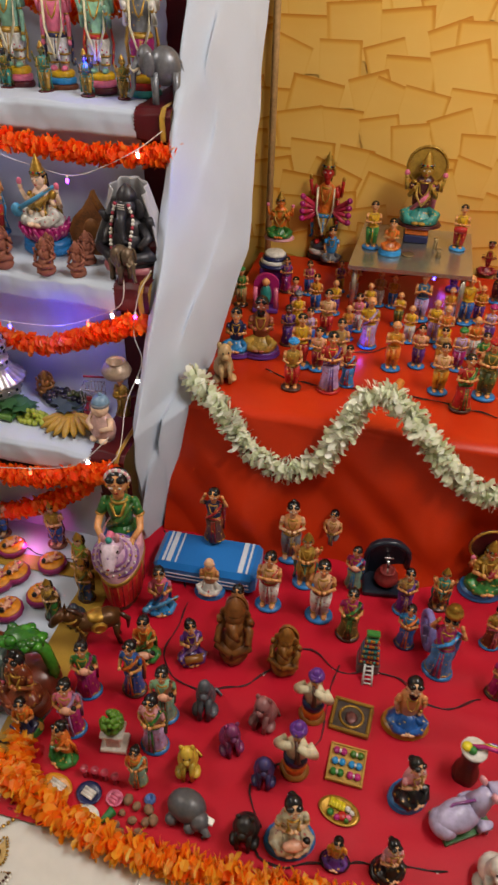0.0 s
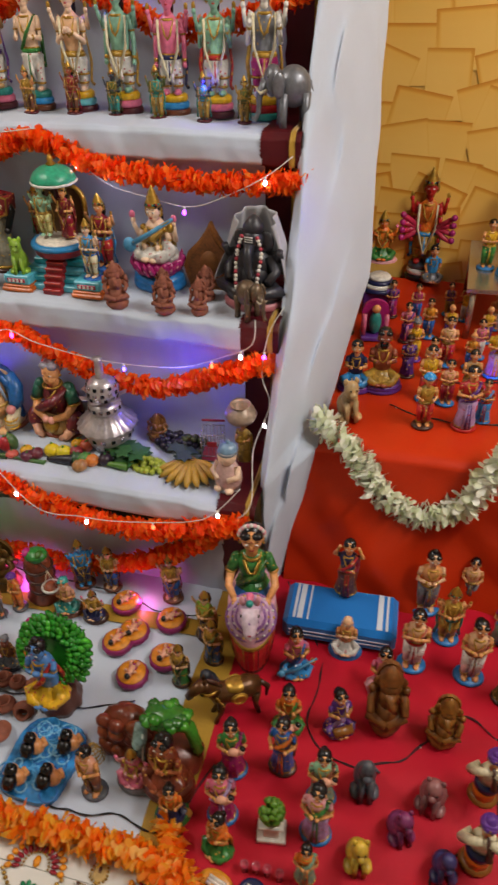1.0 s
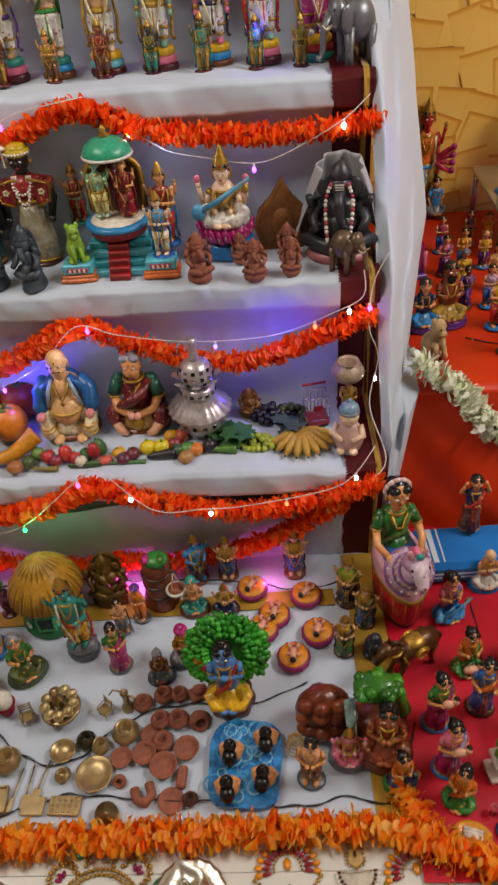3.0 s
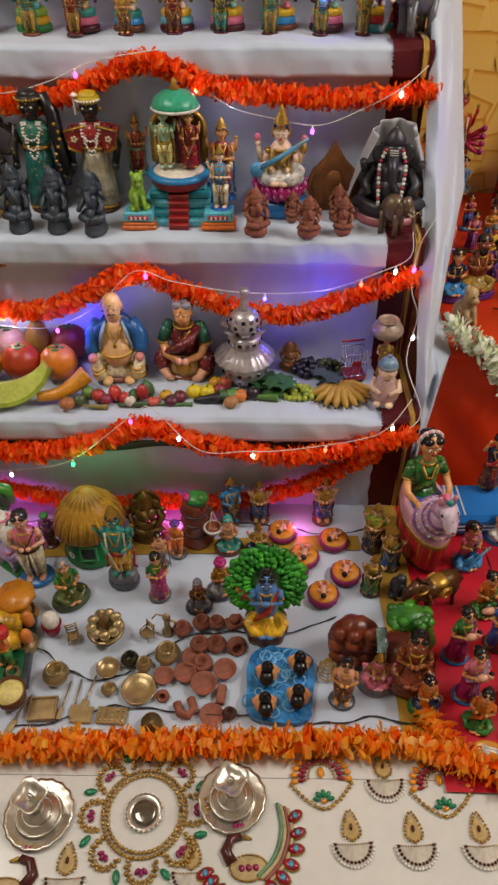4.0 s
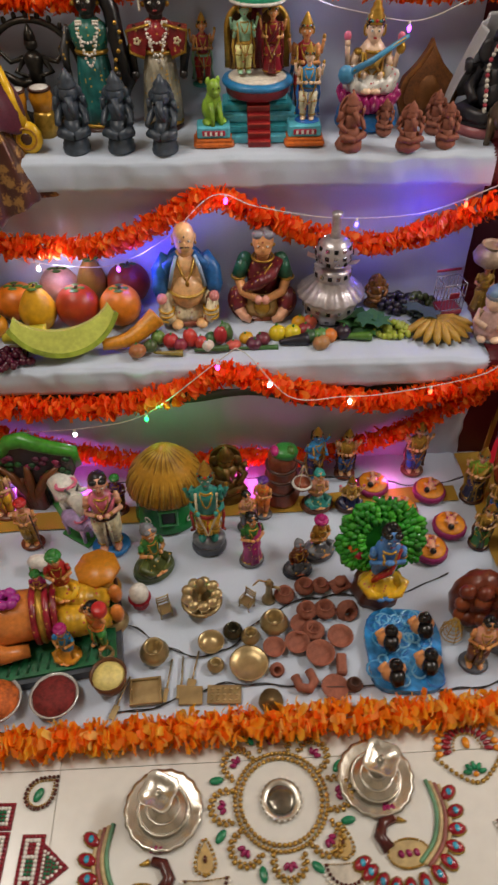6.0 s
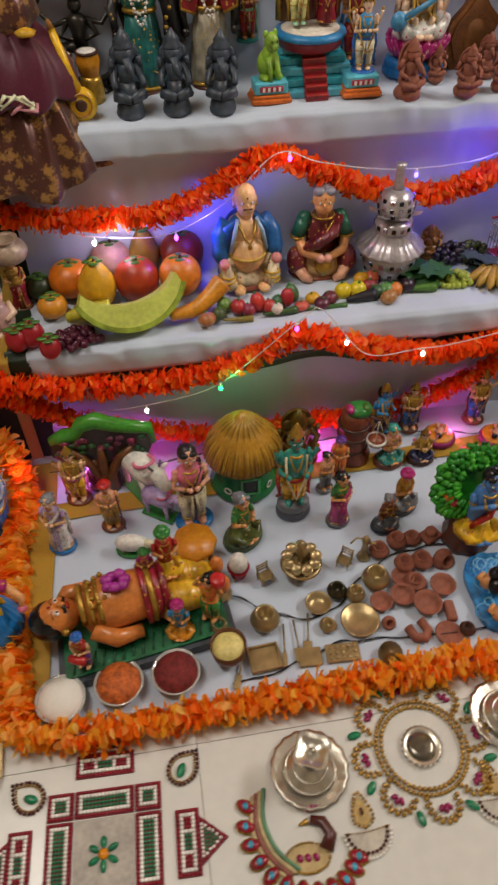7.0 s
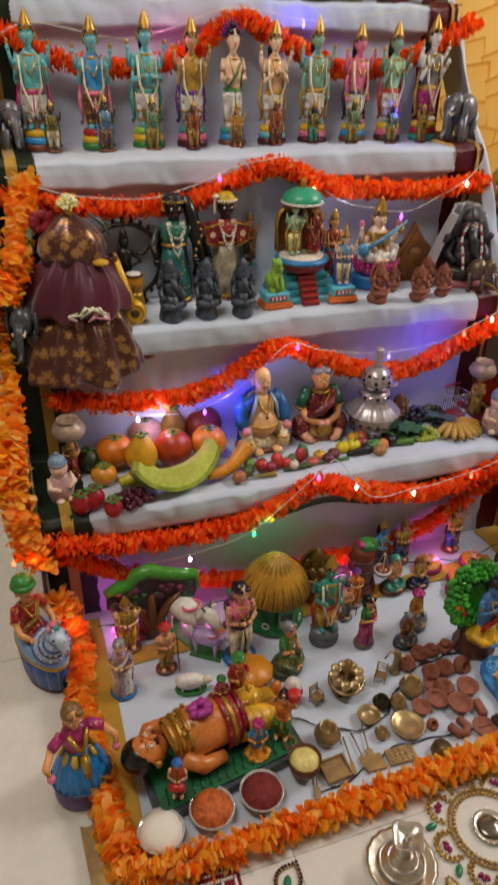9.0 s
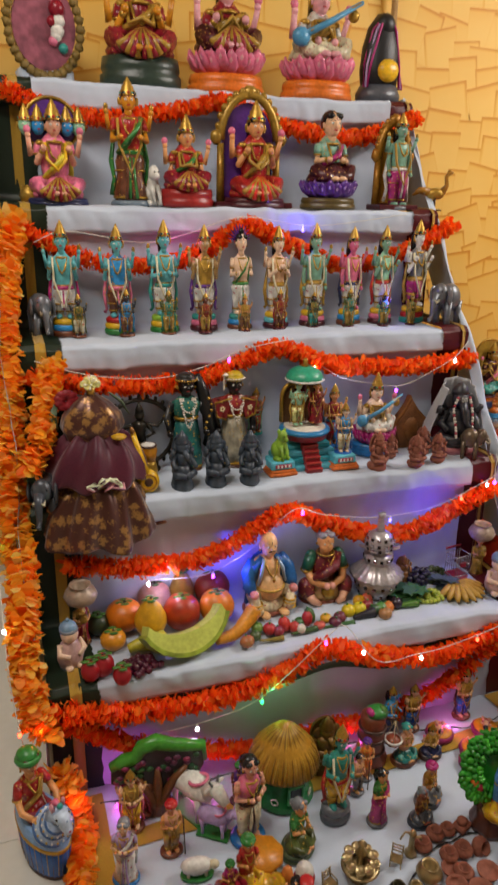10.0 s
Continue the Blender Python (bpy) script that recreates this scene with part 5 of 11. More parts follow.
    for j in range(10):
        a = random.uniform(-1, 1)
        x0, z0 = a * 0.045, 0.085 - 0.02 * abs(a)
        s.tube([(x0, -0.115, z0), (x0 + random.uniform(-0.025, 0.025), -0.13, z0 + random.uniform(-0.012, 0.012)), (x0 + random.uniform(-0.045, 0.045), -0.125, z0 - random.uniform(0, 0.02))], [0.004, 0.006, 0.003], paint("d8dcb8" if j % 4 else "c88a90", 0.5), 7, flat=0.6)
    s.done("loose_tuberoses", parent=e, label="white tuberose buds lying on the lap", scale=k)


dressed_goddess(-0.485, 1.285, 0.642, 0.92, 6)
elephant(-0.600, 1.243, 0.600, 0.126, -20, "steel", 0.4, label="dark metal toy elephant beside the dressed doll")

s = Shape()  # pair of drums
for k, r in ((-0.022, 0.019), (0.024, 0.022)):
    s.lathe([(r, 0), (r * 1.06, 0.02), (r * 0.92, 0.04), (r * 0.8, 0.048)], gilt(), (k, 0, 0), seg=16)
    s.lathe([(r * 0.78, 0.046), (r * 1.05, 0.075), (r * 0.85, 0.088), (r * 0.88, 0.09)], paint("amber"), (k, 0, 0), seg=16)
    s.ball((k, 0, 0.09), (r * 0.84, r * 0.84, 0.003), paint("white"), 16, 6)
    s.ring((k, 0, 0.088), r * 0.9, 0.003, paint("umber"), seg=18)
tagged(s.done("drum_pair", pose(-0.369, 1.337, 0.641, 0, 0, 15)), "pair of small gilt toy drums with white skins", "drum")
s = Shape()  # toy lute leaning
s.ball((0, 0, 0.03), (0.028, 0.014, 0.03), paint("yellow", 0.3), 16, 10)
s.tube([(0, 0, 0.05), (0, 0, 0.1), (0, 0.002, 0.155)], [0.012, 0.009, 0.006], paint("yellow", 0.3), 8)
s.tube([(0, 0, 0.155), (0, 0.002, 0.17)], [0.007, 0.003], paint("wood"), 8)
s.ball((0, -0.013, 0.03), (0.011, 0.003, 0.011), paint("umber"), 10, 6)
s.ring((0, 0, 0), 0.019, 0.002, paint("ochre"), m=pose(0, -0.013, 0.03, 90, 0, 0), seg=16)
tagged(s.done("toy_lute", pose(-0.357, 1.253, 0.641, -6, -14, 0)), "yellow toy lute leaning on the drums", "instrument")

def pearl_doll(x, y, z, h, turn, crown_hue, jacket, low, label, female):
    """Dark-faced wooden doll in a sewn costume with ropes of pearls."""
    s = Shape()
    BK = paint("17110f", 0.3)
    s.lathe([(0.15, 0), (0.155, 0.02), (0.13, 0.04)], paint("umber"), seg=16)
    s.lathe([(0.15, 0.04), (0.145, 0.2), (0.125, 0.4), (0.1, 0.55)], dress(low, 0.4), sy=0.75, seg=40, wave=0.06, waves=13)
    s.ring((0, 0, 0.05), 0.148, 0.014, gilt(), seg=20, sy=0.76)
    s.lathe([(0.1, 0.52), (0.13, 0.62), (0.15, 0.7), (0.07, 0.76)], dress(jacket, 0.4), sy=0.7, seg=18)
    s.ring((0, 0, 0.55), 0.108, 0.018, gilt(), seg=16, sy=0.76)
    for k in (-1, 1):
        s.tube([(k * 0.13, 0, 0.7), (k * 0.2, -0.01, 0.56), (k * 0.18, -0.08, 0.42)], [0.05, 0.042, 0.03], BK if not female else dress("2a2a2c", 0.4), 10)
        s.ball((k * 0.18, -0.09, 0.41), 0.033, BK, 8, 6)
        if not female:
            s.prism([(k * 0.05, 0.73), (k * 0.22, 0.7), (k * 0.2, 0.56), (k * 0.1, 0.52)][::k], 0.16, dress(jacket, 0.4))
            s.tube([(k * 0.05, -0.085, 0.74), (k * 0.22, -0.085, 0.7), (k * 0.2, -0.085, 0.56), (k * 0.1, -0.085, 0.52)], 0.012, gilt(), 6)
            for a in range(5):
                s.ball((k * 0.145 + 0.018 * math.cos(a * 1.26), -0.09, 0.635 + 0.018 * math.sin(a * 1.26)), (0.012, 0.006, 0.012), paint("d8c8a0"), 6, 5)
    for j, (wd, dp) in enumerate(((0.075, 0.12), (0.06, 0.2), (0.045, 0.27 if female else 0.24))):
        pts = glide([(-wd, -0.06, 0.75), (-wd * 0.85, -0.115, 0.75 - dp * 0.7), (0, -0.13, 0.75 - dp), (wd * 0.85, -0.115, 0.75 - dp * 0.7), (wd, -0.06, 0.75)], 0.022)
        for p in pts:
            s.ball(tuple(p), 0.0105, paint("e0d8cc", 0.25), 6, 5)
    if female:
        s.tube([(0.1, 0.02, 0.95), (0.17, 0.02, 0.8), (0.2, -0.04, 0.6), (0.24, -0.05, 0.35), (0.2, -0.03, 0.25)], [0.05, 0.06, 0.06, 0.07, 0.05], paint("0f0f12", 0.3), 10)
        for j in range(8):
            s.ball((0.2 + 0.03 * math.sin(j), -0.1, 0.75 - 0.06 * j), 0.016, gilt(), 7, 5)
    s.tube([(0, 0, 0.74), (0, 0, 0.82)], 0.05, BK, 8)
    s.ball((0, -0.01, 0.87), (0.08, 0.085, 0.095), BK, 14, 10)
    face_of(s, (0, -0.012, 0.865), 0.088, "7a1a1a", "d8c040", dark="black")
    s.ball((0, -0.1, 0.86), (0.012, 0.014, 0.02), BK, 6, 5)
    for k in (-1, 1):
        s.ball((k * 0.085, 0, 0.85), 0.02, gilt(), 7, 5)
    s.ring((0, 0, 0.93), 0.075, 0.03, paint(crown_hue, 0.4), seg=16)
    s.ball((0, 0.0, 0.955), (0.085, 0.085, 0.045), paint(crown_hue, 0.4), 14, 8)
    for k in range(11):
        s.ball((0.105 * math.cos(0.3 + k * 0.257 + math.pi * 0.96), 0.105 * math.sin(0.3 + k * 0.257 + math.pi * 0.96), 0.93), 0.011, gilt() if female else paint("e0d8cc", 0.3), 6, 5)
    if not female:
        for k in range(9):
            s.ball((-0.11, -0.03, 0.95 - 0.016 * k), 0.012, paint("e8e0d0", 0.3), 6, 5)
        s.lathe([(0.03, 0), (0.035, 0.01), (0.004, 0.03)], paint("e8e0d0", 0.3), (-0.1, -0.04, 0.96), seg=8)
    put(s, "dressed_doll", label, "doll", x, y, z, h, turn)


pearl_doll(-0.239, 1.375, 0.641, 0.262, 0, "16140f", "1f6a5c", "1c6a66", "dark-faced wooden doll in teal sari and pearls", True)
pearl_doll(-0.112, 1.376, 0.641, 0.258, 0, "b09a18", "8a1018", "a8a08a", "dark-faced wooden doll in red jacket and pearls", False)


carved(-0.277, 1.267, 0.641, 0.146, 8, paint("3a4450", 0.42, amount=0.45), "black stone idol seated on a ringed base", True, 0.6)
carved(-0.191, 1.267, 0.641, 0.140, 0, paint("3a4450", 0.42, amount=0.45), "black stone elephant-headed idol on a ringed base", True, 0.62)
carved(-0.106, 1.254, 0.641, 0.137, -10, paint("3a4450", 0.42, amount=0.45), "black stone idol playing a flute, ringed base", True, 0.6)


def shrine_group(x, y, z):
    """Green-domed throne of two deities on a round pedestal, red stairs and side plinths below."""
    e = empty("throne_shrine", pose(x, y, z))
    e.scale = (1.0, 1.0, 0.8)
    tagged(e, "painted clay shrine with green dome and red stairs", "shrine")
    AQ, RD, OR = paint("58b4c8"), paint("8a1a20"), paint("c8641c")
    s = Shape()
    for i in range(5):
        s.box((0, 0.028 + 0.007 * i, 0.0095 + 0.019 * i), (0.19 - 0.018 * i, 0.105 - 0.014 * i, 0.019), AQ if i % 2 == 0 else paint("2f9aa8"), 0.003)
    s.done("stepped_plinth", parent=e, label="turquoise stepped plinth")
    s = Shape()
    for i in range(6):
        s.box((0, -0.034 + 0.009 * i, 0.0085 + 0.0165 * i), (0.044, 0.018, 0.017), RD, 0.0012)
        s.box((0, -0.044 + 0.009 * i, 0.0165 * i + 0.0145), (0.042, 0.003, 0.003), paint("b83a30"), 0.0)
    s.done("stair", parent=e, label="dark red stairs")
    s = Shape()
    s.lathe([(0.056, 0), (0.06, 0.004), (0.062, 0.018), (0.066, 0.024)], RD, (0, 0.04, 0.093), seg=32)
    s.lathe([(0.066, 0), (0.069, 0.005), (0.067, 0.012), (0.06, 0.015)], paint("2a80b8"), (0, 0.04, 0.116), seg=32)
    s.lathe([(0.058, 0), (0.052, 0.004), (0.0, 0.005)], paint("e0d8c8"), (0, 0.04, 0.13), seg=32)
    s.done("round_pedestal", parent=e)
    for k in (-1, 1):
        s = Shape()
        s.box((k * 0.088, -0.018, 0.007), (0.078, 0.058, 0.014), OR, 0.004)
        s.box((k * 0.088, -0.018, 0.017), (0.07, 0.052, 0.008), OR, 0.002)
        s.box((k * 0.088, -0.016, 0.034), (0.064, 0.046, 0.028), AQ, 0.003)
        s.box((k * 0.088, -0.0405, 0.034), (0.044, 0.003, 0.012), paint("a82040"), 0.001)
        for j in range(4):
            s.box((k * 0.088 - 0.015 + 0.01 * j, -0.0425, 0.034), (0.0045, 0.002, 0.009), paint("white"), 0.0)
        s.done("side_plinth", parent=e)
    s = Shape()
    s.lathe([(0.046, 0), (0.05, 0.004), (0.049, 0.012), (0.043, 0.026), (0.03, 0.038), (0.014, 0.044), (0.006, 0.046)], paint("2fa07c"), (0, 0.055, 0.285), seg=28, wave=0.012, waves=14)
    s.ring((0, 0.055, 0.287), 0.049, 0.004, paint("white"), seg=26)
    s.lathe([(0.008, 0), (0.012, 0.005), (0.005, 0.012), (0.008, 0.018), (0.002, 0.03)], gilt(), (0, 0.055, 0.328), seg=12)
    s.done("dome", parent=e, label="green ribbed dome with gilt finial")
    s = Shape()
    for c in (-0.026, 0.028):
        pts = [(c + 0.03 * math.cos(math.pi * i / 12), 0.07, 0.225 + 0.045 * math.sin(math.pi * i / 12)) for i in range(13)]
        s.tube([(c + 0.03, 0.07, 0.14)] + pts + [(c - 0.03, 0.07, 0.14)], 0.006, gilt(), 8)
        s.prism([(c - 0.027, 0.135), (c + 0.027, 0.135)] + [(c + 0.027 * math.cos(math.pi * i / 8), 0.225 + 0.042 * math.sin(math.pi * i / 8)) for i in range(9)], 0.006, paint("5a3a1c"), pose(0, 0.074, 0))
    s.tube([(0, 0.07, 0.14), (0, 0.068, 0.29)], 0.011, paint("6a1420"), 10)
    s.done("arched_back", parent=e)


shrine_group(0.076, 1.300, 0.641)
stand(0.050, 1.332, 0.7485, 0.134, 6, "9ac8a8", "9ac8a8", "e0dc90", base=None, crown=True, sash="gold", arms="bless", label="green crowned deity doll under the shrine dome")
stand(0.104, 1.334, 0.7485, 0.128, -6, "skin", "crimson", "crimson", base=None, skirt=True, crown=True, sash="7a1420", arms="hold", label="crowned goddess doll in dark red under the dome")
stand(-0.029, 1.438, 0.700, 0.133, 10, "skin", "crimson", "red", base="teal", crown=True, sash="mint", label="crowned attendant doll in dark red")
stand(0.171, 1.365, 0.670, 0.178, -5, "skin", "crimson", "red", base="blue", crown=True, sash="sky", label="crowned attendant doll in red behind the guard")
stand(0.170, 1.290, 0.676, 0.141, -8, "pale", "sky", "cream", base="blue", crown=True, sash="blue", label="crowned guard doll in a sky-blue coat")
lump(-0.012, 1.290, 0.676, 0.084, 20, "lime", 0.8, "green kneeling monkey-god doll on the plinth", name="kneeling_doll", category="doll")

sit(0.301, 1.367, 0.641, 0.231, -6, "pale", "pale", "white", base="bluebase", seat="magenta", crown=True, sash="gold", held="veena", tall=0.14, wide=0.8, label="white goddess doll with blue lute on pink lotus")
carved(0.247, 1.239, 0.641, 0.107, 20, terracotta(), "small terracotta idol with rough chipped surface", False, 0.8)
carved(0.329, 1.312, 0.641, 0.069, -10, terracotta(), "small terracotta idol with rough chipped surface", False, 0.8)
carved(0.361, 1.233, 0.641, 0.090, 0, terracotta(), "small terracotta idol with rough chipped surface", False, 0.9)
carved(0.431, 1.313, 0.641, 0.083, 0, terracotta(), "small terracotta idol with rough chipped surface", False, 0.8)
carved(0.437, 1.244, 0.641, 0.084, -8, terracotta(), "small terracotta idol with rough chipped surface", False, 0.8)
s = Shape()  # carved leaf-shaped plaque
leaf_ = [(-0.045, 0), (0.045, 0), (0.062, 0.05), (0.05, 0.085), (0.025, 0.11), (0.008, 0.135), (0, 0.152), (-0.008, 0.135), (-0.025, 0.11), (-0.05, 0.085), (-0.062, 0.05)]
s.prism(leaf_, 0.02, paint("7a4a14", 0.6, 0.0, 200.0, 30.0, 0.5))
s.prism([(x_ * 0.8, 0.01 + z_ * 0.85) for x_, z_ in leaf_], 0.028, paint("6a3d10", 0.6, 0.0, 200.0, 30.0, 0.5))
s.ball((0, -0.012, 0.055), (0.025, 0.01, 0.035), paint("7a4a14", 0.6), 12, 8)
tagged(s.done("carved_plaque", pose(0.423, 1.373, 0.641, -8, 0, 0)), "brown carved leaf-shaped wooden plaque standing upright", "plaque")
s = Shape()  # black stone elephant-headed idol under a white shawl
BK = paint("2a2a30", 0.4, amount=0.5)
s.lathe([(0.085, 0), (0.088, 0.012), (0.08, 0.025)], paint("b06a70"), seg=24, sy=0.75)
s.lathe([(0.08, 0), (0.083, 0.012), (0.07, 0.022)], BK, (0, 0, 0.022), seg=24, sy=0.75)
s.ball((0, -0.005, 0.085), (0.05, 0.045, 0.048), BK, 16, 11)
for k in (-1, 1):
    s.tube([(k * 0.03, 0, 0.065), (k * 0.08, -0.03, 0.058), (k * 0.03, -0.058, 0.05), (-k * 0.01, -0.06, 0.05)], [0.024, 0.022, 0.016, 0.012], BK, 10)
    s.tube([(k * 0.042, 0, 0.14), (k * 0.068, -0.012, 0.105), (k * 0.056, -0.045, 0.085)], [0.017, 0.015, 0.012], BK, 9)
    s.tube([(k * 0.04, 0.01, 0.145), (k * 0.075, 0.0, 0.14), (k * 0.078, -0.015, 0.165)], [0.014, 0.012, 0.01], BK, 8)
    s.ball((k * 0.036, 0.0, 0.182), (0.022, 0.008, 0.028), BK, 10, 7)
    s.ball((k * 0.013, -0.03, 0.195), (0.004, 0.003, 0.003), paint("white"), 6, 5)
    pts = glide([(k * 0.022, -0.03, 0.2), (k * 0.034, -0.032, 0.16), (k * 0.032, -0.052, 0.11), (k * 0.028, -0.06, 0.065)], 0.009)
    for i, p in enumerate(pts):
        s.ball(tuple(p), 0.0055, paint("d8d4c8" if i % 3 else "a03040", 0.5), 7, 5)
s.lathe([(0.045, 0), (0.05, 0.03), (0.045, 0.06), (0.025, 0.075)], BK, (0, 0.005, 0.085), seg=16, sy=0.85)
s.ball((0, -0.008, 0.188), (0.031, 0.03, 0.031), BK, 14, 10)
s.tube([(0, -0.03, 0.18), (0.0, -0.046, 0.15), (0.004, -0.05, 0.12), (0.016, -0.056, 0.1), (0.022, -0.06, 0.106)], [0.016, 0.014, 0.011, 0.009, 0.007], BK, 10)
for q in (0.189, 0.195, 0.201):
    s.box((0, -0.0365, q), (0.022, 0.003, 0.0022), paint("white"), 0.0)
s.lathe([(0.03, 0), (0.028, 0.015), (0.016, 0.032), (0.004, 0.042)], BK, (0, 0, 0.208), seg=14)
idol = put(s, "black_stone_idol", "black stone elephant-headed idol with bead garland", "idol", 0.541, 1.319, 0.641, 0.80, -8)


def idol_shawl(u, v):
    a = math.radians(-25 + 230 * u)
    out = 0.046 + 0.056 * v + 0.006 * math.sin(u * 30 + 4 * v)
    return (0.84 * out * 1.1 * math.cos(a), 0.84 * (0.012 + out * 0.75 * math.sin(a)), 0.84 * (0.243 - 0.19 * v - 0.03 * (2 * u - 1) ** 2 * (1 - v)))


ob = sheet("white_shawl", 50, 20, idol_shawl, cloth_mat("grey_white_shawl", "a8a8ac", 0.8, 600.0, 0.15), 0.0012)
ob.matrix_world = pose(0.541, 1.322, 0.641, 0, 0, -8)
tagged(ob, "greyish white shawl draped over the black idol", "cloth")
elephant(0.546, 1.248, 0.641, 0.090, 55, "6a5a48", 0.45, label="brown metal toy elephant at the step's corner")

# ---- lowest step: fruit, vegetables, seated couple ----
def old_couple():
    """The bald merchant in a blue shawl and the old woman in a maroon sari, both sitting with knees drawn up wide."""
    s = Shape()
    sk, cl, sw = paint("e0b078"), dress("e4d8b4", 0.35), paint("1a5a94", 0.35, amount=0.4)
    s.lathe([(0.33, 0), (0.35, 0.02), (0.33, 0.05)], paint("8a4a34"), sy=0.72, seg=24)
    s.lathe([(0.3, 0.04), (0.31, 0.1), (0.27, 0.16), (0.2, 0.2)], cl, sy=0.72, seg=40, wave=0.03, waves=14)
    s.ball((0, -0.05, 0.33), (0.21, 0.2, 0.19), sk, 18, 12)
    s.lathe([(0.19, 0), (0.2, 0.12), (0.21, 0.24), (0.17, 0.31), (0.08, 0.36)], sk, (0, 0.02, 0.34), sy=0.75, seg=18)
    for k in (-1, 1):
        s.tube([(k * 0.12, 0, 0.2), (k * 0.27, -0.14, 0.27), (k * 0.26, -0.2, 0.16), (k * 0.2, -0.24, 0.07)], [0.1, 0.095, 0.085, 0.06], cl, 12)
        for q in (0.2, 0.15, 0.1):
            s.ring((k * 0.25, -0.2, q), 0.082, 0.012, paint("c89a20"), seg=14, sub=5)
        s.ball((k * 0.14, -0.27, 0.06), (0.07, 0.09, 0.035), sk, 10, 7)
        s.tube([(k * 0.19, 0.02, 0.64), (k * 0.29, -0.02, 0.5), (k * 0.31, -0.1, 0.38), (k * 0.3, -0.17, 0.34)], [0.09, 0.105, 0.095, 0.06], sw, 12)
        s.ball((k * 0.29, -0.22, 0.33), (0.06, 0.07, 0.05), paint("d88a86"), 10, 7)
        s.tube([(k * 0.1, -0.08, 0.7), (k * 0.15, -0.15, 0.6), (k * 0.2, -0.14, 0.4)], [0.02, 0.024, 0.02], paint("9ab4cc"), 6)
        s.tube([(k * 0.09, -0.02, 0.69), (k * 0.2, -0.05, 0.6), (k * 0.23, 0.0, 0.36), (k * 0.27, 0.02, 0.1)], [0.05, 0.07, 0.08, 0.06], sw, 10, flat=0.8)
    s.ball((0, 0.12, 0.42), (0.26, 0.12, 0.3), sw, 16, 10)
    s.tube([(0.1, -0.09, 0.68), (0.05, -0.17, 0.55), (0, -0.2, 0.49), (-0.05, -0.17, 0.55), (-0.1, -0.09, 0.68)], 0.014, gilt(), 6)
    s.ball((0, -0.21, 0.47), (0.025, 0.015, 0.03), gilt(), 8, 6)
    s.ring((0, -0.05, 0.35), 0.205, 0.018, paint("c09a40"), seg=20, sub=5)
    s.tube([(0, 0, 0.66), (0, 0, 0.76)], 0.075, sk, 10)
    s.ball((0, -0.01, 0.87), (0.118, 0.125, 0.13), sk, 18, 13)
    s.ball((0, -0.05, 0.8), (0.1, 0.09, 0.085), sk, 14, 10)
    s.ball((0, -0.13, 0.835), (0.02, 0.025, 0.03), sk, 8, 6)
    for k in (-1, 1):
        s.ball((k * 0.118, 0.0, 0.84), (0.02, 0.03, 0.045), sk, 8, 6)
        s.ball((k * 0.124, -0.01, 0.79), 0.016, gilt(), 6, 5)
    face_of(s, (0, -0.01, 0.85), 0.13, mark="black")
    s.tube([(-0.05, -0.13, 0.805), (0, -0.142, 0.815), (0.05, -0.13, 0.805)], 0.008, paint("umber"), 5)
    slim(s, 0.86, 0.95)
    put(s, "seated_merchant_doll", "bald clay merchant doll in blue shawl, seated", "doll", -0.080, 1.176, 0.316, 0.216, 4)

    s = Shape()
    sk, sari, gr = paint("d89a62"), dress("6a1220", 0.35), paint("1c5a44", 0.35)
    s.lathe([(0.34, 0), (0.36, 0.02), (0.34, 0.05)], paint("8a4a34"), sy=0.7, seg=24)
    s.lathe([(0.29, 0.04), (0.3, 0.12), (0.26, 0.22), (0.2, 0.28)], paint("c8a870", 0.35), sy=0.72, seg=36, wave=0.03, waves=12)
    for k in (-1, 1):
        s.ball((k * 0.28, -0.1, 0.21), (0.12, 0.15, 0.15), sari, 14, 10)
        s.tube([(k * 0.26, -0.18, 0.15), (k * 0.2, -0.25, 0.08), (k * 0.12, -0.27, 0.05)], [0.07, 0.055, 0.035], paint("e0a888"), 10)
        s.ball((k * 0.2, 0.0, 0.63), 0.085, gr, 10, 8)
        s.tube([(k * 0.2, 0.0, 0.63), (k * 0.27, -0.04, 0.46)], [0.085, 0.08], gr, 10)
        s.ring((k * 0.27, -0.04, 0.46), 0.078, 0.014, gilt(), seg=12, sub=5)
        s.tube([(k * 0.27, -0.04, 0.46), (k * 0.22, -0.16, 0.34), (k * 0.06, -0.24, 0.3)], [0.06, 0.055, 0.04], sk, 10)
        s.ball((k * 0.04, -0.26, 0.3), (0.05, 0.05, 0.05), paint("e0a090"), 8, 6)
    s.lathe([(0.19, 0), (0.17, 0.12), (0.2, 0.25), (0.16, 0.36), (0.07, 0.41)], sari, (0, 0.02, 0.26), sy=0.72, seg=18)
    s.tube([(0.17, -0.02, 0.66), (0.08, -0.13, 0.54), (-0.05, -0.16, 0.44), (-0.2, -0.1, 0.34)], [0.075, 0.13, 0.14, 0.1], sari, 12, flat=0.5)
    s.tube([(0.17, 0.02, 0.67), (0.22, 0.08, 0.5), (0.24, 0.1, 0.25)], [0.06, 0.09, 0.1], sari, 12, flat=0.6)
    s.tube([(0.1, -0.13, 0.66), (0.0, -0.2, 0.53), (-0.17, -0.2, 0.43)], 0.012, gilt(), 6)
    s.lathe([(0.07, 0), (0.1, 0.06), (0.09, 0.12), (0.06, 0.15), (0.08, 0.17)], gilt(), (0, -0.22, 0.12), seg=14)
    for q in (0.09, 0.12):
        s.ring((0, -0.03, 0.62 + q * 0.5), q, 0.014, gilt(), seg=16, sub=5)
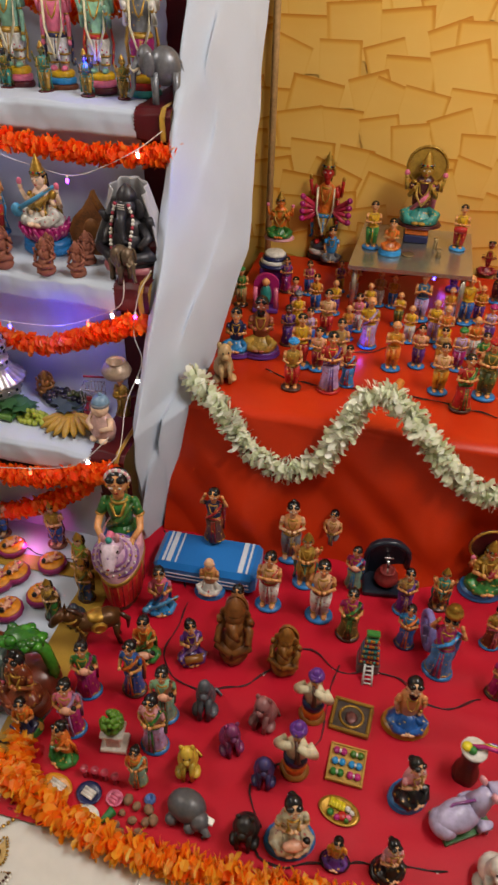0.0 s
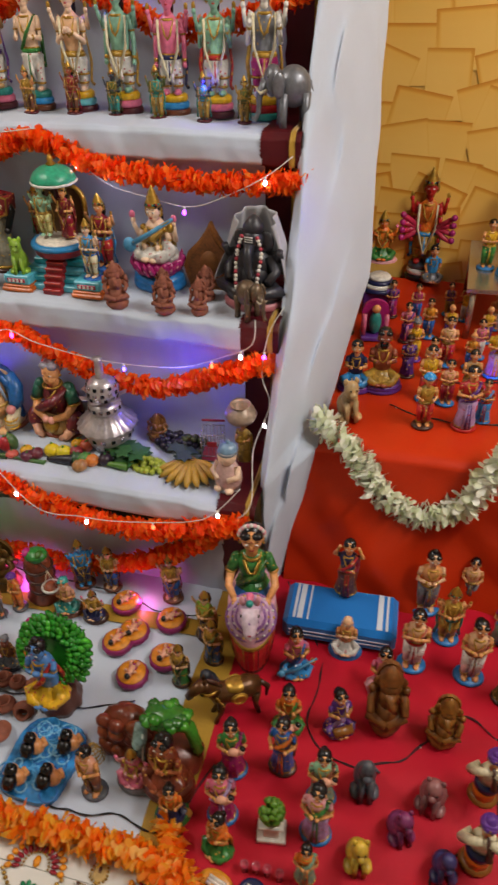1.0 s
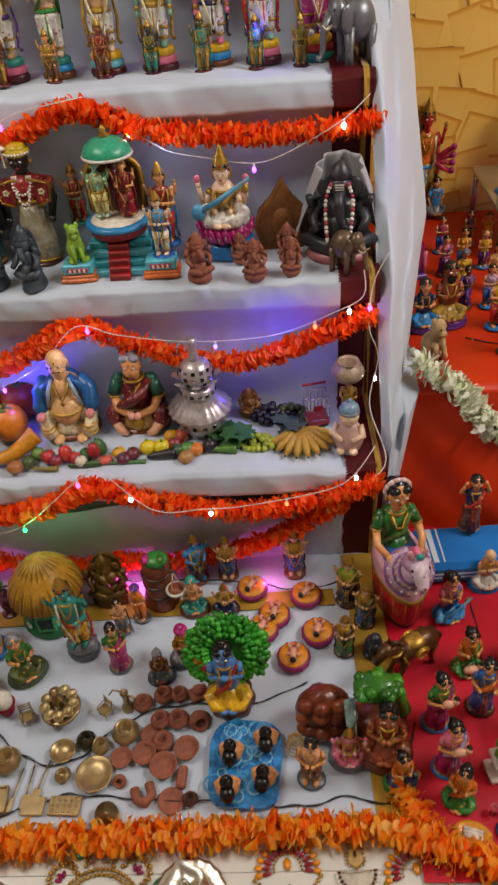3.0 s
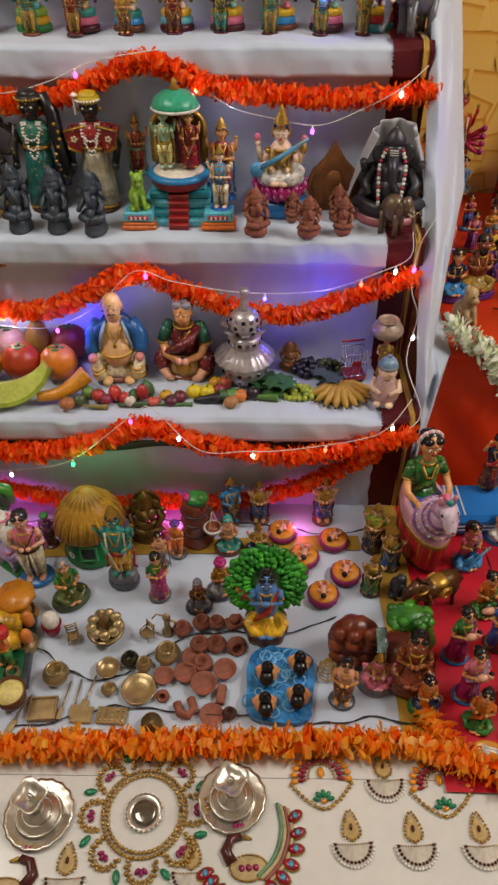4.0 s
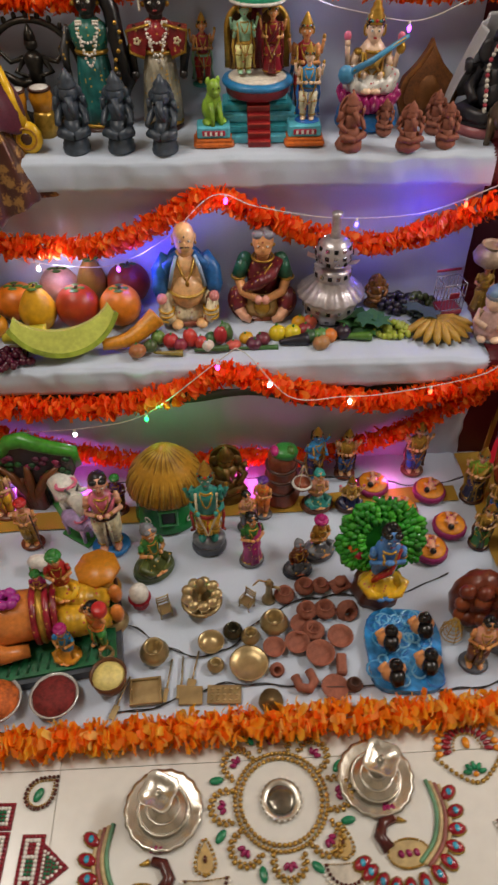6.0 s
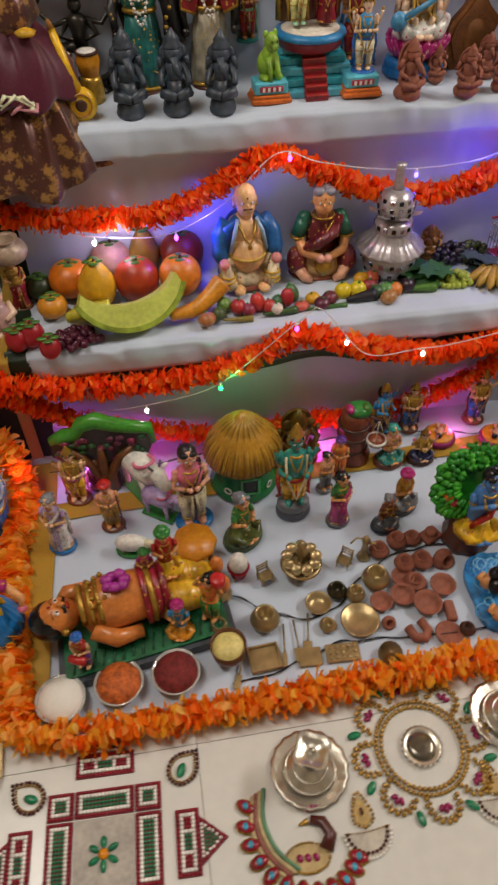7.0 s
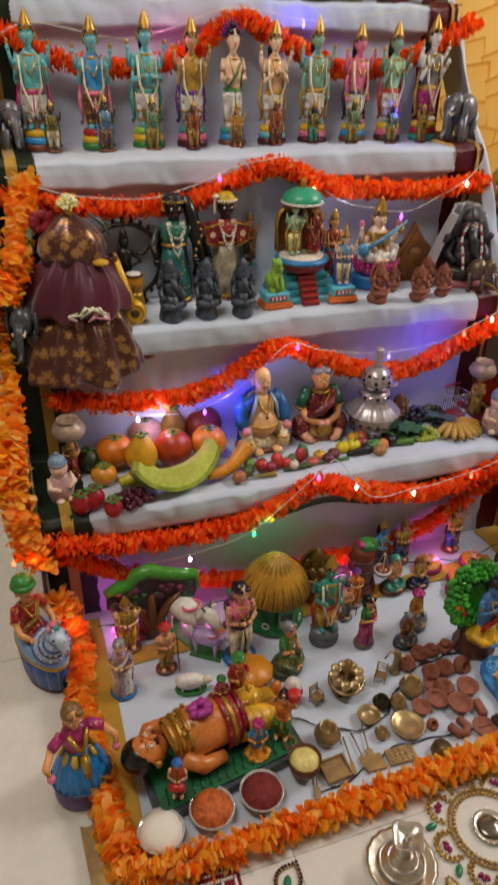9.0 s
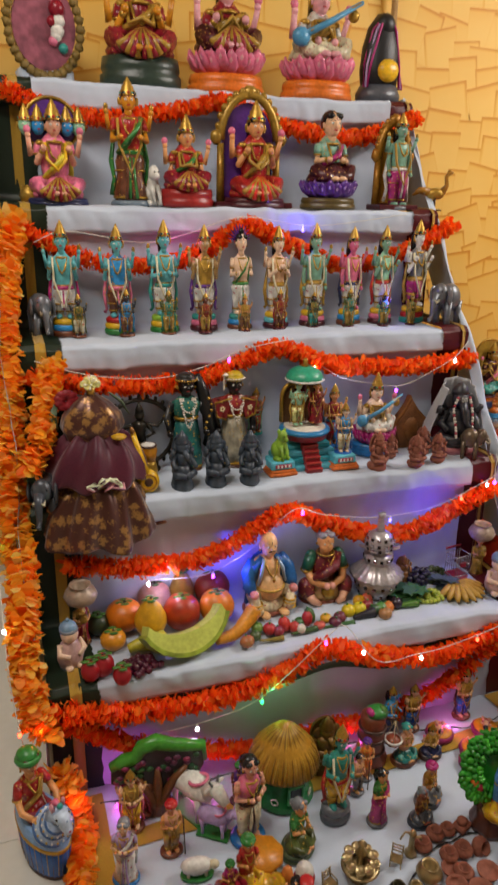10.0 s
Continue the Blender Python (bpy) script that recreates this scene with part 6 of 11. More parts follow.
    s.tube([(0, 0, 0.64), (0, 0, 0.74)], 0.07, sk, 10)
    s.ball((0, -0.01, 0.84), (0.118, 0.122, 0.125), sk, 18, 13)
    s.ball((0, -0.05, 0.775), (0.098, 0.09, 0.08), sk, 14, 10)
    s.ball((0, -0.13, 0.81), (0.022, 0.025, 0.03), sk, 8, 6)
    s.ball((0, 0.045, 0.885), (0.125, 0.12, 0.118), paint("8a8a94", 0.35), 16, 11)
    for k in (-1, 1):
        s.ball((k * 0.055, -0.05, 0.93), (0.07, 0.06, 0.045), paint("8a8a94", 0.35), 10, 7)
        s.ball((k * 0.118, 0.0, 0.8), 0.02, gilt(), 6, 5)
    face_of(s, (0, -0.01, 0.825), 0.128)
    s.ball((0, 0.17, 0.86), 0.06, paint("8a8a94", 0.35), 10, 7)
    slim(s, 0.93, 0.95)
    put(s, "seated_old_woman_doll", "old woman clay doll in maroon sari, grinding", "doll", 0.080, 1.180, 0.316, 0.200, -4)


old_couple()
s = Shape()  # mirror-work urn
URN = paint("b4aeb0", 0.3, 0.55)
s.lathe([(0.036, 0), (0.046, 0.012), (0.056, 0.035), (0.06, 0.058), (0.05, 0.066)], URN, seg=26)
s.lathe([(0.07, 0.064), (0.068, 0.068), (0.05, 0.084), (0.035, 0.1), (0.036, 0.106)], URN, seg=80, wave=0.025, waves=20)
s.lathe([(0.036, 0.1), (0.038, 0.104), (0.037, 0.122), (0.02, 0.126)], URN, seg=24)
for k in range(7):
    a = 2 * math.pi * k / 7 + 0.3
    s.box((0.04, 0, 0), (0.034, 0.018, 0.0016), URN, 0.0006, m=pose(0, 0, 0.126, 0, 0, math.degrees(a)) @ pose(0, 0, 0, 0, -22, 0))
s.ball((0, 0, 0.155), (0.037, 0.037, 0.034), URN, 22, 14)
s.lathe([(0.012, 0), (0.01, 0.008), (0.0085, 0.04), (0.011, 0.05)], URN, (0, 0, 0.186), seg=12)
for ring_, (rr, zz, n_) in enumerate(((0.0485, 0.018, 14), (0.0575, 0.044, 16), (0.0375, 0.113, 14), (0.0345, 0.142, 12), (0.0372, 0.156, 13), (0.033, 0.17, 12))):
    for k in range(n_):
        a = 2 * math.pi * k / n_ + ring_ * 0.2
        s.box((0, 0, 0), (0.0085, 0.003, 0.009), paint("2a2c34", 0.08, 0.6) if k % 2 else paint("a8a4b0", 0.08, 0.8), 0.0008, m=pose(rr * math.cos(a), rr * math.sin(a), zz, 0, 0, math.degrees(a) + 90))
put(s, "mirror_urn", "silver mirror-work urn with slender neck", "urn", 0.222, 1.148, 0.316, 1.02, 0)
stand(0.552, 1.160, 0.316, 0.118, -15, "skin", "gold", "gold", base="brown", skirt=True, arms="hold", held="pot", label="gilded clay doll carrying a pot")
pot(0.548, 1.154, 0.430, 0.032, paint("a08c78", 0.4, 0.2), "ornate clay water pot above the gilded doll", "water_pot", tall=1.3)
stand(-0.549, 1.158, 0.316, 0.122, 15, "skin", "gold", "crimson", base="brown", skirt=True, arms="hold", held="pot", label="gilded clay doll holding a vessel")
pot(-0.547, 1.155, 0.425, 0.034, paint("a08c78", 0.4, 0.2), "ornate clay water pot above the gilded doll", "water_pot", tall=1.3)


def gnome(x, y, z, h, turn):
    s = Shape()
    s.lathe([(0.22, 0), (0.25, 0.03), (0.22, 0.06)], paint("grey"), seg=16)
    s.lathe([(0.24, 0.05), (0.29, 0.2), (0.28, 0.35), (0.2, 0.5), (0.12, 0.58)], paint("c8a49c"), seg=18, sy=0.85)
    for k in (-1, 1):
        s.tube([(k * 0.2, 0, 0.5), (k * 0.28, -0.1, 0.36), (k * 0.1, -0.24, 0.32)], [0.08, 0.07, 0.05], paint("pale"), 8)
        s.ball((k * 0.12, -0.2, 0.08), (0.09, 0.1, 0.06), paint("pale"), 10, 7)
    s.ball((0, -0.02, 0.7), (0.19, 0.19, 0.18), paint("pale"), 14, 10)
    s.ring((0, 0, 0.78), 0.17, 0.035, paint("grey"), seg=16)
    s.ball((0, 0.02, 0.8), (0.19, 0.19, 0.15), paint("6f8ea8"), 14, 9)
    s.ball((0, 0.03, 0.96), 0.045, paint("6f8ea8"), 8, 6)
    slim(s, 0.86)
    return put(s, "capped_doll", "plump pink clay doll with blue-grey cap", "doll", x, y, z, h, turn, "pair of capped dolls")


gnome(0.542, 1.059, 0.316, 0.130, -12)
gnome(-0.583, 1.080, 0.316, 0.122, 20)
carved(0.330, 1.189, 0.316, 0.080, 0, paint("wood", 0.4), "tiny wooden laughing idol among the fruit", False)

# red toy trolley of wire
s = Shape()
RDW = paint("crimson", 0.3)
WIRE = paint("c8c8d0", 0.25, 0.8)
for q in (0.02, 0.05, 0.08):
    for a, b in (((-0.025, -0.02), (0.025, -0.02)), ((0.025, -0.02), (0.025, 0.02)), ((0.025, 0.02), (-0.025, 0.02)), ((-0.025, 0.02), (-0.025, -0.02))):
        s.tube([(a[0], a[1], q), (b[0], b[1], q)], 0.0011, WIRE, 5)
for k in range(7):
    x_ = -0.025 + 0.05 * k / 6
    s.tube([(x_, -0.02, 0.018), (x_, -0.02, 0.082)], 0.0009, WIRE, 5)
    s.tube([(x_, 0.02, 0.018), (x_, 0.02, 0.082)], 0.0009, WIRE, 5)
s.box((0, 0, 0.012), (0.052, 0.042, 0.012), RDW, 0.002)
s.tube([(-0.027, 0.022, 0.092), (0.027, 0.022, 0.092)], 0.003, RDW, 8)
s.box((0, -0.021, 0.055), (0.022, 0.003, 0.014), RDW, 0.001)
for x_ in (-0.02, 0.02):
    for y_ in (-0.016, 0.016):
        s.tube([(x_ - 0.003, y_, 0.004), (x_ + 0.003, y_, 0.004)], 0.004, paint("black"), 10)
tagged(s.done("toy_trolley", pose(0.480, 1.153, 0.316, 0, 0, 10)), "tiny wire shopping trolley with red tray", "toy")

# fruit at the left of the lowest step
round_fruit(-0.221, 1.151, 0.316, 0.044, "d87a1c", "glossy ripe orange resting on the step", "orange_fruit")
round_fruit(-0.310, 1.150, 0.316, 0.046, "a83412", "red and amber apple resting on the step", "apple")
round_fruit(-0.390, 1.135, 0.316, 0.040, "d09a1a", "yellow pear standing on the step", "pear", 1.35, pear=0.55)
round_fruit(-0.445, 1.186, 0.316, 0.046, "d0700e", "orange persimmon with green cap", "persimmon", 0.85)
round_fruit(-0.360, 1.239, 0.316, 0.043, "d0a090", "pale pink peach behind the pear", "peach")
round_fruit(-0.210, 1.236, 0.316, 0.047, "8a2c14", "dark red apple at the back", "apple")
round_fruit(-0.289, 1.241, 0.316, 0.034, "a0782a", "green pear at the back", "pear", 1.6, pear=0.5)
round_fruit(-0.483, 1.114, 0.316, 0.03, "amber", "small yellow mango near the edge", "mango", 0.85)
round_fruit(-0.510, 1.180, 0.316, 0.029, "2c3a20", "dark green avocado near the edge", "avocado", 1.0)
def melon_slice(x, y, z, turn):
    """A crescent wedge: striped rind below, pale flesh above."""
    e = empty("melon_slice", pose(x, y, z, -28, 0, turn))
    tagged(e, "pale green melon slice lying on the step", "fruit")
    outer, inner, flesh = [], [], []
    for k in range(25):
        a = math.radians(202 + 136 * k / 24)
        outer.append((0.118 * math.cos(a), 0.118 + 0.112 * math.sin(a)))
        inner.append((0.109 * math.cos(a), 0.119 + 0.103 * math.sin(a)))
        flesh.append((0.1 * math.cos(a), 0.122 + 0.062 * math.sin(a)))
    s = Shape()
    s.prism(outer + inner[::-1], 0.046, paint("8a9a34", 0.35, 0.0, 60.0, 20.0, 0.5))
    s.done("rind", parent=e, label="green rind")
    s = Shape()
    s.prism(inner + flesh[::-1], 0.042, paint("c0c860", 0.3, 0.0, 90.0, 14.0, 0.25))
    s.done("flesh", parent=e)


melon_slice(-0.316, 1.026, 0.318, 14)
bent(-0.415, 1.075, 0.316, ((-0.04, 0, 0.022), (0.0, 0, 0.028), (0.045, 0, 0.022)), (0.01, 0.026), "b8b030", "star_fruit", "yellow-green star fruit on the step", "fruit", 5, 6)
bent(-0.197, 1.061, 0.316, ((-0.055, -0.015, 0.02), (0.0, 0.0, 0.022), (0.055, 0.035, 0.05)), (0.011, 0.022), "amber", "papaya", "long yellow papaya lying on the step", "fruit", 0, 12)
grapes(-0.440, 1.020, 0.316, 0.05, paint("4a1028", 0.25), "dark purple grape bunch on the step", 60)
round_fruit(-0.518, 1.023, 0.316, 0.024, "9a1420", "red strawberry with green leaves", "strawberry", 1.2)
round_fruit(-0.483, 0.982, 0.316, 0.02, "9a1420", "red strawberry with green leaves", "strawberry", 1.2)
round_fruit(-0.546, 1.015, 0.316, 0.022, "9a1420", "red strawberry with green leaves", "strawberry", 1.2)
# right: grapes, leaves, bananas
grapes(0.344, 1.080, 0.316, 0.042, paint("9aa83a", 0.3), "light green grape bunch on the step", 60)
grapes(0.374, 1.177, 0.316, 0.055, paint("1a1424", 0.3), "black grape bunch behind the leaves", 60)
grapes(0.418, 1.172, 0.316, 0.05, paint("3a4420", 0.3), "dark olive grape bunch on the step", 40)


def leafy(x, y, z, size, hue, label, count=9):
    s = Shape()
    for k in range(count):
        a = 2 * math.pi * k / count
        L = size * random.uniform(0.8, 1.2)
        m = pose(0, 0, 0.01 + 0.012 * (k % 3), random.uniform(-35, 10), 0, math.degrees(a))
        out = [(0, 0), (0.35 * L, 0.2 * L), (0.28 * L, 0.45 * L), (0.4 * L, 0.7 * L), (0.12 * L, 0.72 * L), (0, L), (-0.12 * L, 0.72 * L), (-0.4 * L, 0.7 * L), (-0.28 * L, 0.45 * L), (-0.35 * L, 0.2 * L)]
        s.slab(out, 0, 0.0015, paint(hue, 0.5), m)
    return tagged(s.done("leaf_sprig", pose(x, y, z)), label, "plant")


leafy(0.292, 1.105, 0.322, 0.062, "2c5a2c", "dark green cloth leaves on the step", 11)
leafy(0.418, 1.123, 0.316, 0.045, "3a4a48", "grey-green cloth leaves between the grapes", 9)
bunch = empty("banana_bunch", pose(0.443, 1.103, 0.316, 0, 0, 8))
tagged(bunch, "fanned bunch of ripe yellow bananas", "fruit")
for k in range(9):
    s = Shape()
    a = math.radians(-72 + 18 * k)
    L = 0.08
    s.tube([(0, 0, 0.022), (0.4 * L * math.sin(a), -0.4 * L * math.cos(a), 0.024), (0.8 * L * math.sin(a), -0.8 * L * math.cos(a), 0.014), (L * math.sin(a), -L * math.cos(a), 0.01)], [0.006, 0.0095, 0.009, 0.003], paint("b08a30", 0.45), 8)
    s.ball((1.02 * L * math.sin(a), -1.02 * L * math.cos(a), 0.01), 0.003, paint("umber"), 6, 5)
    s.done("banana", parent=bunch)
s = Shape()
s.ball((0, 0, 0.024), (0.012, 0.01, 0.008), paint("wood"), 8, 6)
s.done("stalk", parent=bunch, label="brown joint of the bunch")
bent(0.265, 1.062, 0.316, ((-0.035, 0, 0.01), (0, 0, 0.011), (0.035, 0.002, 0.01)), (0.004, 0.0105), "4f7a2c", "cucumber", "small green cucumber on the step's edge", "vegetable", -4)
bent(-0.032, 1.036, 0.316, ((-0.035, 0, 0.007), (0, 0, 0.008), (0.035, 0.002, 0.007)), (0.003, 0.008), "3a5a2c", "cucumber", "thin green gourd on the step's edge", "vegetable", 2)
bent(0.059, 1.037, 0.316, ((-0.045, 0, 0.006), (0, 0, 0.007), (0.045, 0.002, 0.006)), (0.002, 0.007), "3f6a34", "cucumber", "thin green gourd on the step's edge", "vegetable", -3)
bent(-0.120, 1.028, 0.316, ((-0.03, 0.003, 0.006), (0, 0, 0.007), (0.03, 0.002, 0.006)), (0.002, 0.007), "8a7a30", "bean_pod", "yellowish bean pod on the step's edge", "vegetable", -4)
bent(0.136, 1.049, 0.316, ((-0.03, 0.0, 0.012), (0, 0, 0.014), (0.03, 0.002, 0.012)), (0.004, 0.015), "1c1a24", "aubergine", "dark purple aubergine on the step", "vegetable", 6)
VEG = "little toy vegetables"


def veg(x, y, z, r, hue, kind, sz=0.9):
    s = Shape()
    r *= 1.15
    s.ball((0, 0, r * sz), (r, r * 0.95, r * sz), paint(hue, 0.35), 12, 9)
    s.tube([(0, 0, r * sz * 1.9), (0.002, 0, r * sz * 2.2)], [r * 0.18, r * 0.1], paint("green"), 6)
    return tagged(s.done(kind, pose(x, y, z, random.uniform(-30, 10), 0, random.uniform(0, 90))), "tiny toy %s lying on the step" % kind.replace("_", " "), "vegetable", VEG)


veg(-0.179, 1.025, 0.316, 0.016, "a8683c", "potato", 0.8)
veg(-0.141, 1.073, 0.316, 0.014, "6a8a40", "cabbage")
veg(-0.156, 1.045, 0.316, 0.013, "4a5a34", "custard_apple")
veg(-0.115, 1.059, 0.316, 0.015, "b03030", "tomato")
veg(-0.092, 1.044, 0.316, 0.013, "8a3040", "beetroot")
veg(-0.069, 1.060, 0.316, 0.014, "c03a30", "red_pepper", 1.3)
veg(-0.049, 1.044, 0.316, 0.012, "b83a34", "red_pepper", 1.1)
veg(-0.033, 1.066, 0.316, 0.013, "3f6a3a", "green_pepper")
veg(-0.037, 1.040, 0.316, 0.012, "d0cab8", "garlic")
veg(-0.013, 1.065, 0.316, 0.013, "a82a30", "radish", 1.4)
veg(0.006, 1.076, 0.316, 0.013, "4a6a3c", "green_pepper", 1.5)
veg(0.014, 1.045, 0.316, 0.014, "c0584a", "sweet_potato", 0.6)
veg(0.042, 1.067, 0.316, 0.014, "d0a020", "yellow_pepper", 0.7)
veg(0.055, 1.047, 0.316, 0.015, "5a2438", "beetroot", 0.7)
veg(0.079, 1.057, 0.316, 0.015, "6a2834", "onion", 0.85)
veg(0.108, 1.069, 0.316, 0.0165, "d8c020", "lemon_fruit")
veg(0.135, 1.074, 0.316, 0.0165, "d4c42a", "lemon_fruit")
veg(0.164, 1.080, 0.316, 0.015, "8a2f38", "onion")
veg(0.195, 1.061, 0.316, 0.016, "5a8a4a", "cabbage", 0.8)
veg(0.178, 1.060, 0.316, 0.014, "3a5a3c", "green_pepper")
veg(0.218, 1.058, 0.316, 0.015, "d07a34", "carrot_ball", 0.9)
veg(0.197, 1.034, 0.316, 0.0165, "a87a4c", "potato", 0.8)
veg(0.242, 1.071, 0.316, 0.015, "2a1a28", "plum")
veg(0.174, 1.111, 0.316, 0.015, "c05a40", "tomato")
veg(0.155, 1.106, 0.316, 0.015, "d8a020", "yellow_pepper")

# ---- fourth step ----
s = Shape()
sit(-0.496, 1.725, 1.286, 0.255, 4, "peach", "pink", "pink", base="navy", crown=True, sash="lemon", arms="bless", tall=0.07, halo="purple", extra=2, fan="crimson", label="many-headed goddess doll in pink with yellow garland")
pot(-0.567, 1.725, 1.286, 0.022, gilt(), "small gilded pot at the step's end", "small_pot", tall=1.9)
stand(-0.302, 1.725, 1.286, 0.316, -4, "amber", "red", "brown", crown=True, base="6a7a86", skirt=True, sash="green", arms="hold", label="tall goddess doll in rust sari with swan")
lump(-0.243, 1.725, 1.286, 0.108, 20, "white", 0.7, "white clay swan beside the goddess doll", False, "toy_swan")
sit(-0.147, 1.725, 1.286, 0.237, 0, "skin", "red", "crimson", base="9a2420", crown=True, sash="green", arms="side", tall=0.2, fan="crimson", label="crowned clay doll in red seated on red base")


def arch_throne(x, y, z, w, h, hue, label):
    s = Shape()
    G = paint(hue, 0.35, 0.4, 140.0, 20.0, 0.4)
    s.box((0, 0.01, 0.008), (w * 1.15, 0.09, 0.016), paint("maroon"), 0.003)
    for k in (-1, 1):
        s.tube([(k * w * 0.42, 0.03, 0.016), (k * w * 0.42, 0.03, h * 0.55)], [0.012, 0.01], G, 10)
        s.ball((k * w * 0.48, 0.03, h * 0.6), (0.018, 0.014, 0.02), G, 10, 8, rough=0.1)
    pts = [(w * 0.42 * math.cos(a), 0.03, h * 0.58 + (h * 0.38) * math.sin(a)) for a in [math.pi * i / 14 for i in range(15)]]
    s.tube(pts, 0.012, G, 10)
    for i, p in enumerate(pts):
        s.ball((p[0] * 1.1, p[1], p[2] + 0.009), (0.011, 0.009, 0.011), G, 8, 6, rough=0.12)
    s.ball((0, 0.03, h * 0.98), (0.02, 0.014, 0.018), G, 10, 8, rough=0.12)
    s.prism([(w * 0.38 * math.cos(a * math.pi / 12), h * 0.56 + h * 0.34 * math.sin(a * math.pi / 12)) for a in range(13)] + [(-w * 0.38, 0.02), (w * 0.38, 0.02)], 0.006, paint("purple" if hue == "gold" else hue), pose(0, 0.045, 0))
    return put(s, "arched_throne", label, "throne", x, y, z, 1.0, 0)


arch_throne(0.044, 1.725, 1.286, 0.2, 0.31, "gold", "gilded arched throne back with purple cloth")
sit(0.053, 1.725, 1.286, 0.282, 0, "skin", "red", "red", base="maroon", crown=True, sash="gold", arms="bless", tall=0.1, fan="e0301c", label="red-robed crowned goddess doll on gilded throne")
sit(0.285, 1.725, 1.286, 0.267, 4, "fair", "sage", "maroon", base="5a4a20", seat="purple", style="bun", sash="magenta", arms="hold", tall=0.12, label="seated saint doll on purple lotus base")
arch_throne(0.508, 1.725, 1.286, 0.115, 0.26, "ochre", "ochre arched shrine frame on grey base")
stand(0.514, 1.725, 1.286, 0.274, 6, "sage", "sage", "magenta", crown=True, base="grey", sash="white", arms="side", label="green-skinned crowned doll in magenta inside an arch")
s = Shape()
s.ball((0, 0, 0.05), (0.018, 0.03, 0.018), gilt(), 12, 8)
s.tube([(0, -0.02, 0.055), (0, -0.034, 0.075), (0, -0.03, 0.1), (0, -0.04, 0.115), (0, -0.05, 0.112)], [0.012, 0.007, 0.006, 0.008, 0.003], paint("ochre"), 8)
s.tube([(0, 0.02, 0.055), (0, 0.05, 0.06), (0, 0.07, 0.045)], [0.014, 0.01, 0.003], paint("ochre"), 8)
for k in (-1, 1):
    s.tube([(k * 0.008, 0, 0.0), (k * 0.008, 0, 0.04)], 0.003, paint("umber"), 6)
s.slab([(-0.02, -0.02), (0.02, -0.02), (0.02, 0.02), (-0.02, 0.02)], 0, 0.004, paint("umber"))
tagged(s.done("brass_bird", pose(0.652, 1.725, 1.286, 0, 0, 70)), "slender brass bird ornament at the step's end", "ornament")

# ---- top step: large dolls whose upper parts rise past the view ----
s = Shape()
s.prism([(0.085 * math.cos(a * math.pi / 10), 0.14 + 0.11 * math.sin(a * math.pi / 10)) for a in range(20)], 0.02, paint("8a4a5a", 0.4, 0.0, 40.0, 12.0, 0.7))
for k in range(34):
    a = 2 * math.pi * k / 34
    s.ball((0.097 * math.cos(a), -0.01, 0.14 + 0.122 * math.sin(a)), 0.013, paint("7a6228", 0.6), 8, 6, rough=0.2)
s.box((0, 0.03, 0.02), (0.15, 0.08, 0.04), WHITE_CLOTH, 0.008)
for k in range(7):
    s.ball((random.uniform(-0.05, 0.05), -0.014, 0.14 + random.uniform(-0.06, 0.06)), random.uniform(0.012, 0.022), paint(random.choice(("pink", "teal", "crimson", "white"))), 8, 6)
put(s, "garlanded_plaque", "oval deity plaque ringed with dry golden flowers", "plaque", -0.486, 1.950, 1.601, 1.0, 6)
sit(-0.223, 1.950, 1.601, 0.36, -4, "amber", "crimson", "crimson", base="2a3a30", crown=True, sash="gold", arms="bless", tall=0.22, fan="crimson", label="large goddess doll in crimson on green lion base")
sit(0.033, 1.950, 1.601, 0.36, 0, "rose", "crimson", "maroon", base="orange", seat="pink", crown=True, sash="gold", arms="bless", tall=0.14, fan="8a1a28", label="large goddess doll in crimson on pink lotus")
sit(0.329, 1.950, 1.601, 0.36, 4, "rose", "white", "cream", base="orange", seat="pink", crown=True, held="veena", sash="gold", arms="hold", tall=0.14, label="large white goddess doll with lute on pink lotus")
s = Shape()
s.lathe([(0.075, 0), (0.08, 0.03), (0.065, 0.06)], paint("steel"), seg=18, sy=0.8)
s.lathe([(0.062, 0), (0.07, 0.05), (0.065, 0.12), (0.05, 0.18), (0.02, 0.22)], paint("black", 0.45), (0, 0, 0.05), seg=18, sy=0.8)
for k in (-1, 1):
    for j in range(3):
        s.tube([(k * 0.01, -0.03, 0.262), (k * (0.03 + 0.008 * j), -0.04 + 0.01 * j, 0.22), (k * (0.055 + 0.006 * j), -0.035 + 0.012 * j, 0.12), (k * (0.062 + 0.006 * j), -0.03, 0.05)], 0.004, paint("lilac" if j % 2 else "magenta"), 6)
s.ball((0, -0.015, 0.235), (0.036, 0.034, 0.038), paint("black", 0.45), 12, 9)
s.ball((0, -0.055, 0.1), (0.04, 0.02, 0.035), paint("yellow", 0.3), 12, 8)
put(s, "black_stone_idol", "black stone idol with striped shawl and yellow flower", "idol", 0.544, 1.950, 1.601, 0.95, 4)


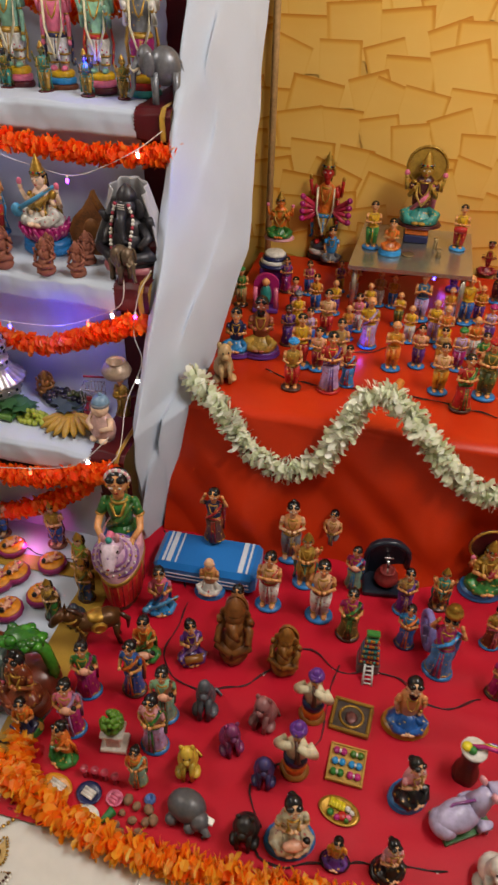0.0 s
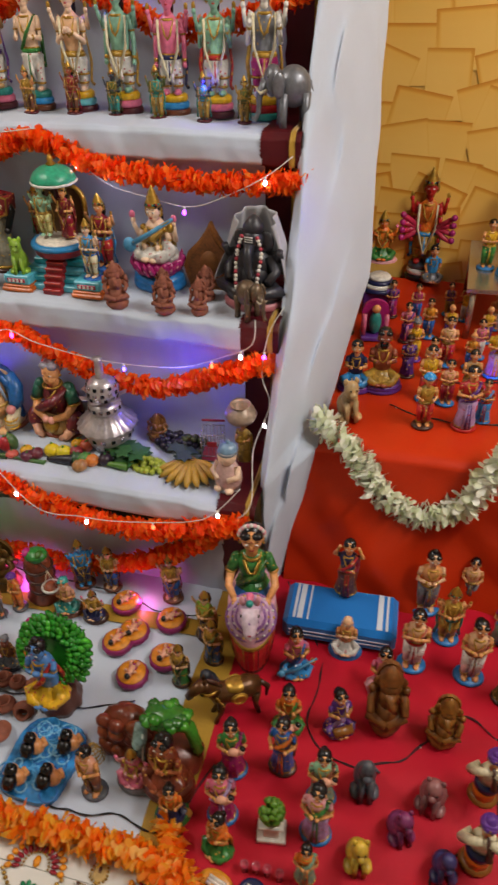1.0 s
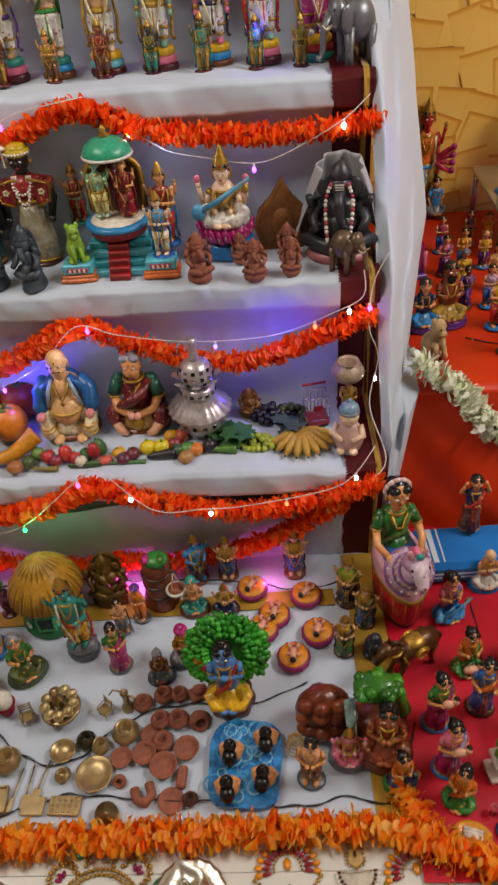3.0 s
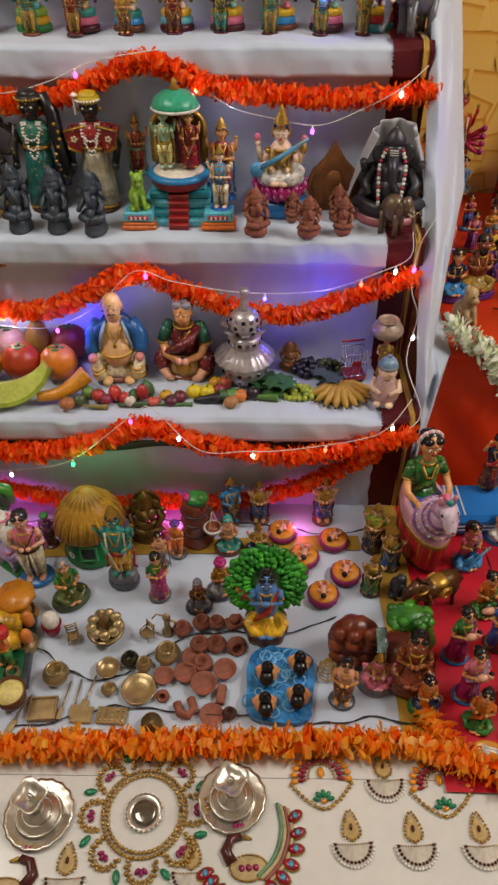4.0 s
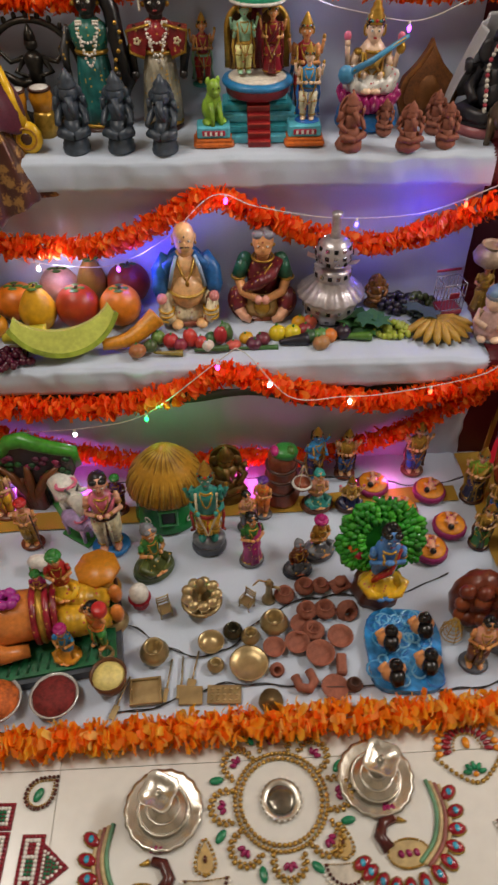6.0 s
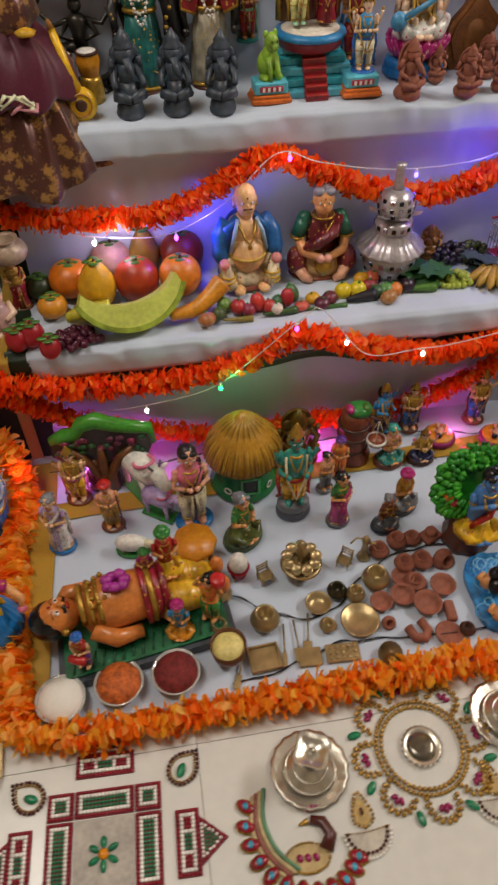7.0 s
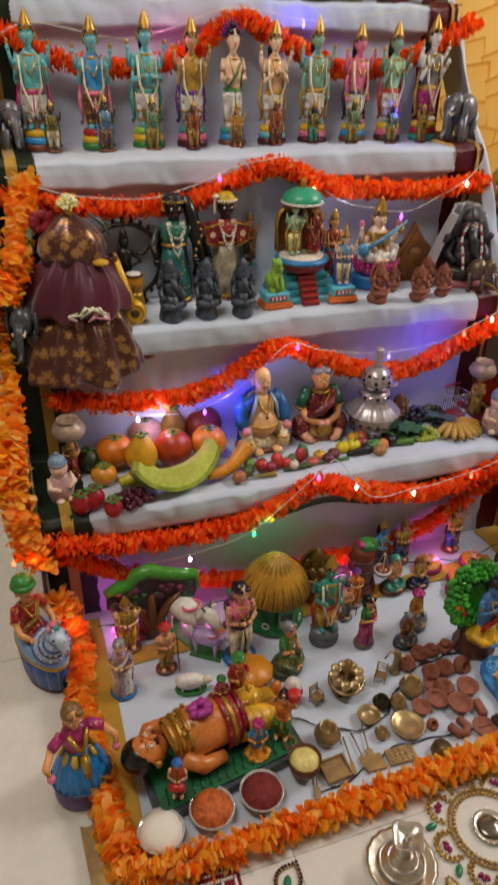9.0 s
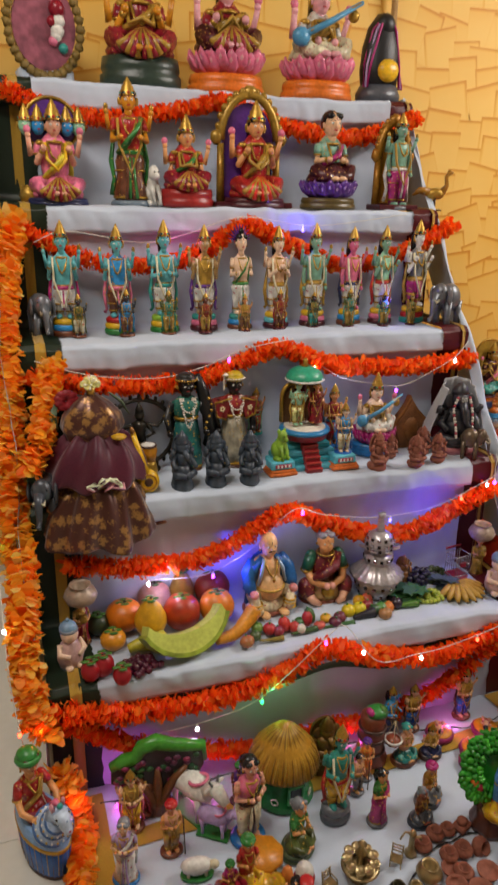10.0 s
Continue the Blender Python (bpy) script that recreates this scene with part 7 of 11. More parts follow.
# ---- the white floor cloth ----
W = "dolls on the white floor cloth"
rider(-0.672, 0.868, 0.000, 0.272, 30, "skin", "red", "umber", "blue", "sky", "horse-costume dancer doll in red coat, green cap", "green")
def bell_dancer(x, y, z, h, turn):
    """A nodding dancer: drum base, wide pleated bell skirt, gilt bodice, arms held out."""
    s = Shape()
    sk = paint("skin")
    s.lathe([(0.21, 0), (0.225, 0.03), (0.22, 0.17), (0.2, 0.19)], paint("5a3f78", 0.35), seg=28)
    s.lathe([(0.222, 0.2), (0.226, 0.22), (0.2, 0.31), (0.155, 0.42), (0.105, 0.5), (0.09, 0.53)], paint("1f78c0", 0.3), seg=88, wave=0.03, waves=22)
    s.ring((0, 0, 0.21), 0.226, 0.014, paint("1a2a60"), seg=26)
    for k in range(9):
        a = 2 * math.pi * k / 9
        s.tube([(0.1 * math.cos(a), 0.1 * math.sin(a), 0.53), (0.13 * math.cos(a), 0.13 * math.sin(a), 0.47), (0.15 * math.cos(a), 0.15 * math.sin(a), 0.44)], [0.024, 0.034, 0.01], paint("c8a820"), 8, flat=0.6)
    s.tube([(0, -0.11, 0.54), (0, -0.17, 0.45), (0, -0.2, 0.36)], [0.03, 0.035, 0.02], gilt(), 8)
    s.lathe([(0.095, 0.5), (0.09, 0.58), (0.12, 0.68), (0.1, 0.74), (0.04, 0.79)], dress("magenta"), seg=18, sy=0.78)
    for k in (-1, 1):
        s.tube([(k * 0.1, 0, 0.72), (k * 0.2, -0.03, 0.66)], [0.045, 0.045], dress("magenta"), 9)
        s.tube([(k * 0.2, -0.03, 0.66), (k * 0.28, -0.1, 0.56), (k * 0.26, -0.14, 0.5)], [0.034, 0.03, 0.022], sk, 8)
        s.ball((k * 0.26, -0.14, 0.49), 0.035, paint("pink"), 8, 6)
    s.tube([(0.07, -0.06, 0.75), (0.03, -0.12, 0.64), (0, -0.125, 0.6), (-0.03, -0.12, 0.64), (-0.07, -0.06, 0.75)], 0.02, gilt(), 6)
    head_of(s, (0, -0.01, 0.88), 0.088, sk, paint("7a5a2c", 0.4), "bun")
    return put(s, "bell_skirt_dancer", "dancing doll in wide blue pleated skirt, purple base", "doll", x, y, z, h, turn)


bell_dancer(-0.632, 0.585, 0.0, 0.235, 15)
s = Shape()  # clay relief of a flowering tree with a green canopy
DK = paint("2c2426", 0.35, amount=0.5)
crown_ = [(-0.1, 0.1), (-0.098, 0.13), (-0.07, 0.145), (-0.045, 0.15), (-0.03, 0.175), (0.0, 0.185), (0.03, 0.172), (0.06, 0.165), (0.1, 0.158), (0.104, 0.12), (0.09, 0.09), (0.05, 0.08), (0.03, 0.06), (0.028, 0.0), (-0.028, 0.0), (-0.03, 0.06), (-0.06, 0.075)]
s.prism(crown_, 0.03, DK)
s.tube([(x_, -0.002, z_ + 0.002) for x_, z_ in crown_[1:10]], [0.012, 0.016, 0.016, 0.017, 0.018, 0.016, 0.015, 0.014, 0.01], paint("3f8a2a", 0.3), 10)
for k in (-1, 0, 1):
    s.tube([(k * 0.012, -0.016, 0.0), (k * 0.012, -0.022, 0.05), (k * 0.04, -0.02, 0.1), (k * 0.065, -0.018, 0.125)], [0.014, 0.012, 0.009, 0.005], paint("6a4020", 0.35), 8)
for k in range(38):
    a, b = random.uniform(-0.088, 0.09), random.uniform(0.088, 0.15)
    s.ball((a, -0.016, b), (0.009, 0.005, 0.007), paint(("1f4a2a", "2a5a2c", "5a2440", "8a2a50")[k % 4], 0.3), 7, 5, rough=0.1)
put(s, "toy_tree", "clay tree relief with dark flowers and green canopy", "tree", -0.425, 0.925, 0.008, 1.0, -6)
stand(-0.489, 0.887, 0.008, 0.164, -5, "fair", "gold", "yellow", base="brown", crown=True, sash="pink", group=W)
stand(-0.522, 0.770, 0.008, 0.158, -20, "fair", "lilac", "white", hair="grey", base="bluebase", skirt=True, group=W)
stand(-0.420, 0.804, 0.008, 0.139, 5, "skin", "peach", "gold", hair="red", base="brown", style="turban", held="stick", group=W)
beast(-0.350, 0.883, 0.008, 0.131, 30, "white", "pink", True, "white toy cow with pink collar on the cloth")
beast(-0.319, 0.815, 0.008, 0.082, 55, "lilac", "pink", False, "pale toy calf on a green base", "toy_calf")
s = Shape()
s.slab([(0.035 * math.cos(a * 0.5236), 0.02 * math.sin(a * 0.5236)) for a in range(12)], 0, 0.006, paint("green"))
s.ball((0, 0, 0.026), (0.034, 0.017, 0.018), paint("white", 0.5), 14, 10, rough=0.06)
s.ball((0.034, -0.004, 0.03), (0.012, 0.009, 0.01), paint("cream"), 10, 7)
for x_ in (-0.018, 0.018):
    s.tube([(x_, -0.008, 0.004), (x_, -0.008, 0.02)], 0.004, paint("cream"), 6)
put(s, "toy_sheep", "small white toy sheep on a green base", "animal", -0.383, 0.733, 0.008, 1.0, -10)
stand(-0.245, 0.885, 0.008, 0.113, 0, "brown", "purple", "brown", hair="green", base="umber", style="turban", group=W)
stand(-0.255, 0.788, 0.008, 0.221, 10, "peach", "pink", "cream", base="bluebase", sash="umber", arms="fold", style="long", group=W)
lump(-0.451, 0.921, 0.008, 0.087, 40, "brown", 0.7, "small brown clay calf near the tree", True, "toy_calf")


def hut(x, y, z, h):
    k = h / 0.195
    e = empty("toy_hut", pose(x, y, z, 0, 0, 4))
    tagged(e, "green round toy hut with thatched ochre roof", "hut")
    s = Shape()
    G = paint("1f7a3c", 0.25)
    s.lathe([(0.068, 0), (0.072, 0.008), (0.064, 0.02), (0.06, 0.06), (0.058, 0.11)], G, seg=26)
    for a in (-2.3, -0.85):
        s.ring((0, 0, 0), 0.008, 0.0015, paint("white"), m=pose(0.0655 * math.cos(a), 0.0655 * math.sin(a), 0.03, 90, 0, math.degrees(a) + 90), seg=10)
    s.done("round_wall", parent=e, scale=k)
    s = Shape()
    s.lathe([(0.0, 0.0), (0.078, -0.008), (0.08, 0.0), (0.07, 0.028), (0.052, 0.055), (0.03, 0.076), (0.012, 0.09), (0.004, 0.099)], paint("ac7e24", 0.3), (0, 0, 0.098), seg=60, wave=0.01, waves=30)
    for q in range(60):
        a = 2 * math.pi * q / 60 + random.uniform(-0.03, 0.03)
        s.tube([(0.081 * math.cos(a), 0.081 * math.sin(a), 0.094), (0.0705 * math.cos(a + 0.03), 0.0705 * math.sin(a + 0.03), 0.127), (0.031 * math.cos(a + 0.08), 0.031 * math.sin(a + 0.08), 0.175), (0.005, 0, 0.197)], [0.0022, 0.002, 0.0014, 0.0008], paint(("b4892e", "8a6420", "c09a3c")[q % 3], 0.35), 4)
    s.done("thatched_roof", parent=e, label="ochre thatch roof", scale=k)
    s = Shape()
    s.box((0, -0.06, 0.052), (0.028, 0.014, 0.036), paint("black"), 0.002)
    s.done("doorway", parent=e, scale=k)
    s = Shape()
    for dx, dz, wx, wz in ((-0.017, 0.052, 0.005, 0.044), (0.017, 0.052, 0.005, 0.044), (0, 0.073, 0.04, 0.005), (0, 0.031, 0.04, 0.005)):
        s.box((dx, -0.066, dz), (wx, 0.007, wz), paint("4aa868", 0.3), 0.001)
    s.done("door_frame", parent=e, scale=k)
    return e


hut(-0.138, 0.880, 0.008, 0.198)
s = Shape()  # wooden stool like a mushroom
s.lathe([(0.03, 0), (0.034, 0.008), (0.022, 0.02), (0.017, 0.04), (0.02, 0.055), (0.03, 0.062)], paint("ochre"), seg=18)
s.lathe([(0.03, 0), (0.04, 0.008), (0.038, 0.016)], paint("c07a18", 0.35), (0, 0, 0.06), seg=8)
s.ring((0, 0, 0.02), 0.025, 0.004, paint("umber"), seg=16)
put(s, "wooden_stand", "small lacquered wooden stand with octagonal top", "stand", -0.262, 0.677, 0.008, 1.1, 0)
sit(-0.164, 0.726, 0.008, 0.137, 35, "skin", "green", "olive", hair="grey", base="4a5a3a", arms="hold", group=W)
s = Shape()
s.lathe([(0.012, 0), (0.016, 0.008), (0.013, 0.016), (0.022, 0.03)], paint("crimson"), seg=16)
s.ball((0, 0, 0.042), (0.019, 0.019, 0.024), paint("white", 0.25), 14, 10)
tagged(s.done("egg_in_cup", pose(-0.185, 0.641, 0.008)), "white egg standing in a dark red cup", "egg cup")
stand(-0.051, 0.777, 0.008, 0.261, 0, "teal", "teal", "yellow", bands=("steel", "grey"), crown=True, sash="red", arms="hold", group=W)
stand(0.035, 0.739, 0.008, 0.146, 20, "skin", "green", "magenta", base="5a5a60", skirt=True, sash="magenta", style="long", group=W)
stand(0.028, 0.826, 0.008, 0.112, 25, "skin", "peach", "grey", base="5a5a60", held="stick", group=W)
stand(0.065, 0.859, 0.008, 0.118, -20, "skin", "orange", "orange", hair="purple", base="5a5a60", style="turban", group=W)
carved(-0.012, 0.921, 0.008, 0.150, 0, paint("6a4e1c", 0.4, 0.4), "bronze-brown idol standing by the riser")
s = Shape()  # clay tower with parrots and a hanging scale
BR = paint("7a3a20", 0.4)
s.lathe([(0.04, 0), (0.042, 0.01), (0.03, 0.03), (0.032, 0.06), (0.028, 0.09), (0.03, 0.12), (0.026, 0.135)], BR, seg=18, wave=0.04, waves=5)
for q in (0.035, 0.07, 0.1):
    s.ring((0, 0, q), 0.031, 0.004, paint("umber"), seg=18)
s.ball((0.005, -0.005, 0.142), (0.026, 0.024, 0.014), paint("green"), 12, 8, rough=0.1)
s.ball((-0.016, -0.01, 0.15), (0.009, 0.014, 0.009), paint("magenta"), 8, 6)
s.ball((0.016, -0.01, 0.15), (0.009, 0.014, 0.009), paint("leaf"), 8, 6)
s.tube([(0.02, -0.02, 0.135), (0.045, -0.03, 0.128)], 0.003, paint("umber"), 6)
for a in (0, 2.1, 4.2):
    s.tube([(0.042, -0.03, 0.128), (0.042 + 0.018 * math.cos(a), -0.03 + 0.018 * math.sin(a), 0.072)], 0.0008, paint("cream"), 4)
s.ball((0.042, -0.03, 0.068), (0.02, 0.02, 0.014), paint("clay"), 12, 8)
s.ring((0.042, -0.03, 0.072), 0.02, 0.003, paint("white"), seg=14)
put(s, "clay_tree_tower", "brown clay tree trunk with parrots and hanging basket", "figurine", 0.107, 0.910, 0.008, 1.02, 0)
stand(0.188, 0.963, 0.008, 0.158, 30, "sky", "sky", "navy", crown=True, base="brown", arms="hold", group=W)
stand(0.259, 0.969, 0.008, 0.144, 0, "fair", "gold", "blue", crown=True, base="brown", sash="maroon", arms="fold", group=W)
stand(0.416, 0.971, 0.008, 0.155, 0, "fair", "gold", "blue", crown=True, base="brown", sash="maroon", arms="fold", group=W)
sit(0.185, 0.878, 0.008, 0.111, 10, "skin", "peach", "teal", hair="teal", base="brown", arms="fold", group=W)
sit(0.256, 0.873, 0.008, 0.098, 0, "fair", "gold", "navy", base="umber", arms="fold", crown=True, group=W)
sit(0.173, 0.752, 0.008, 0.113, 25, "skin", "ochre", "grey", hair="magenta", base="5a5a60", style="turban", arms="fold", group=W)
sit(0.126, 0.708, 0.008, 0.095, 10, "clay", "brown", "steel", hair="grey", base="slate", arms="side", style="bun", group=W)
s = Shape()  # blue flute player on a stump before a ring of green leaves
LF, LF2 = paint("27861f", 0.22, 0.0, 60.0, 14.0, 0.5), paint("3fa028", 0.22, 0.0, 60.0, 14.0, 0.5)
BX, BY, BZ = 0.274, 0.652, 0.008
bower = empty("leafy_bower", pose(BX, BY, BZ))
tagged(bower, "green leafy clay bower on a brown stump", "figurine")
s.lathe([(0.046, 0), (0.047, 0.015), (0.04, 0.035), (0.042, 0.055), (0.036, 0.062)], paint("5a3020", 0.4), seg=40, wave=0.05, waves=8)
s.done("stump", parent=bower, label="ridged brown stump")
s = Shape()
tip = pose(0, 0.03, 0.135, -24, 0, 0) @ Matrix.Scale(0.97, 4)
s.ball((0, 0.006, 0), (0.074, 0.012, 0.072), LF, 26, 14, m=tip)
leaf_rng = random.Random(41)
for ring_, (rr, n_, wd_) in enumerate(((0.082, 44, 0.0085), (0.07, 38, 0.008), (0.058, 32, 0.0075), (0.046, 24, 0.007))):
    for k in range(n_):
        a = 2 * math.pi * (k + 0.5 * ring_ + leaf_rng.uniform(-0.3, 0.3)) / n_
        if math.sin(a) < -0.75 and ring_ == 0:
            continue
        r_, bend = rr * leaf_rng.uniform(0.95, 1.04), leaf_rng.uniform(-0.12, 0.16)
        lift = -0.009 - 0.0035 * ring_ - leaf_rng.uniform(0.0, 0.004)
        s.tube([(0.76 * r_ * math.cos(a), lift + 0.004, 0.76 * r_ * math.sin(a)), (r_ * math.cos(a), lift, r_ * math.sin(a)), (1.06 * r_ * math.cos(a + bend), lift + 0.005, 1.06 * r_ * math.sin(a + bend))], [wd_ * 0.6, wd_ * 0.85, wd_ * 0.55], LF if leaf_rng.random() < 0.62 else LF2, 6, m=tip)
s.done("leaf_ring", parent=bower, label="ring of glossy green leaves")
s = Shape()
s.ball((-0.055, -0.014, -0.012), (0.012, 0.008, 0.014), paint("orange"), 9, 7, m=tip)
s.ball((-0.045, -0.016, -0.03), (0.009, 0.008, 0.01), paint("crimson"), 9, 7, m=tip)
s.done("parrot", parent=bower, label="small orange bird among the leaves")
sit(BX, BY - 0.024, BZ + 0.06, 0.168, 0, "4a7fc0", "4a7fc0", "yellow", base=None, tall=0.0, sash="red", arms="pray", style="top", label="blue flute-playing doll in yellow cloth on stump")

BABY = "babies on round cushions"


def baby_disc(x, y, z, turn):
    s = Shape()
    s.lathe([(0.03, 0), (0.0355, 0.006), (0.036, 0.014), (0.033, 0.02)], paint("8a1a5a", 0.5), seg=24, wave=0.02, waves=12)
    s.lathe([(0.031, 0), (0.03, 0.003), (0.015, 0.0045)], paint("d88a18", 0.5), (0, 0, 0.0195), seg=24)
    sk = paint("peach")
    s.ball((0, 0, 0.028), (0.008, 0.014, 0.007), sk, 10, 7)
    s.ball((0, 0.016, 0.03), 0.0075, sk, 10, 7)
    s.ball((0, 0.019, 0.032), 0.0068, paint("hair"), 10, 7)
    for k in (-1, 1):
        s.tube([(k * 0.005, -0.01, 0.028), (k * 0.01, -0.017, 0.033), (k * 0.006, -0.022, 0.028)], 0.0038, sk, 6)
        s.tube([(k * 0.007, 0.006, 0.03), (k * 0.014, 0.004, 0.033)], 0.003, sk, 6)
    s.ring((0, -0.008, 0.028), 0.008, 0.002, paint("magenta"), seg=10, m=None)
    return put(s, "cushion_baby_doll", "baby doll lying on a round orange cushion", "doll", x, y, z, 1.0, turn, BABY)


baby_disc(0.315, 0.921, 0.008, 150)
baby_disc(0.438, 0.897, 0.008, 140)
baby_disc(0.365, 0.845, 0.008, 170)
baby_disc(0.458, 0.797, 0.008, 165)
baby_disc(0.403, 0.738, 0.008, 175)
baby_disc(0.339, 0.810, 0.008, 160)
stand(0.530, 0.883, 0.008, 0.159, -20, "fair", "lime", "navy", crown=True, base="umber", skirt=True, sash="gold", group=W)
stand(0.562, 0.825, 0.008, 0.141, -15, "fair", "gold", "blue", crown=True, base="umber", skirt=True, sash="olive", group=W)
stand(0.510, 0.755, 0.008, 0.132, -10, "fair", "gold", "green", crown=True, base="umber", skirt=True, sash="umber", group=W)
lump(0.572, 0.750, 0.008, 0.075, 0, "slate", 0.9, "dark clay crow on the hill's edge", False, "toy_bird")


def hill(x, y, z):
    """Brown clay rocks with a pale waterfall, a hermit's seat and a green tree arching over."""
    e = empty("clay_hill", pose(x, y, z))
    tagged(e, "brown clay hill with waterfall and green tree", "figurine")
    RK, RK2 = paint("6a2c16", 0.3, 0.0, 50.0, 12.0, 0.5), paint("8a4420", 0.3, 0.0, 50.0, 12.0, 0.5)
    s = Shape()
    s.ball((-0.045, 0.01, 0.045), (0.055, 0.04, 0.075), RK, 18, 12, rough=0.04)
    s.ball((0.05, -0.01, 0.03), (0.065, 0.05, 0.045), RK, 18, 12, rough=0.04)
    for k in range(16):
        a = random.uniform(-2.6, -0.4)
        q = random.uniform(0.15, 0.95)
        s.ball((-0.045 + 0.05 * math.cos(a), 0.01 + 0.042 * math.sin(a) * (1.05 - 0.4 * q), 0.01 + 0.1 * q), (0.017, 0.013, 0.016), RK2 if k % 2 else RK, 10, 8, rough=0.05)
    s.done("rocks", parent=e, label="rounded glossy brown rocks")
    s = Shape()
    s.tube([(0.0, -0.012, 0.125), (0.003, -0.038, 0.1), (0.004, -0.046, 0.05), (0.0, -0.055, 0.012)], [0.012, 0.015, 0.016, 0.02], paint("8aa8a4", 0.2, amount=0.5), 10, flat=0.5)
    for k in (-1, 0, 1):
        s.tube([(0.001 + 0.007 * k, -0.03, 0.115), (0.003 + 0.008 * k, -0.056, 0.05), (0.0 + 0.009 * k, -0.066, 0.012)], 0.0022, paint("d0dcd8", 0.2), 5)
    s.done("waterfall", parent=e, label="pale blue-white waterfall")
    s = Shape()
    s.tube([(0.095, 0.0, 0.015), (0.105, -0.005, 0.07), (0.09, 0.0, 0.125), (0.06, 0.0, 0.145)], [0.016, 0.013, 0.013, 0.016], paint("3a7a20", 0.25), 10)
    s.ball((0.05, -0.005, 0.15), (0.046, 0.03, 0.022), paint("2a6a1a", 0.25), 16, 10, rough=0.05)
    for k in range(26):
        a, q = random.uniform(0, 6.28), random.uniform(0.5, 1.0)
        s.ball((0.05 + 0.045 * q * math.cos(a), -0.008 + 0.03 * q * math.sin(a), 0.152 + 0.016 * (1.2 - q) + random.uniform(-0.006, 0.006)), (0.012, 0.011, 0.008), paint(random.choice(("2f7a1c", "3f8a22", "246018")), 0.25), 8, 6, rough=0.1)
    s.done("tree", parent=e, label="green arching clay tree")


hill(0.500, 0.588, 0.008)
sit(0.562, 0.528, 0.020, 0.165, -10, "a86038", "8a3a1c", "7a3418", hair="hair", base="6a2c16", tall=0.2, style="top", arms="fold", label="seated hermit doll in russet robe on the hill")
stand(0.425, 0.490, 0.008, 0.150, -10, "skin", "peach", "brown", base="steel", style="top", group=W)
sit(0.495, 0.526, 0.008, 0.116, 0, "rose", "pink", "pink", base="grey", crown=True, tall=0.2, group=W)
sit(0.585, 0.480, 0.008, 0.104, 20, "skin", "orange", "navy", base="green", style="bun", tall=0.18, group=W)
s = Shape()
for k in range(5):
    s.ring((0, 0, 0), 0.02 - 0.003 * k, 0.0012, paint("gold"), m=pose(0, 0, 0.008 + 0.009 * k, 10 * k, 0, 0), seg=16, sub=5)
for k in range(8):
    a = k * math.pi / 4
    s.tube([(0.02 * math.cos(a), 0.02 * math.sin(a), 0.004), (0.019 * math.cos(a), 0.019 * math.sin(a), 0.025), (0.004 * math.cos(a), 0.004 * math.sin(a), 0.046)], 0.001, paint("gold"), 5)
tagged(s.done("wire_basket", pose(0.399, 0.548, 0.008)), "tiny domed wire basket on the cloth", "basket")


def pond(x, y, z):
    e = empty("toy_pond", pose(x, y, z, 0, 0, -4))
    tagged(e, "blue painted toy pond with four bathing figures", "toy")
    s = Shape()
    out = []
    for k in range(40):
        a = 2 * math.pi * k / 40
        w = (abs(math.cos(a)) ** 4 + abs(math.sin(a)) ** 4) ** -0.25
        out.append((0.068 * w * math.cos(a) * (1 + 0.03 * math.sin(5 * a)), 0.082 * w * math.sin(a)))
    WT = paint("2a7ab8", 0.2, 0.0, 60.0, 30.0, 0.6)
    s.slab(out, 0.0, 0.014, WT)
    for k in range(40):
        x_, y_ = random.uniform(-0.055, 0.055), random.uniform(-0.068, 0.068)
        s.ring((x_, y_, 0.0135), random.uniform(0.008, 0.018), 0.0022, paint(random.choice(("4a9ad0", "2a6ab0", "7ab8dc")), 0.2), seg=12, sub=5)
    s.done("water", parent=e)
    return e


POND = pond(0.303, 0.518, 0.008)
BATH = "bathing dolls in the pond"


def bather(x, y, z, turn):
    s = Shape()
    sk = paint("skin")
    s.lathe([(0.02, 0), (0.022, 0.008), (0.019, 0.018), (0.01, 0.026)], sk, sy=0.75, seg=14)
    s.ball((0, 0, 0.036), 0.0125, sk, 12, 9)
    s.ball((0, 0.003, 0.04), 0.0128, paint("hair", 0.25), 12, 9)
    s.ball((0, 0.003, 0.054), 0.0062, paint("hair", 0.25), 10, 7)
    s.tube([(0, 0.012, 0.036), (0, 0.02, 0.022), (0, 0.018, 0.008)], [0.012, 0.015, 0.01], paint("hair", 0.25), 8)
    for k in (-1, 1):
        s.tube([(k * 0.018, 0, 0.016), (k * 0.021, -0.01, 0.009), (k * 0.008, -0.019, 0.009)], 0.005, sk, 8)
    return put(s, "bathing_doll", "black-haired bathing doll shown to the waist", "doll", x, y, z, 1.0, turn, BATH)


bather(0.277, 0.534, 0.020, 175)
bather(0.343, 0.557, 0.020, 180)
bather(0.272, 0.468, 0.020, 185)
bather(0.338, 0.485, 0.020, 170)

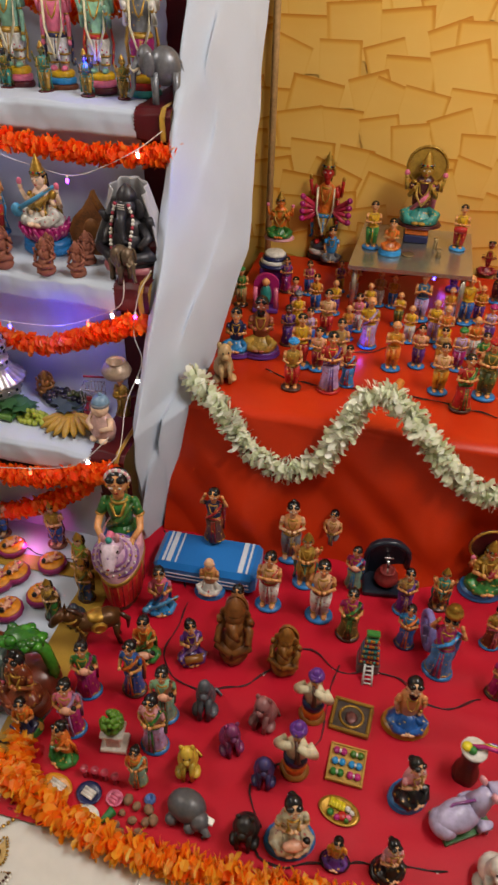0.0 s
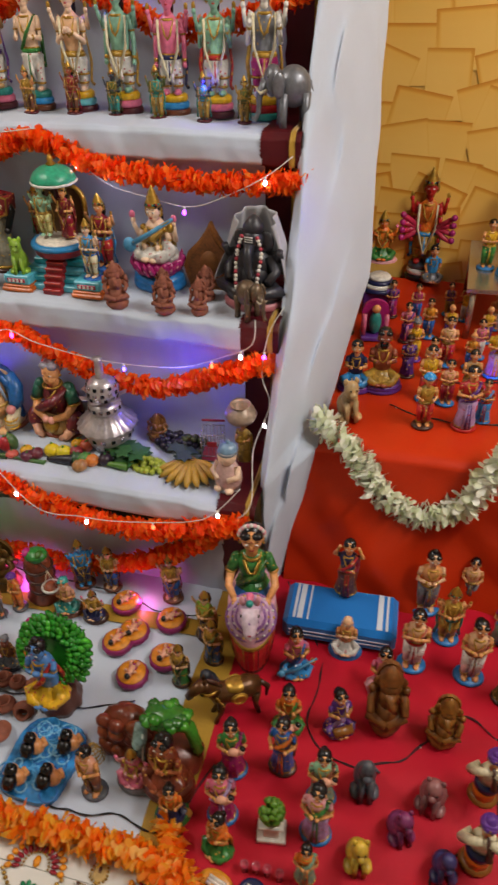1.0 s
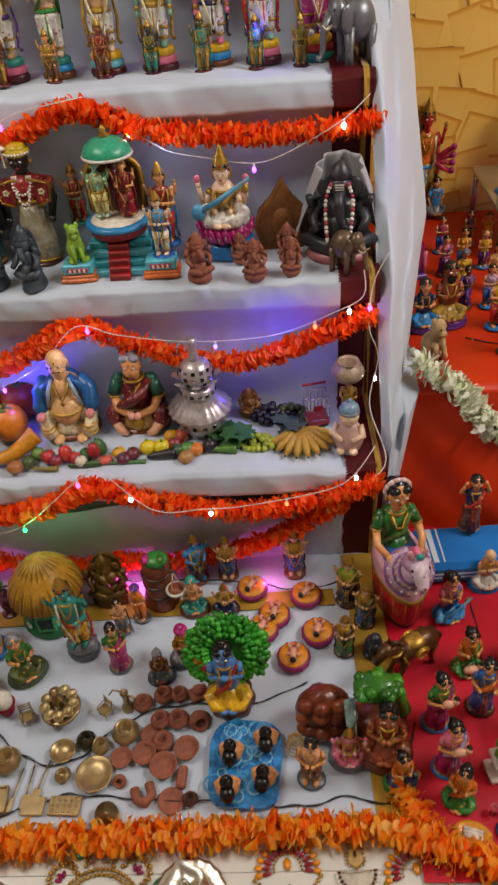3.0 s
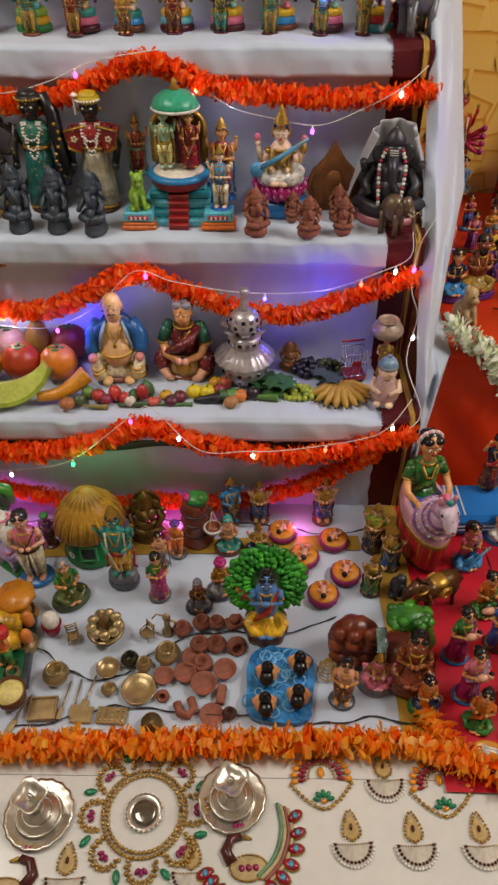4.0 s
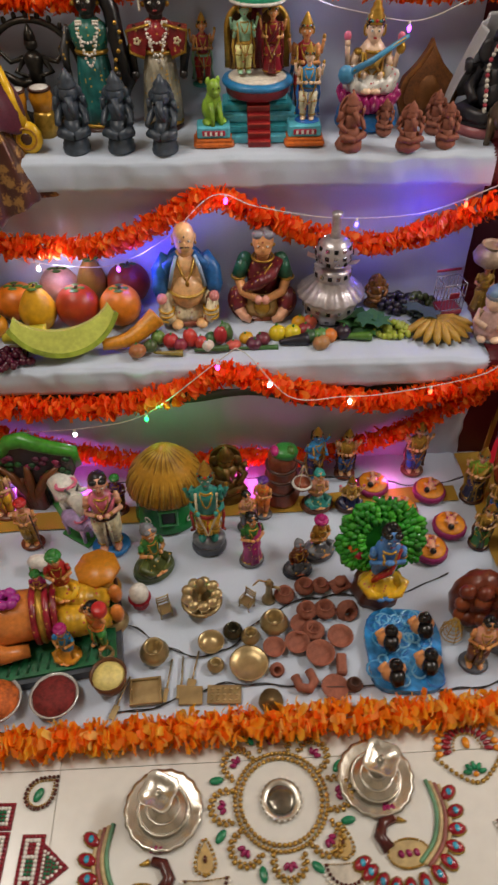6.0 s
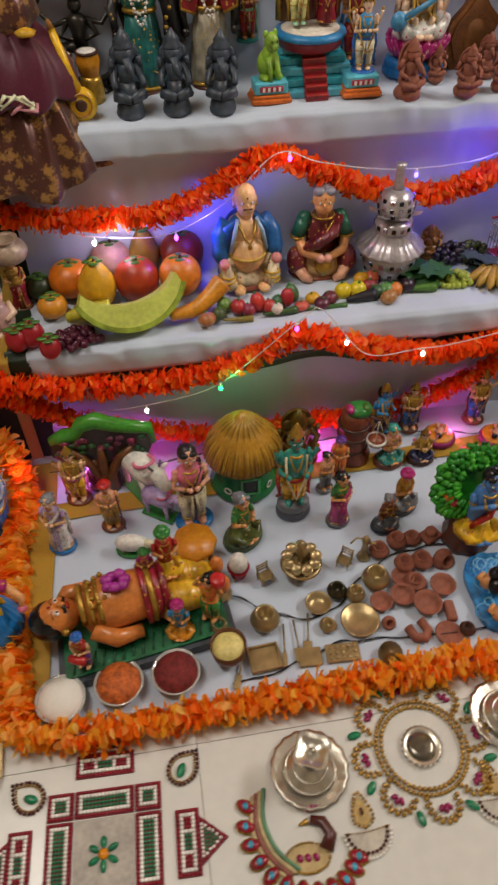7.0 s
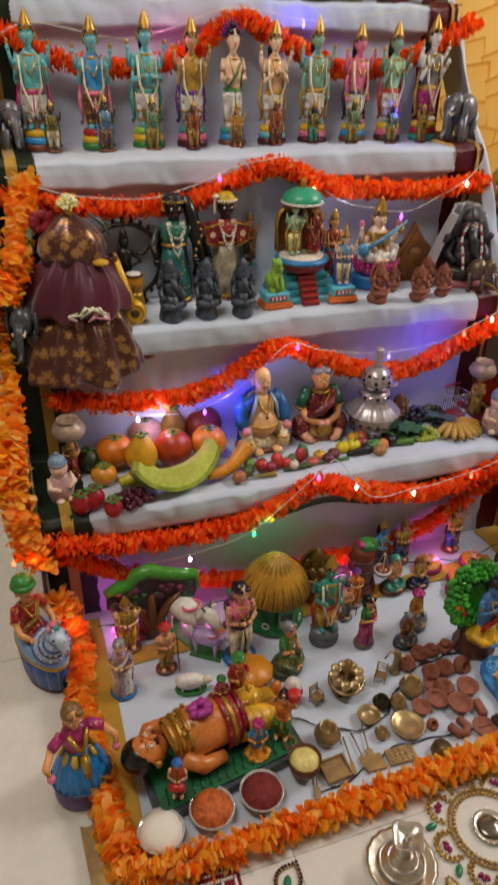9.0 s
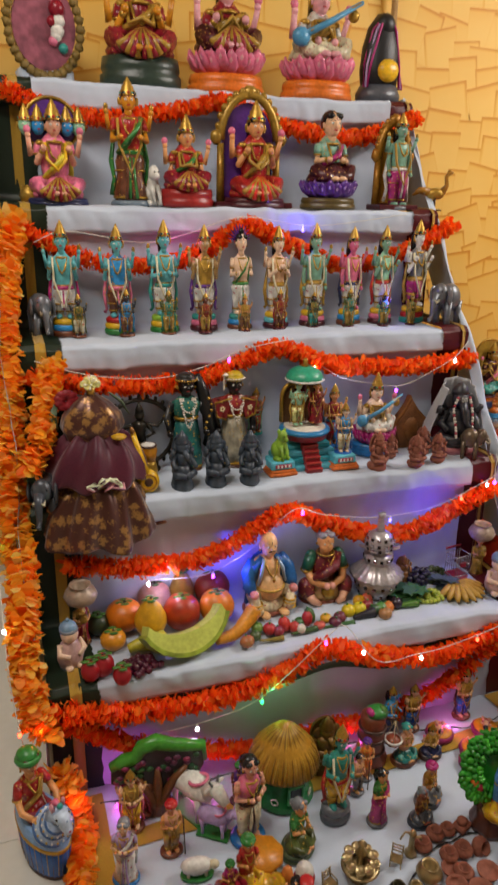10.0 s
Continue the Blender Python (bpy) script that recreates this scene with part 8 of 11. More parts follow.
# the sleeping giant and those who wake him
def sleeping_giant(x, y, z, turn):
    s = Shape()
    SKN = paint("c87836", 0.28)
    s.slab([(-0.15, -0.062), (0.14, -0.066), (0.148, 0.085), (-0.135, 0.09)], 0.0, 0.02, paint("3a4048", 0.4))
    s.slab([(-0.138, -0.054), (0.131, -0.058), (0.138, 0.078), (-0.127, 0.082)], 0.019, 0.026, paint("14603a", 0.35, 0.0, 200.0, 20.0, 0.5))
    for k in range(16):
        s.tube([(-0.125 + 0.016 * k, -0.05, 0.027), (-0.118 + 0.016 * k, -0.02, 0.027)], 0.0022, paint("0d4a2c", 0.3), 5)
    c = 0.032
    s.tube([(-0.085, c, 0.062), (-0.05, c, 0.072), (0.0, c, 0.07), (0.04, c, 0.062)], [0.038, 0.046, 0.043, 0.037], SKN, 18)
    for q, rr in ((0.012, 0.046), (0.022, 0.045), (0.032, 0.043), (0.044, 0.041)):
        s.ring((0, 0, 0), rr, 0.006, dress("crimson") if q != 0.022 else gilt(), m=pose(q, c, 0.067, 0, 90, 0), seg=22)
    for k in (-1, 1):
        s.tube([(0.035, c + k * 0.018, 0.058), (0.085, c + k * 0.022, 0.056), (0.13, c + k * 0.02, 0.046)], [0.031, 0.026, 0.016], dress("d0a020"), 12)
        s.ball((0.142, c + k * 0.02, 0.054), (0.012, 0.012, 0.023), SKN, 10, 7)
    s.tube([(-0.078, c - 0.036, 0.066), (-0.045, c - 0.056, 0.05), (-0.005, c - 0.052, 0.045)], [0.018, 0.015, 0.011], SKN, 10)
    s.tube([(-0.078, c + 0.036, 0.066), (-0.11, c + 0.05, 0.055), (-0.13, c + 0.03, 0.05)], [0.018, 0.015, 0.011], SKN, 10)
    for j in range(3):
        pts = [(-0.088 + 0.014 * j, c + 0.034 * math.cos(a * math.pi / 8) * (1 + 0.1 * j), 0.082 + 0.03 * math.sin(a * math.pi / 8)) for a in range(9)]
        s.tube(pts, 0.005, gilt(), 6)
    for k in range(12):
        s.ball((-0.07 + 0.01 * (k % 3), c - 0.026 + 0.005 * k, 0.112), 0.005, gilt(), 6, 5)
    up = pose(-0.128, c, 0.074, 0, 0, 90) @ pose(0, 0, 0, -78, 0, 0)
    s.ball((0, 0, 0), (0.03, 0.03, 0.036), SKN, 18, 12, m=up)
    s.ball((0, 0.008, 0.012), (0.034, 0.03, 0.034), paint("hair", 0.22), 16, 11, m=up)
    s.ball((0, -0.03, -0.004), (0.005, 0.007, 0.008), SKN, 8, 6, m=up)
    face_of(s, (0, 0, 0), 0.033, m=up)
    s.tube([(-0.014, -0.028, -0.01), (0, -0.033, -0.007), (0.014, -0.028, -0.01)], 0.0028, paint("black"), 5, m=up)
    for k in (-1, 1):
        s.ball((k * 0.031, 0, -0.008), 0.007, gilt(), 8, 6, m=up)
    for k in range(7):
        a = k * 0.9
        s.ball((-0.028 + 0.014 * math.cos(a), c + 0.012 * math.sin(a), 0.122 + 0.004 * (k % 2)), (0.011, 0.009, 0.008), paint("9a2a86", 0.4), 9, 6, rough=0.1)
    put(s, "sleeping_giant_doll", "sleeping giant doll on a green board", "doll", x, y, z, 1.08, turn)


sleeping_giant(-0.368, 0.550, 0.008, 10)
G_ = "small figures round the sleeping giant"
stand(-0.470, 0.490, 0.036, 0.105, -20, "fair", "red", "purple", hair="blue", base=None, style="turban", held="drum", group=G_)
sit(-0.315, 0.622, 0.098, 0.115, 10, "skin", "red", "yellow", hair="green", base=None, tall=0.0, style="turban", arms="hold", group=G_)
sit(-0.305, 0.528, 0.036, 0.095, -10, "skin", "sky", "amber", hair="magenta", base=None, tall=0.0, style="turban", arms="hold", group=G_)
stand(-0.248, 0.545, 0.036, 0.135, -30, "skin", "orange", "green", hair="hair", base=None, arms="up", group=G_)
turned(-0.232, 0.535, 0.155, [(0.011, 0), (0.013, 0.004), (0.013, 0.018), (0.01, 0.02)], paint("red"), "toy_drum", "small red toy drum held aloft", "drum")
sit(-0.352, 0.612, 0.100, 0.075, 0, "skin", "magenta", "purple", hair="green", base=None, tall=0.0, style="turban", arms="hold", group=G_)
GLASS = paint("b8b8b4", 0.12, 0.2)
bowl(-0.515, 0.438, 0.008, 0.038, GLASS, "small glass bowl heaped with white powder", fill=paint("white", 0.9, 0.0, 300.0, 30.0, 0.05), group="bowls of spice")
bowl(-0.418, 0.451, 0.008, 0.038, GLASS, "small glass bowl heaped with orange lentils", fill=paint("b85a18", 0.7, 0.0, 160.0, 60.0, 0.6, 1.0), group="bowls of spice")
bowl(-0.321, 0.454, 0.008, 0.038, GLASS, "small glass bowl heaped with dark red powder", fill=paint("701a18", 0.8, 0.0, 160.0, 60.0, 0.5, 1.0), group="bowls of spice")
bowl(-0.227, 0.476, 0.008, 0.029, paint("5a3414", 0.4), "turned wooden cup filled with cream", fill=paint("d8c878", 0.5), deep=1.5)

# brass toy kitchen
K = "brass toy kitchen wares"
pot(-0.233, 0.599, 0.008, 0.026, brass(), "round brass toy water pot with narrow neck", "brass_pot", group=K)
pot(-0.237, 0.526, 0.008, 0.017, brass(), "small lidded brass toy pot", "brass_pot", tall=1.9, group=K)
pot(-0.153, 0.531, 0.008, 0.024, brass(), "brass toy cooking pot on the cloth", "brass_pot", tall=1.4, group=K)
pot(-0.009, 0.571, 0.008, 0.017, paint("4a4634", 0.3, 0.8), "dark brass toy jug with open mouth", "brass_pot", group=K)
pot(0.023, 0.557, 0.008, 0.016, brass(), "small brass toy jug on the cloth", "brass_pot", tall=1.5, group=K)
pot(-0.042, 0.505, 0.008, 0.014, brass(), "tiny round brass toy pot", "brass_pot", tall=1.1, group=K)
pot(0.069, 0.582, 0.008, 0.024, brass(), "brass toy water pot on a stand", "brass_pot", tall=1.3, group=K)
bowl(-0.050, 0.549, 0.008, 0.022, brass(), "shallow brass toy bowl on the cloth", group=K)
bowl(0.018, 0.506, 0.008, 0.032, brass(), "round brass toy sieve plate", deep=0.25, group=K)
s = Shape()  # lotus lamp
s.lathe([(0.022, 0), (0.018, 0.006), (0.01, 0.012), (0.03, 0.024), (0.04, 0.03), (0.036, 0.032)], brass(), seg=22)
for k in range(9):
    a = 2 * math.pi * k / 9
    s.lathe([(0.006, 0), (0.01, 0.012), (0.012, 0.02), (0.008, 0.016)], brass(), (0.028 * math.cos(a), 0.028 * math.sin(a), 0.03), seg=10)
s.lathe([(0.008, 0), (0.006, 0.03), (0.012, 0.036), (0.005, 0.05), (0.01, 0.058), (0.002, 0.068)], brass(), (0, 0, 0.03), seg=12)
for x_ in (-0.018, 0.018):
    s.tube([(x_, -0.01, 0), (x_ * 0.8, 0, 0.02)], 0.003, brass(), 6)
tagged(s.done("brass_lotus_lamp", pose(-0.066, 0.629, 0.008)), "brass lotus lamp with little cups", "lamp", K)


def toy_chair(x, y, z, turn):
    s = Shape()
    B = brass()
    s.box((0, 0, 0.016), (0.026, 0.022, 0.003), B, 0.0006)
    for a in (-0.011, 0.011):
        for b in (-0.009, 0.009):
            s.tube([(a, b, 0), (a, b, 0.016)], 0.0016, B, 6)
        s.tube([(a, 0.01, 0.016), (a, 0.013, 0.042)], 0.0016, B, 6)
        s.tube([(a, 0.01, 0.027), (a, -0.008, 0.027), (a, -0.01, 0.017)], 0.0014, B, 6)
    for q in (0.024, 0.032, 0.04):
        s.tube([(-0.011, 0.012, q), (0.011, 0.012, q)], 0.0016, B, 6)
    return tagged(s.done("toy_chair", pose(x, y, z, 0, 0, turn)), "tiny brass toy armchair", "chair", K)


toy_chair(-0.137, 0.621, 0.008, 20)
toy_chair(0.020, 0.630, 0.008, -40)
s = Shape()  # hand pump
s.lathe([(0.014, 0), (0.012, 0.006), (0.007, 0.01), (0.006, 0.05), (0.009, 0.054), (0.003, 0.066)], brass(), seg=14)
s.tube([(0.004, 0, 0.044), (0.018, -0.004, 0.044), (0.02, -0.004, 0.036)], 0.003, brass(), 6)
s.tube([(0, 0, 0.058), (-0.02, 0, 0.066), (-0.03, 0, 0.05)], 0.002, brass(), 6)
tagged(s.done("toy_hand_pump", pose(0.063, 0.643, 0.008)), "brass toy hand water pump", "pump", K)
s = Shape()
s.box((0, 0, 0.003), (0.052, 0.045, 0.004), brass(), 0.001)
for a, b, c, d in ((0, 0.0225, 0.052, 0.004), (0, -0.0225, 0.052, 0.004), (0.026, 0, 0.004, 0.049), (-0.026, 0, 0.004, 0.049)):
    s.box((a, b, 0.006), (c, d, 0.009), brass(), 0.001)
tagged(s.done("brass_tray", pose(-0.166, 0.462, 0.008, 0, 0, 4)), "square brass toy tray with raised rim", "tray", K)


def spatula(x, y, z, turn, label, big=0.01):
    s = Shape()
    s.tube([(0, 0.04, 0.004), (0, 0.0, 0.005), (0, -0.015, 0.004)], [0.002, 0.0016, 0.002], brass(), 6)
    s.box((0, -0.028, 0.004), (big * 2, 0.026, 0.002), brass(), 0.0006)
    return tagged(s.done("brass_spatula", pose(x, y, z, 0, 0, turn)), label, "utensil", K)


spatula(-0.127, 0.482, 0.008, -8, "long brass toy ladle on the cloth", 0.004)
spatula(-0.103, 0.487, 0.008, -2, "flat brass toy spatula on the cloth", 0.008)
spatula(-0.081, 0.497, 0.008, -12, "flat brass toy spatula on the cloth", 0.008)
spatula(-0.209, 0.454, 0.008, -20, "brass toy scraper with twin blades", 0.006)
s = Shape()
s.box((0, 0, 0.003), (0.042, 0.034, 0.005), brass(), 0.001)
tagged(s.done("brass_board", pose(-0.087, 0.452, 0.008, 0, 0, -2)), "plain brass toy chopping board", "board", K)
s = Shape()
s.box((0, 0, 0.003), (0.06, 0.034, 0.005), brass(), 0.001)
for i in range(5):
    for j in range(3):
        s.ball((-0.022 + 0.011 * i, -0.01 + 0.01 * j, 0.006), (0.004, 0.004, 0.002), brass(), 8, 5)
tagged(s.done("brass_mould", pose(-0.028, 0.451, 0.008, 0, 0, -3)), "dimpled brass toy cake mould", "mould", K)
s = Shape()
s.lathe([(0.02, 0), (0.022, 0.004), (0.014, 0.008), (0.016, 0.014), (0.02, 0.016)], brass(), seg=14)
tagged(s.done("brass_grinder", pose(0.053, 0.433, 0.008)), "small brass toy grinder", "grinder", K)

# terracotta toy kitchen
C = "terracotta toy kitchen wares"
TC = terracotta()
pot(0.094, 0.645, 0.008, 0.018, TC, "little terracotta pot on the cloth", "clay_pot", group=C)
pot(0.135, 0.662, 0.008, 0.018, TC, "little terracotta pot on the cloth", "clay_pot", group=C)
pot(0.169, 0.608, 0.008, 0.019, TC, "little terracotta pot on the cloth", "clay_pot", group=C)
pot(0.208, 0.616, 0.008, 0.02, TC, "terracotta pot lying on its side", "clay_pot", tilt=(60, 0, 20), group=C)
pot(0.134, 0.608, 0.008, 0.018, TC, "little terracotta pot on the cloth", "clay_pot", group=C)
pot(0.142, 0.566, 0.008, 0.019, TC, "terracotta cup on the cloth", "clay_pot", tall=0.9, group=C)
bowl(0.066, 0.534, 0.008, 0.019, TC, "shallow terracotta toy bowl", group=C)
bowl(0.109, 0.541, 0.008, 0.021, TC, "shallow terracotta toy bowl", group=C)
bowl(0.149, 0.516, 0.008, 0.024, TC, "wide terracotta toy bowl", deep=0.6, group=C)
bowl(0.190, 0.549, 0.008, 0.022, TC, "wide terracotta toy bowl", group=C)
pot(0.068, 0.496, 0.008, 0.012, TC, "tiny terracotta pot lying down", "clay_pot", tilt=(40, 0, 0), group=C)
pot(0.203, 0.456, 0.008, 0.013, paint("4a2a1c", 0.6), "dark fired terracotta cup", "clay_pot", group=C)
bowl(0.168, 0.454, 0.008, 0.022, TC, "round flat terracotta toy griddle", deep=0.3, group=C)
s = Shape()
s.tube([(-0.014, 0.01, 0.009), (-0.014, -0.012, 0.009), (0.0, -0.022, 0.009), (0.014, -0.012, 0.009), (0.014, 0.01, 0.009)], 0.009, TC, 8)
tagged(s.done("clay_stove", pose(0.115, 0.471, 0.008, 0, 0, 20)), "horseshoe-shaped terracotta toy stove", "stove", C)
s = Shape()
s.box((0, 0, 0.008), (0.018, 0.04, 0.016), TC, 0.003)
tagged(s.done("clay_block", pose(0.185, 0.495, 0.008, 0, 0, -5)), "small terracotta toy oven block", "oven", C)
s = Shape()
s.box((0, 0, 0.007), (0.04, 0.03, 0.012), TC, 0.003)
s.lathe([(0.011, 0), (0.012, 0.01), (0.008, 0.014)], TC, (0, 0, 0.012), seg=12)
tagged(s.done("clay_mill", pose(0.206, 0.665, 0.008, 0, 0, 25)), "terracotta toy grinding mill", "mill", C)
pot(0.167, 0.663, 0.008, 0.016, TC, "little terracotta pot on the cloth", "clay_pot", group=C)
bowl(0.121, 0.578, 0.008, 0.02, TC, "shallow terracotta toy bowl", group=C)

# ---- the red cloth ----
R = "dolls on the red floor cloth"
s = Shape()
s.box((0, 0, 0.0325), (0.255, 0.125, 0.063), TOWEL_BLUE, 0.012)
towel_box = tagged(s.done("blue_towel_box", pose(0.822, 0.985, 0.008, 0, 0, 2)), "box wrapped in a bright blue striped towel", "towel")
for x_, wd_ in ((-0.103, 0.006), (-0.09, 0.012), (-0.072, 0.004), (0.088, 0.012), (0.104, 0.005)):
    s = Shape()
    s.box((x_, 0, 0.0655), (wd_, 0.1, 0.0016), STRIPE_WHITE, 0.0)
    s.done("stripe", parent=towel_box, label="white woven stripe")
for q in (0.026, 0.038):
    s = Shape()
    s.box((0, -0.0633, q), (0.225, 0.0016, 0.003), STRIPE_WHITE, 0.0)
    s.done("stripe", parent=towel_box, label="white woven stripe")
stand(0.824, 1.029, 0.074, 0.170, 0, "skin", "navy", "brown", base=None, skirt=True, sash="red", arms="up", style="bun", label="dancing doll with raised arms on the blue towel", group=R)
rider(0.638, 0.880, 0.010, 0.340, 12, "skin", "green", "hair", "red", "rose", "horse-costume dancer doll in green blouse")
sit(0.843, 0.917, 0.008, 0.117, 5, "fair", "skin", "white", base="bluebase", style="bald", arms="pray", group=R)
sit(0.744, 0.844, 0.008, 0.134, 20, "skin", "pink", "sky", base=None, tall=0.0, style="long", held="veena", sash="blue", group=R)
stand(1.010, 1.081, 0.008, 0.191, 10, "fair", "skin", "grey", style="top", arms="fold", group=R)
stand(1.108, 1.130, 0.008, 0.142, -5, "skin", "fair", "grey", style="long", arms="hold", group=R)
stand(1.061, 1.004, 0.008, 0.178, 5, "skin", "gold", "gold", base="bluebase", crown=True, sash="teal", group=R)
stand(0.989, 0.915, 0.008, 0.179, 0, "skin", "fair", "white", style="long", sash="red", arms="pray", group=R)
stand(1.112, 0.913, 0.008, 0.186, 5, "skin", "fair", "white", style="long", sash="clay", arms="fold", group=R)
stand(1.179, 1.022, 0.008, 0.139, -15, "skin", "magenta", "sage", skirt=True, base=None, sash="sky", held="baby", group=R)
stand(1.185, 0.875, 0.008, 0.157, 0, "skin", "magenta", "olive", skirt=True, base="umber", sash="green", arms="hold", group=R)
stand(1.305, 0.980, 0.008, 0.142, 5, "skin", "tan", "purple", base="bluebase", skirt=True, style="long", group=R)
stand(1.314, 0.883, 0.008, 0.133, -10, "skin", "sky", "blue", base="navy", skirt=True, sash="orange", style="bun", group=R)
stand(1.377, 1.143, 0.008, 0.125, 10, "skin", "tan", "navy", base="bluebase", style="top", arms="fold", group=R)
sit(1.488, 1.092, 0.008, 0.175, 15, "skin", "gold", "green", base="bluebase", crown=True, sash="crimson", halo="maroon", tall=0.12, group=R)
s = Shape()  # wall tap fountain with pot
BL = paint("1a2230", 0.3)
s.prism([(-0.045, 0.0), (0.045, 0.0), (0.045, 0.07)] + [(0.045 * math.cos(a * math.pi / 10), 0.07 + 0.04 * math.sin(a * math.pi / 10)) for a in range(1, 10)] + [(-0.045, 0.07)], 0.014, BL, pose(0, 0.02, 0))
pts_ = [(-0.045, 0.012, 0.01), (-0.045, 0.012, 0.07)] + [(0.045 * math.cos(math.pi - a * math.pi / 10), 0.012, 0.07 + 0.04 * math.sin(a * math.pi / 10)) for a in range(1, 10)] + [(0.045, 0.012, 0.07), (0.045, 0.012, 0.01)]
s.tube(pts_, 0.007, BL, 8)
s.box((0, -0.012, 0.008), (0.1, 0.07, 0.016), BL, 0.004)
s.tube([(0, 0.01, 0.075), (0, -0.012, 0.072), (0, -0.014, 0.06)], 0.0035, paint("c8c8cc", 0.2, 0.9), 8)
s.tube([(-0.01, -0.006, 0.082), (0.01, -0.006, 0.082)], 0.002, paint("c8c8cc", 0.2, 0.9), 6)
s.tube([(0, -0.014, 0.058), (0, -0.015, 0.045)], 0.002, paint("white", 0.15), 6)
s.lathe([(0.016, 0), (0.026, 0.014), (0.024, 0.028), (0.014, 0.036), (0.018, 0.042), (0.012, 0.04), (0.01, 0.02)], paint("8a2f2c", 0.4), (0, -0.016, 0.014), seg=18)
put(s, "toy_water_tap", "dark toy tap alcove with red water pot", "toy", 1.254, 1.059, 0.008, 1.12, 8)
s = Shape()  # lilac wheel
s.ring((0, 0, 0), 0.04, 0.009, paint("8078b8"), m=pose(0, 0, 0.049, 0, 90, 0), seg=26, sub=8)
s.tube([(-0.012, 0, 0.049), (0.012, 0, 0.049)], 0.011, paint("8078b8"), 10)
for k in range(6):
    a = k * math.pi / 3
    s.tube([(0, 0, 0.049), (0, 0.04 * math.cos(a), 0.049 + 0.04 * math.sin(a))], 0.003, paint("8078b8"), 6)
put(s, "spinning_wheel", "lilac painted toy spinning wheel", "toy", 1.361, 0.896, 0.008, 1.0, 12)
stand(1.387, 1.012, 0.008, 0.139, 0, "skin", "teal", "brown", base="umber", group=R, crown=True)
stand(1.390, 0.829, 0.008, 0.192, -15, "skin", "magenta", "sky", base="bluebase", skirt=True, held="headpot", arms="up", style="bun", group=R)
stand(1.505, 0.930, 0.008, 0.133, 10, "skin", "gold", "brown", base="bluebase", skirt=True, sash="pink", group=R)
stand(1.515, 0.803, 0.008, 0.137, 0, "skin", "magenta", "magenta", base="umber", skirt=True, sash="gold", group=R)
s = Shape()  # temple tower with ladder
s.box((0, 0, 0.02), (0.06, 0.05, 0.04), paint("5a6260"), 0.004)
for i in range(5):
    s.box((0, 0.0, 0.048 + 0.018 * i), (0.056 - 0.006 * i, 0.046 - 0.006 * i, 0.018), paint(("8a2a40", "4a5a58", "2a6a88", "8a2a40", "3a7a5a")[i]), 0.003)
    for k in range(6):
        s.ball((-0.022 + 0.0088 * k + 0.002 * i * (2.5 - k) / 3, -0.024 + 0.003 * i, 0.05 + 0.018 * i), (0.0035, 0.003, 0.006), paint(("gold", "teal", "orange")[k % 3]), 8, 6)
s.box((0, 0, 0.14), (0.035, 0.02, 0.012), paint("green"), 0.003)
for k in (-1, 1):
    s.tube([(k * 0.012, -0.06, 0.0), (k * 0.01, -0.026, 0.045)], 0.003, paint("c8ccc8"), 6)
for i in range(5):
    f = (i + 0.5) / 5
    s.tube([(-0.012, -0.06 + 0.034 * f, 0.045 * f), (0.012, -0.06 + 0.034 * f, 0.045 * f)], 0.0022, paint("c8ccc8"), 6)
put(s, "toy_temple_tower", "small painted temple tower with pale ladder", "figurine", 1.239, 0.802, 0.008, 0.82, 5)
carved(0.945, 0.765, 0.008, 0.188, 5, paint("7a4a1c", 0.4, 0.0, 90.0, 30.0, 0.5), "brown resin idol with draped robe", False, 0.62)
carved(1.061, 0.755, 0.008, 0.137, -5, paint("8a5a1e", 0.4, 0.0, 90.0, 30.0, 0.5), "brown resin hooded idol on red cloth", False, 0.75)
sit(0.931, 0.843, 0.008, 0.128, 0, "skin", "pink", "rose", base=None, tall=0.0, style="bun", group=R)
sit(0.855, 0.729, 0.008, 0.122, 30, "skin", "purple", "purple", base=None, tall=0.0, style="long", held="drum", sash="lilac", group=R)
sit(0.755, 0.711, 0.008, 0.125, 10, "skin", "orange", "green", base=None, tall=0.0, style="bun", sash="green", held="lap", group=R)
stand(0.762, 0.622, 0.008, 0.160, -10, "skin", "blue", "blue", base="umber", skirt=True, sash="orange", style="bun", arms="hold", group=R)
stand(0.670, 0.593, 0.008, 0.164, 15, "skin", "green", "magenta", base="bluebase", skirt=True, sash="magenta", held="baby", group=R)
stand(0.674, 0.505, 0.008, 0.163, 10, "skin", "pink", "magenta", base="bluebase", skirt=True, sash="lilac", held="baby", group=R)
sit(0.684, 0.449, 0.008, 0.114, -25, "skin", "orange", "green", base=None, tall=0.0, style="bun", sash="orange", arms="hold", group=R)
stand(0.845, 0.579, 0.008, 0.161, 10, "skin", "mint", "sage", base="bluebase", skirt=True, sash="clay", held="baby", group=R)
stand(0.846, 0.514, 0.008, 0.166, -5, "skin", "rose", "lilac", base="bluebase", skirt=True, sash="green", arms="fold", group=R)
stand(0.841, 0.435, 0.008, 0.121, 5, "skin", "orange", "sage", base=None, skirt=True, style="bun", group=R)
s = Shape()  # topiary on a pedestal
s.box((0, 0, 0.006), (0.052, 0.042, 0.012), paint("white"), 0.002)
s.box((0, 0, 0.03), (0.03, 0.028, 0.04), paint("white"), 0.002)
s.box((0, 0, 0.053), (0.046, 0.04, 0.008), paint("white"), 0.002)
s.box((0, 0, 0.0025), (0.054, 0.044, 0.003), paint("crimson"), 0.0)
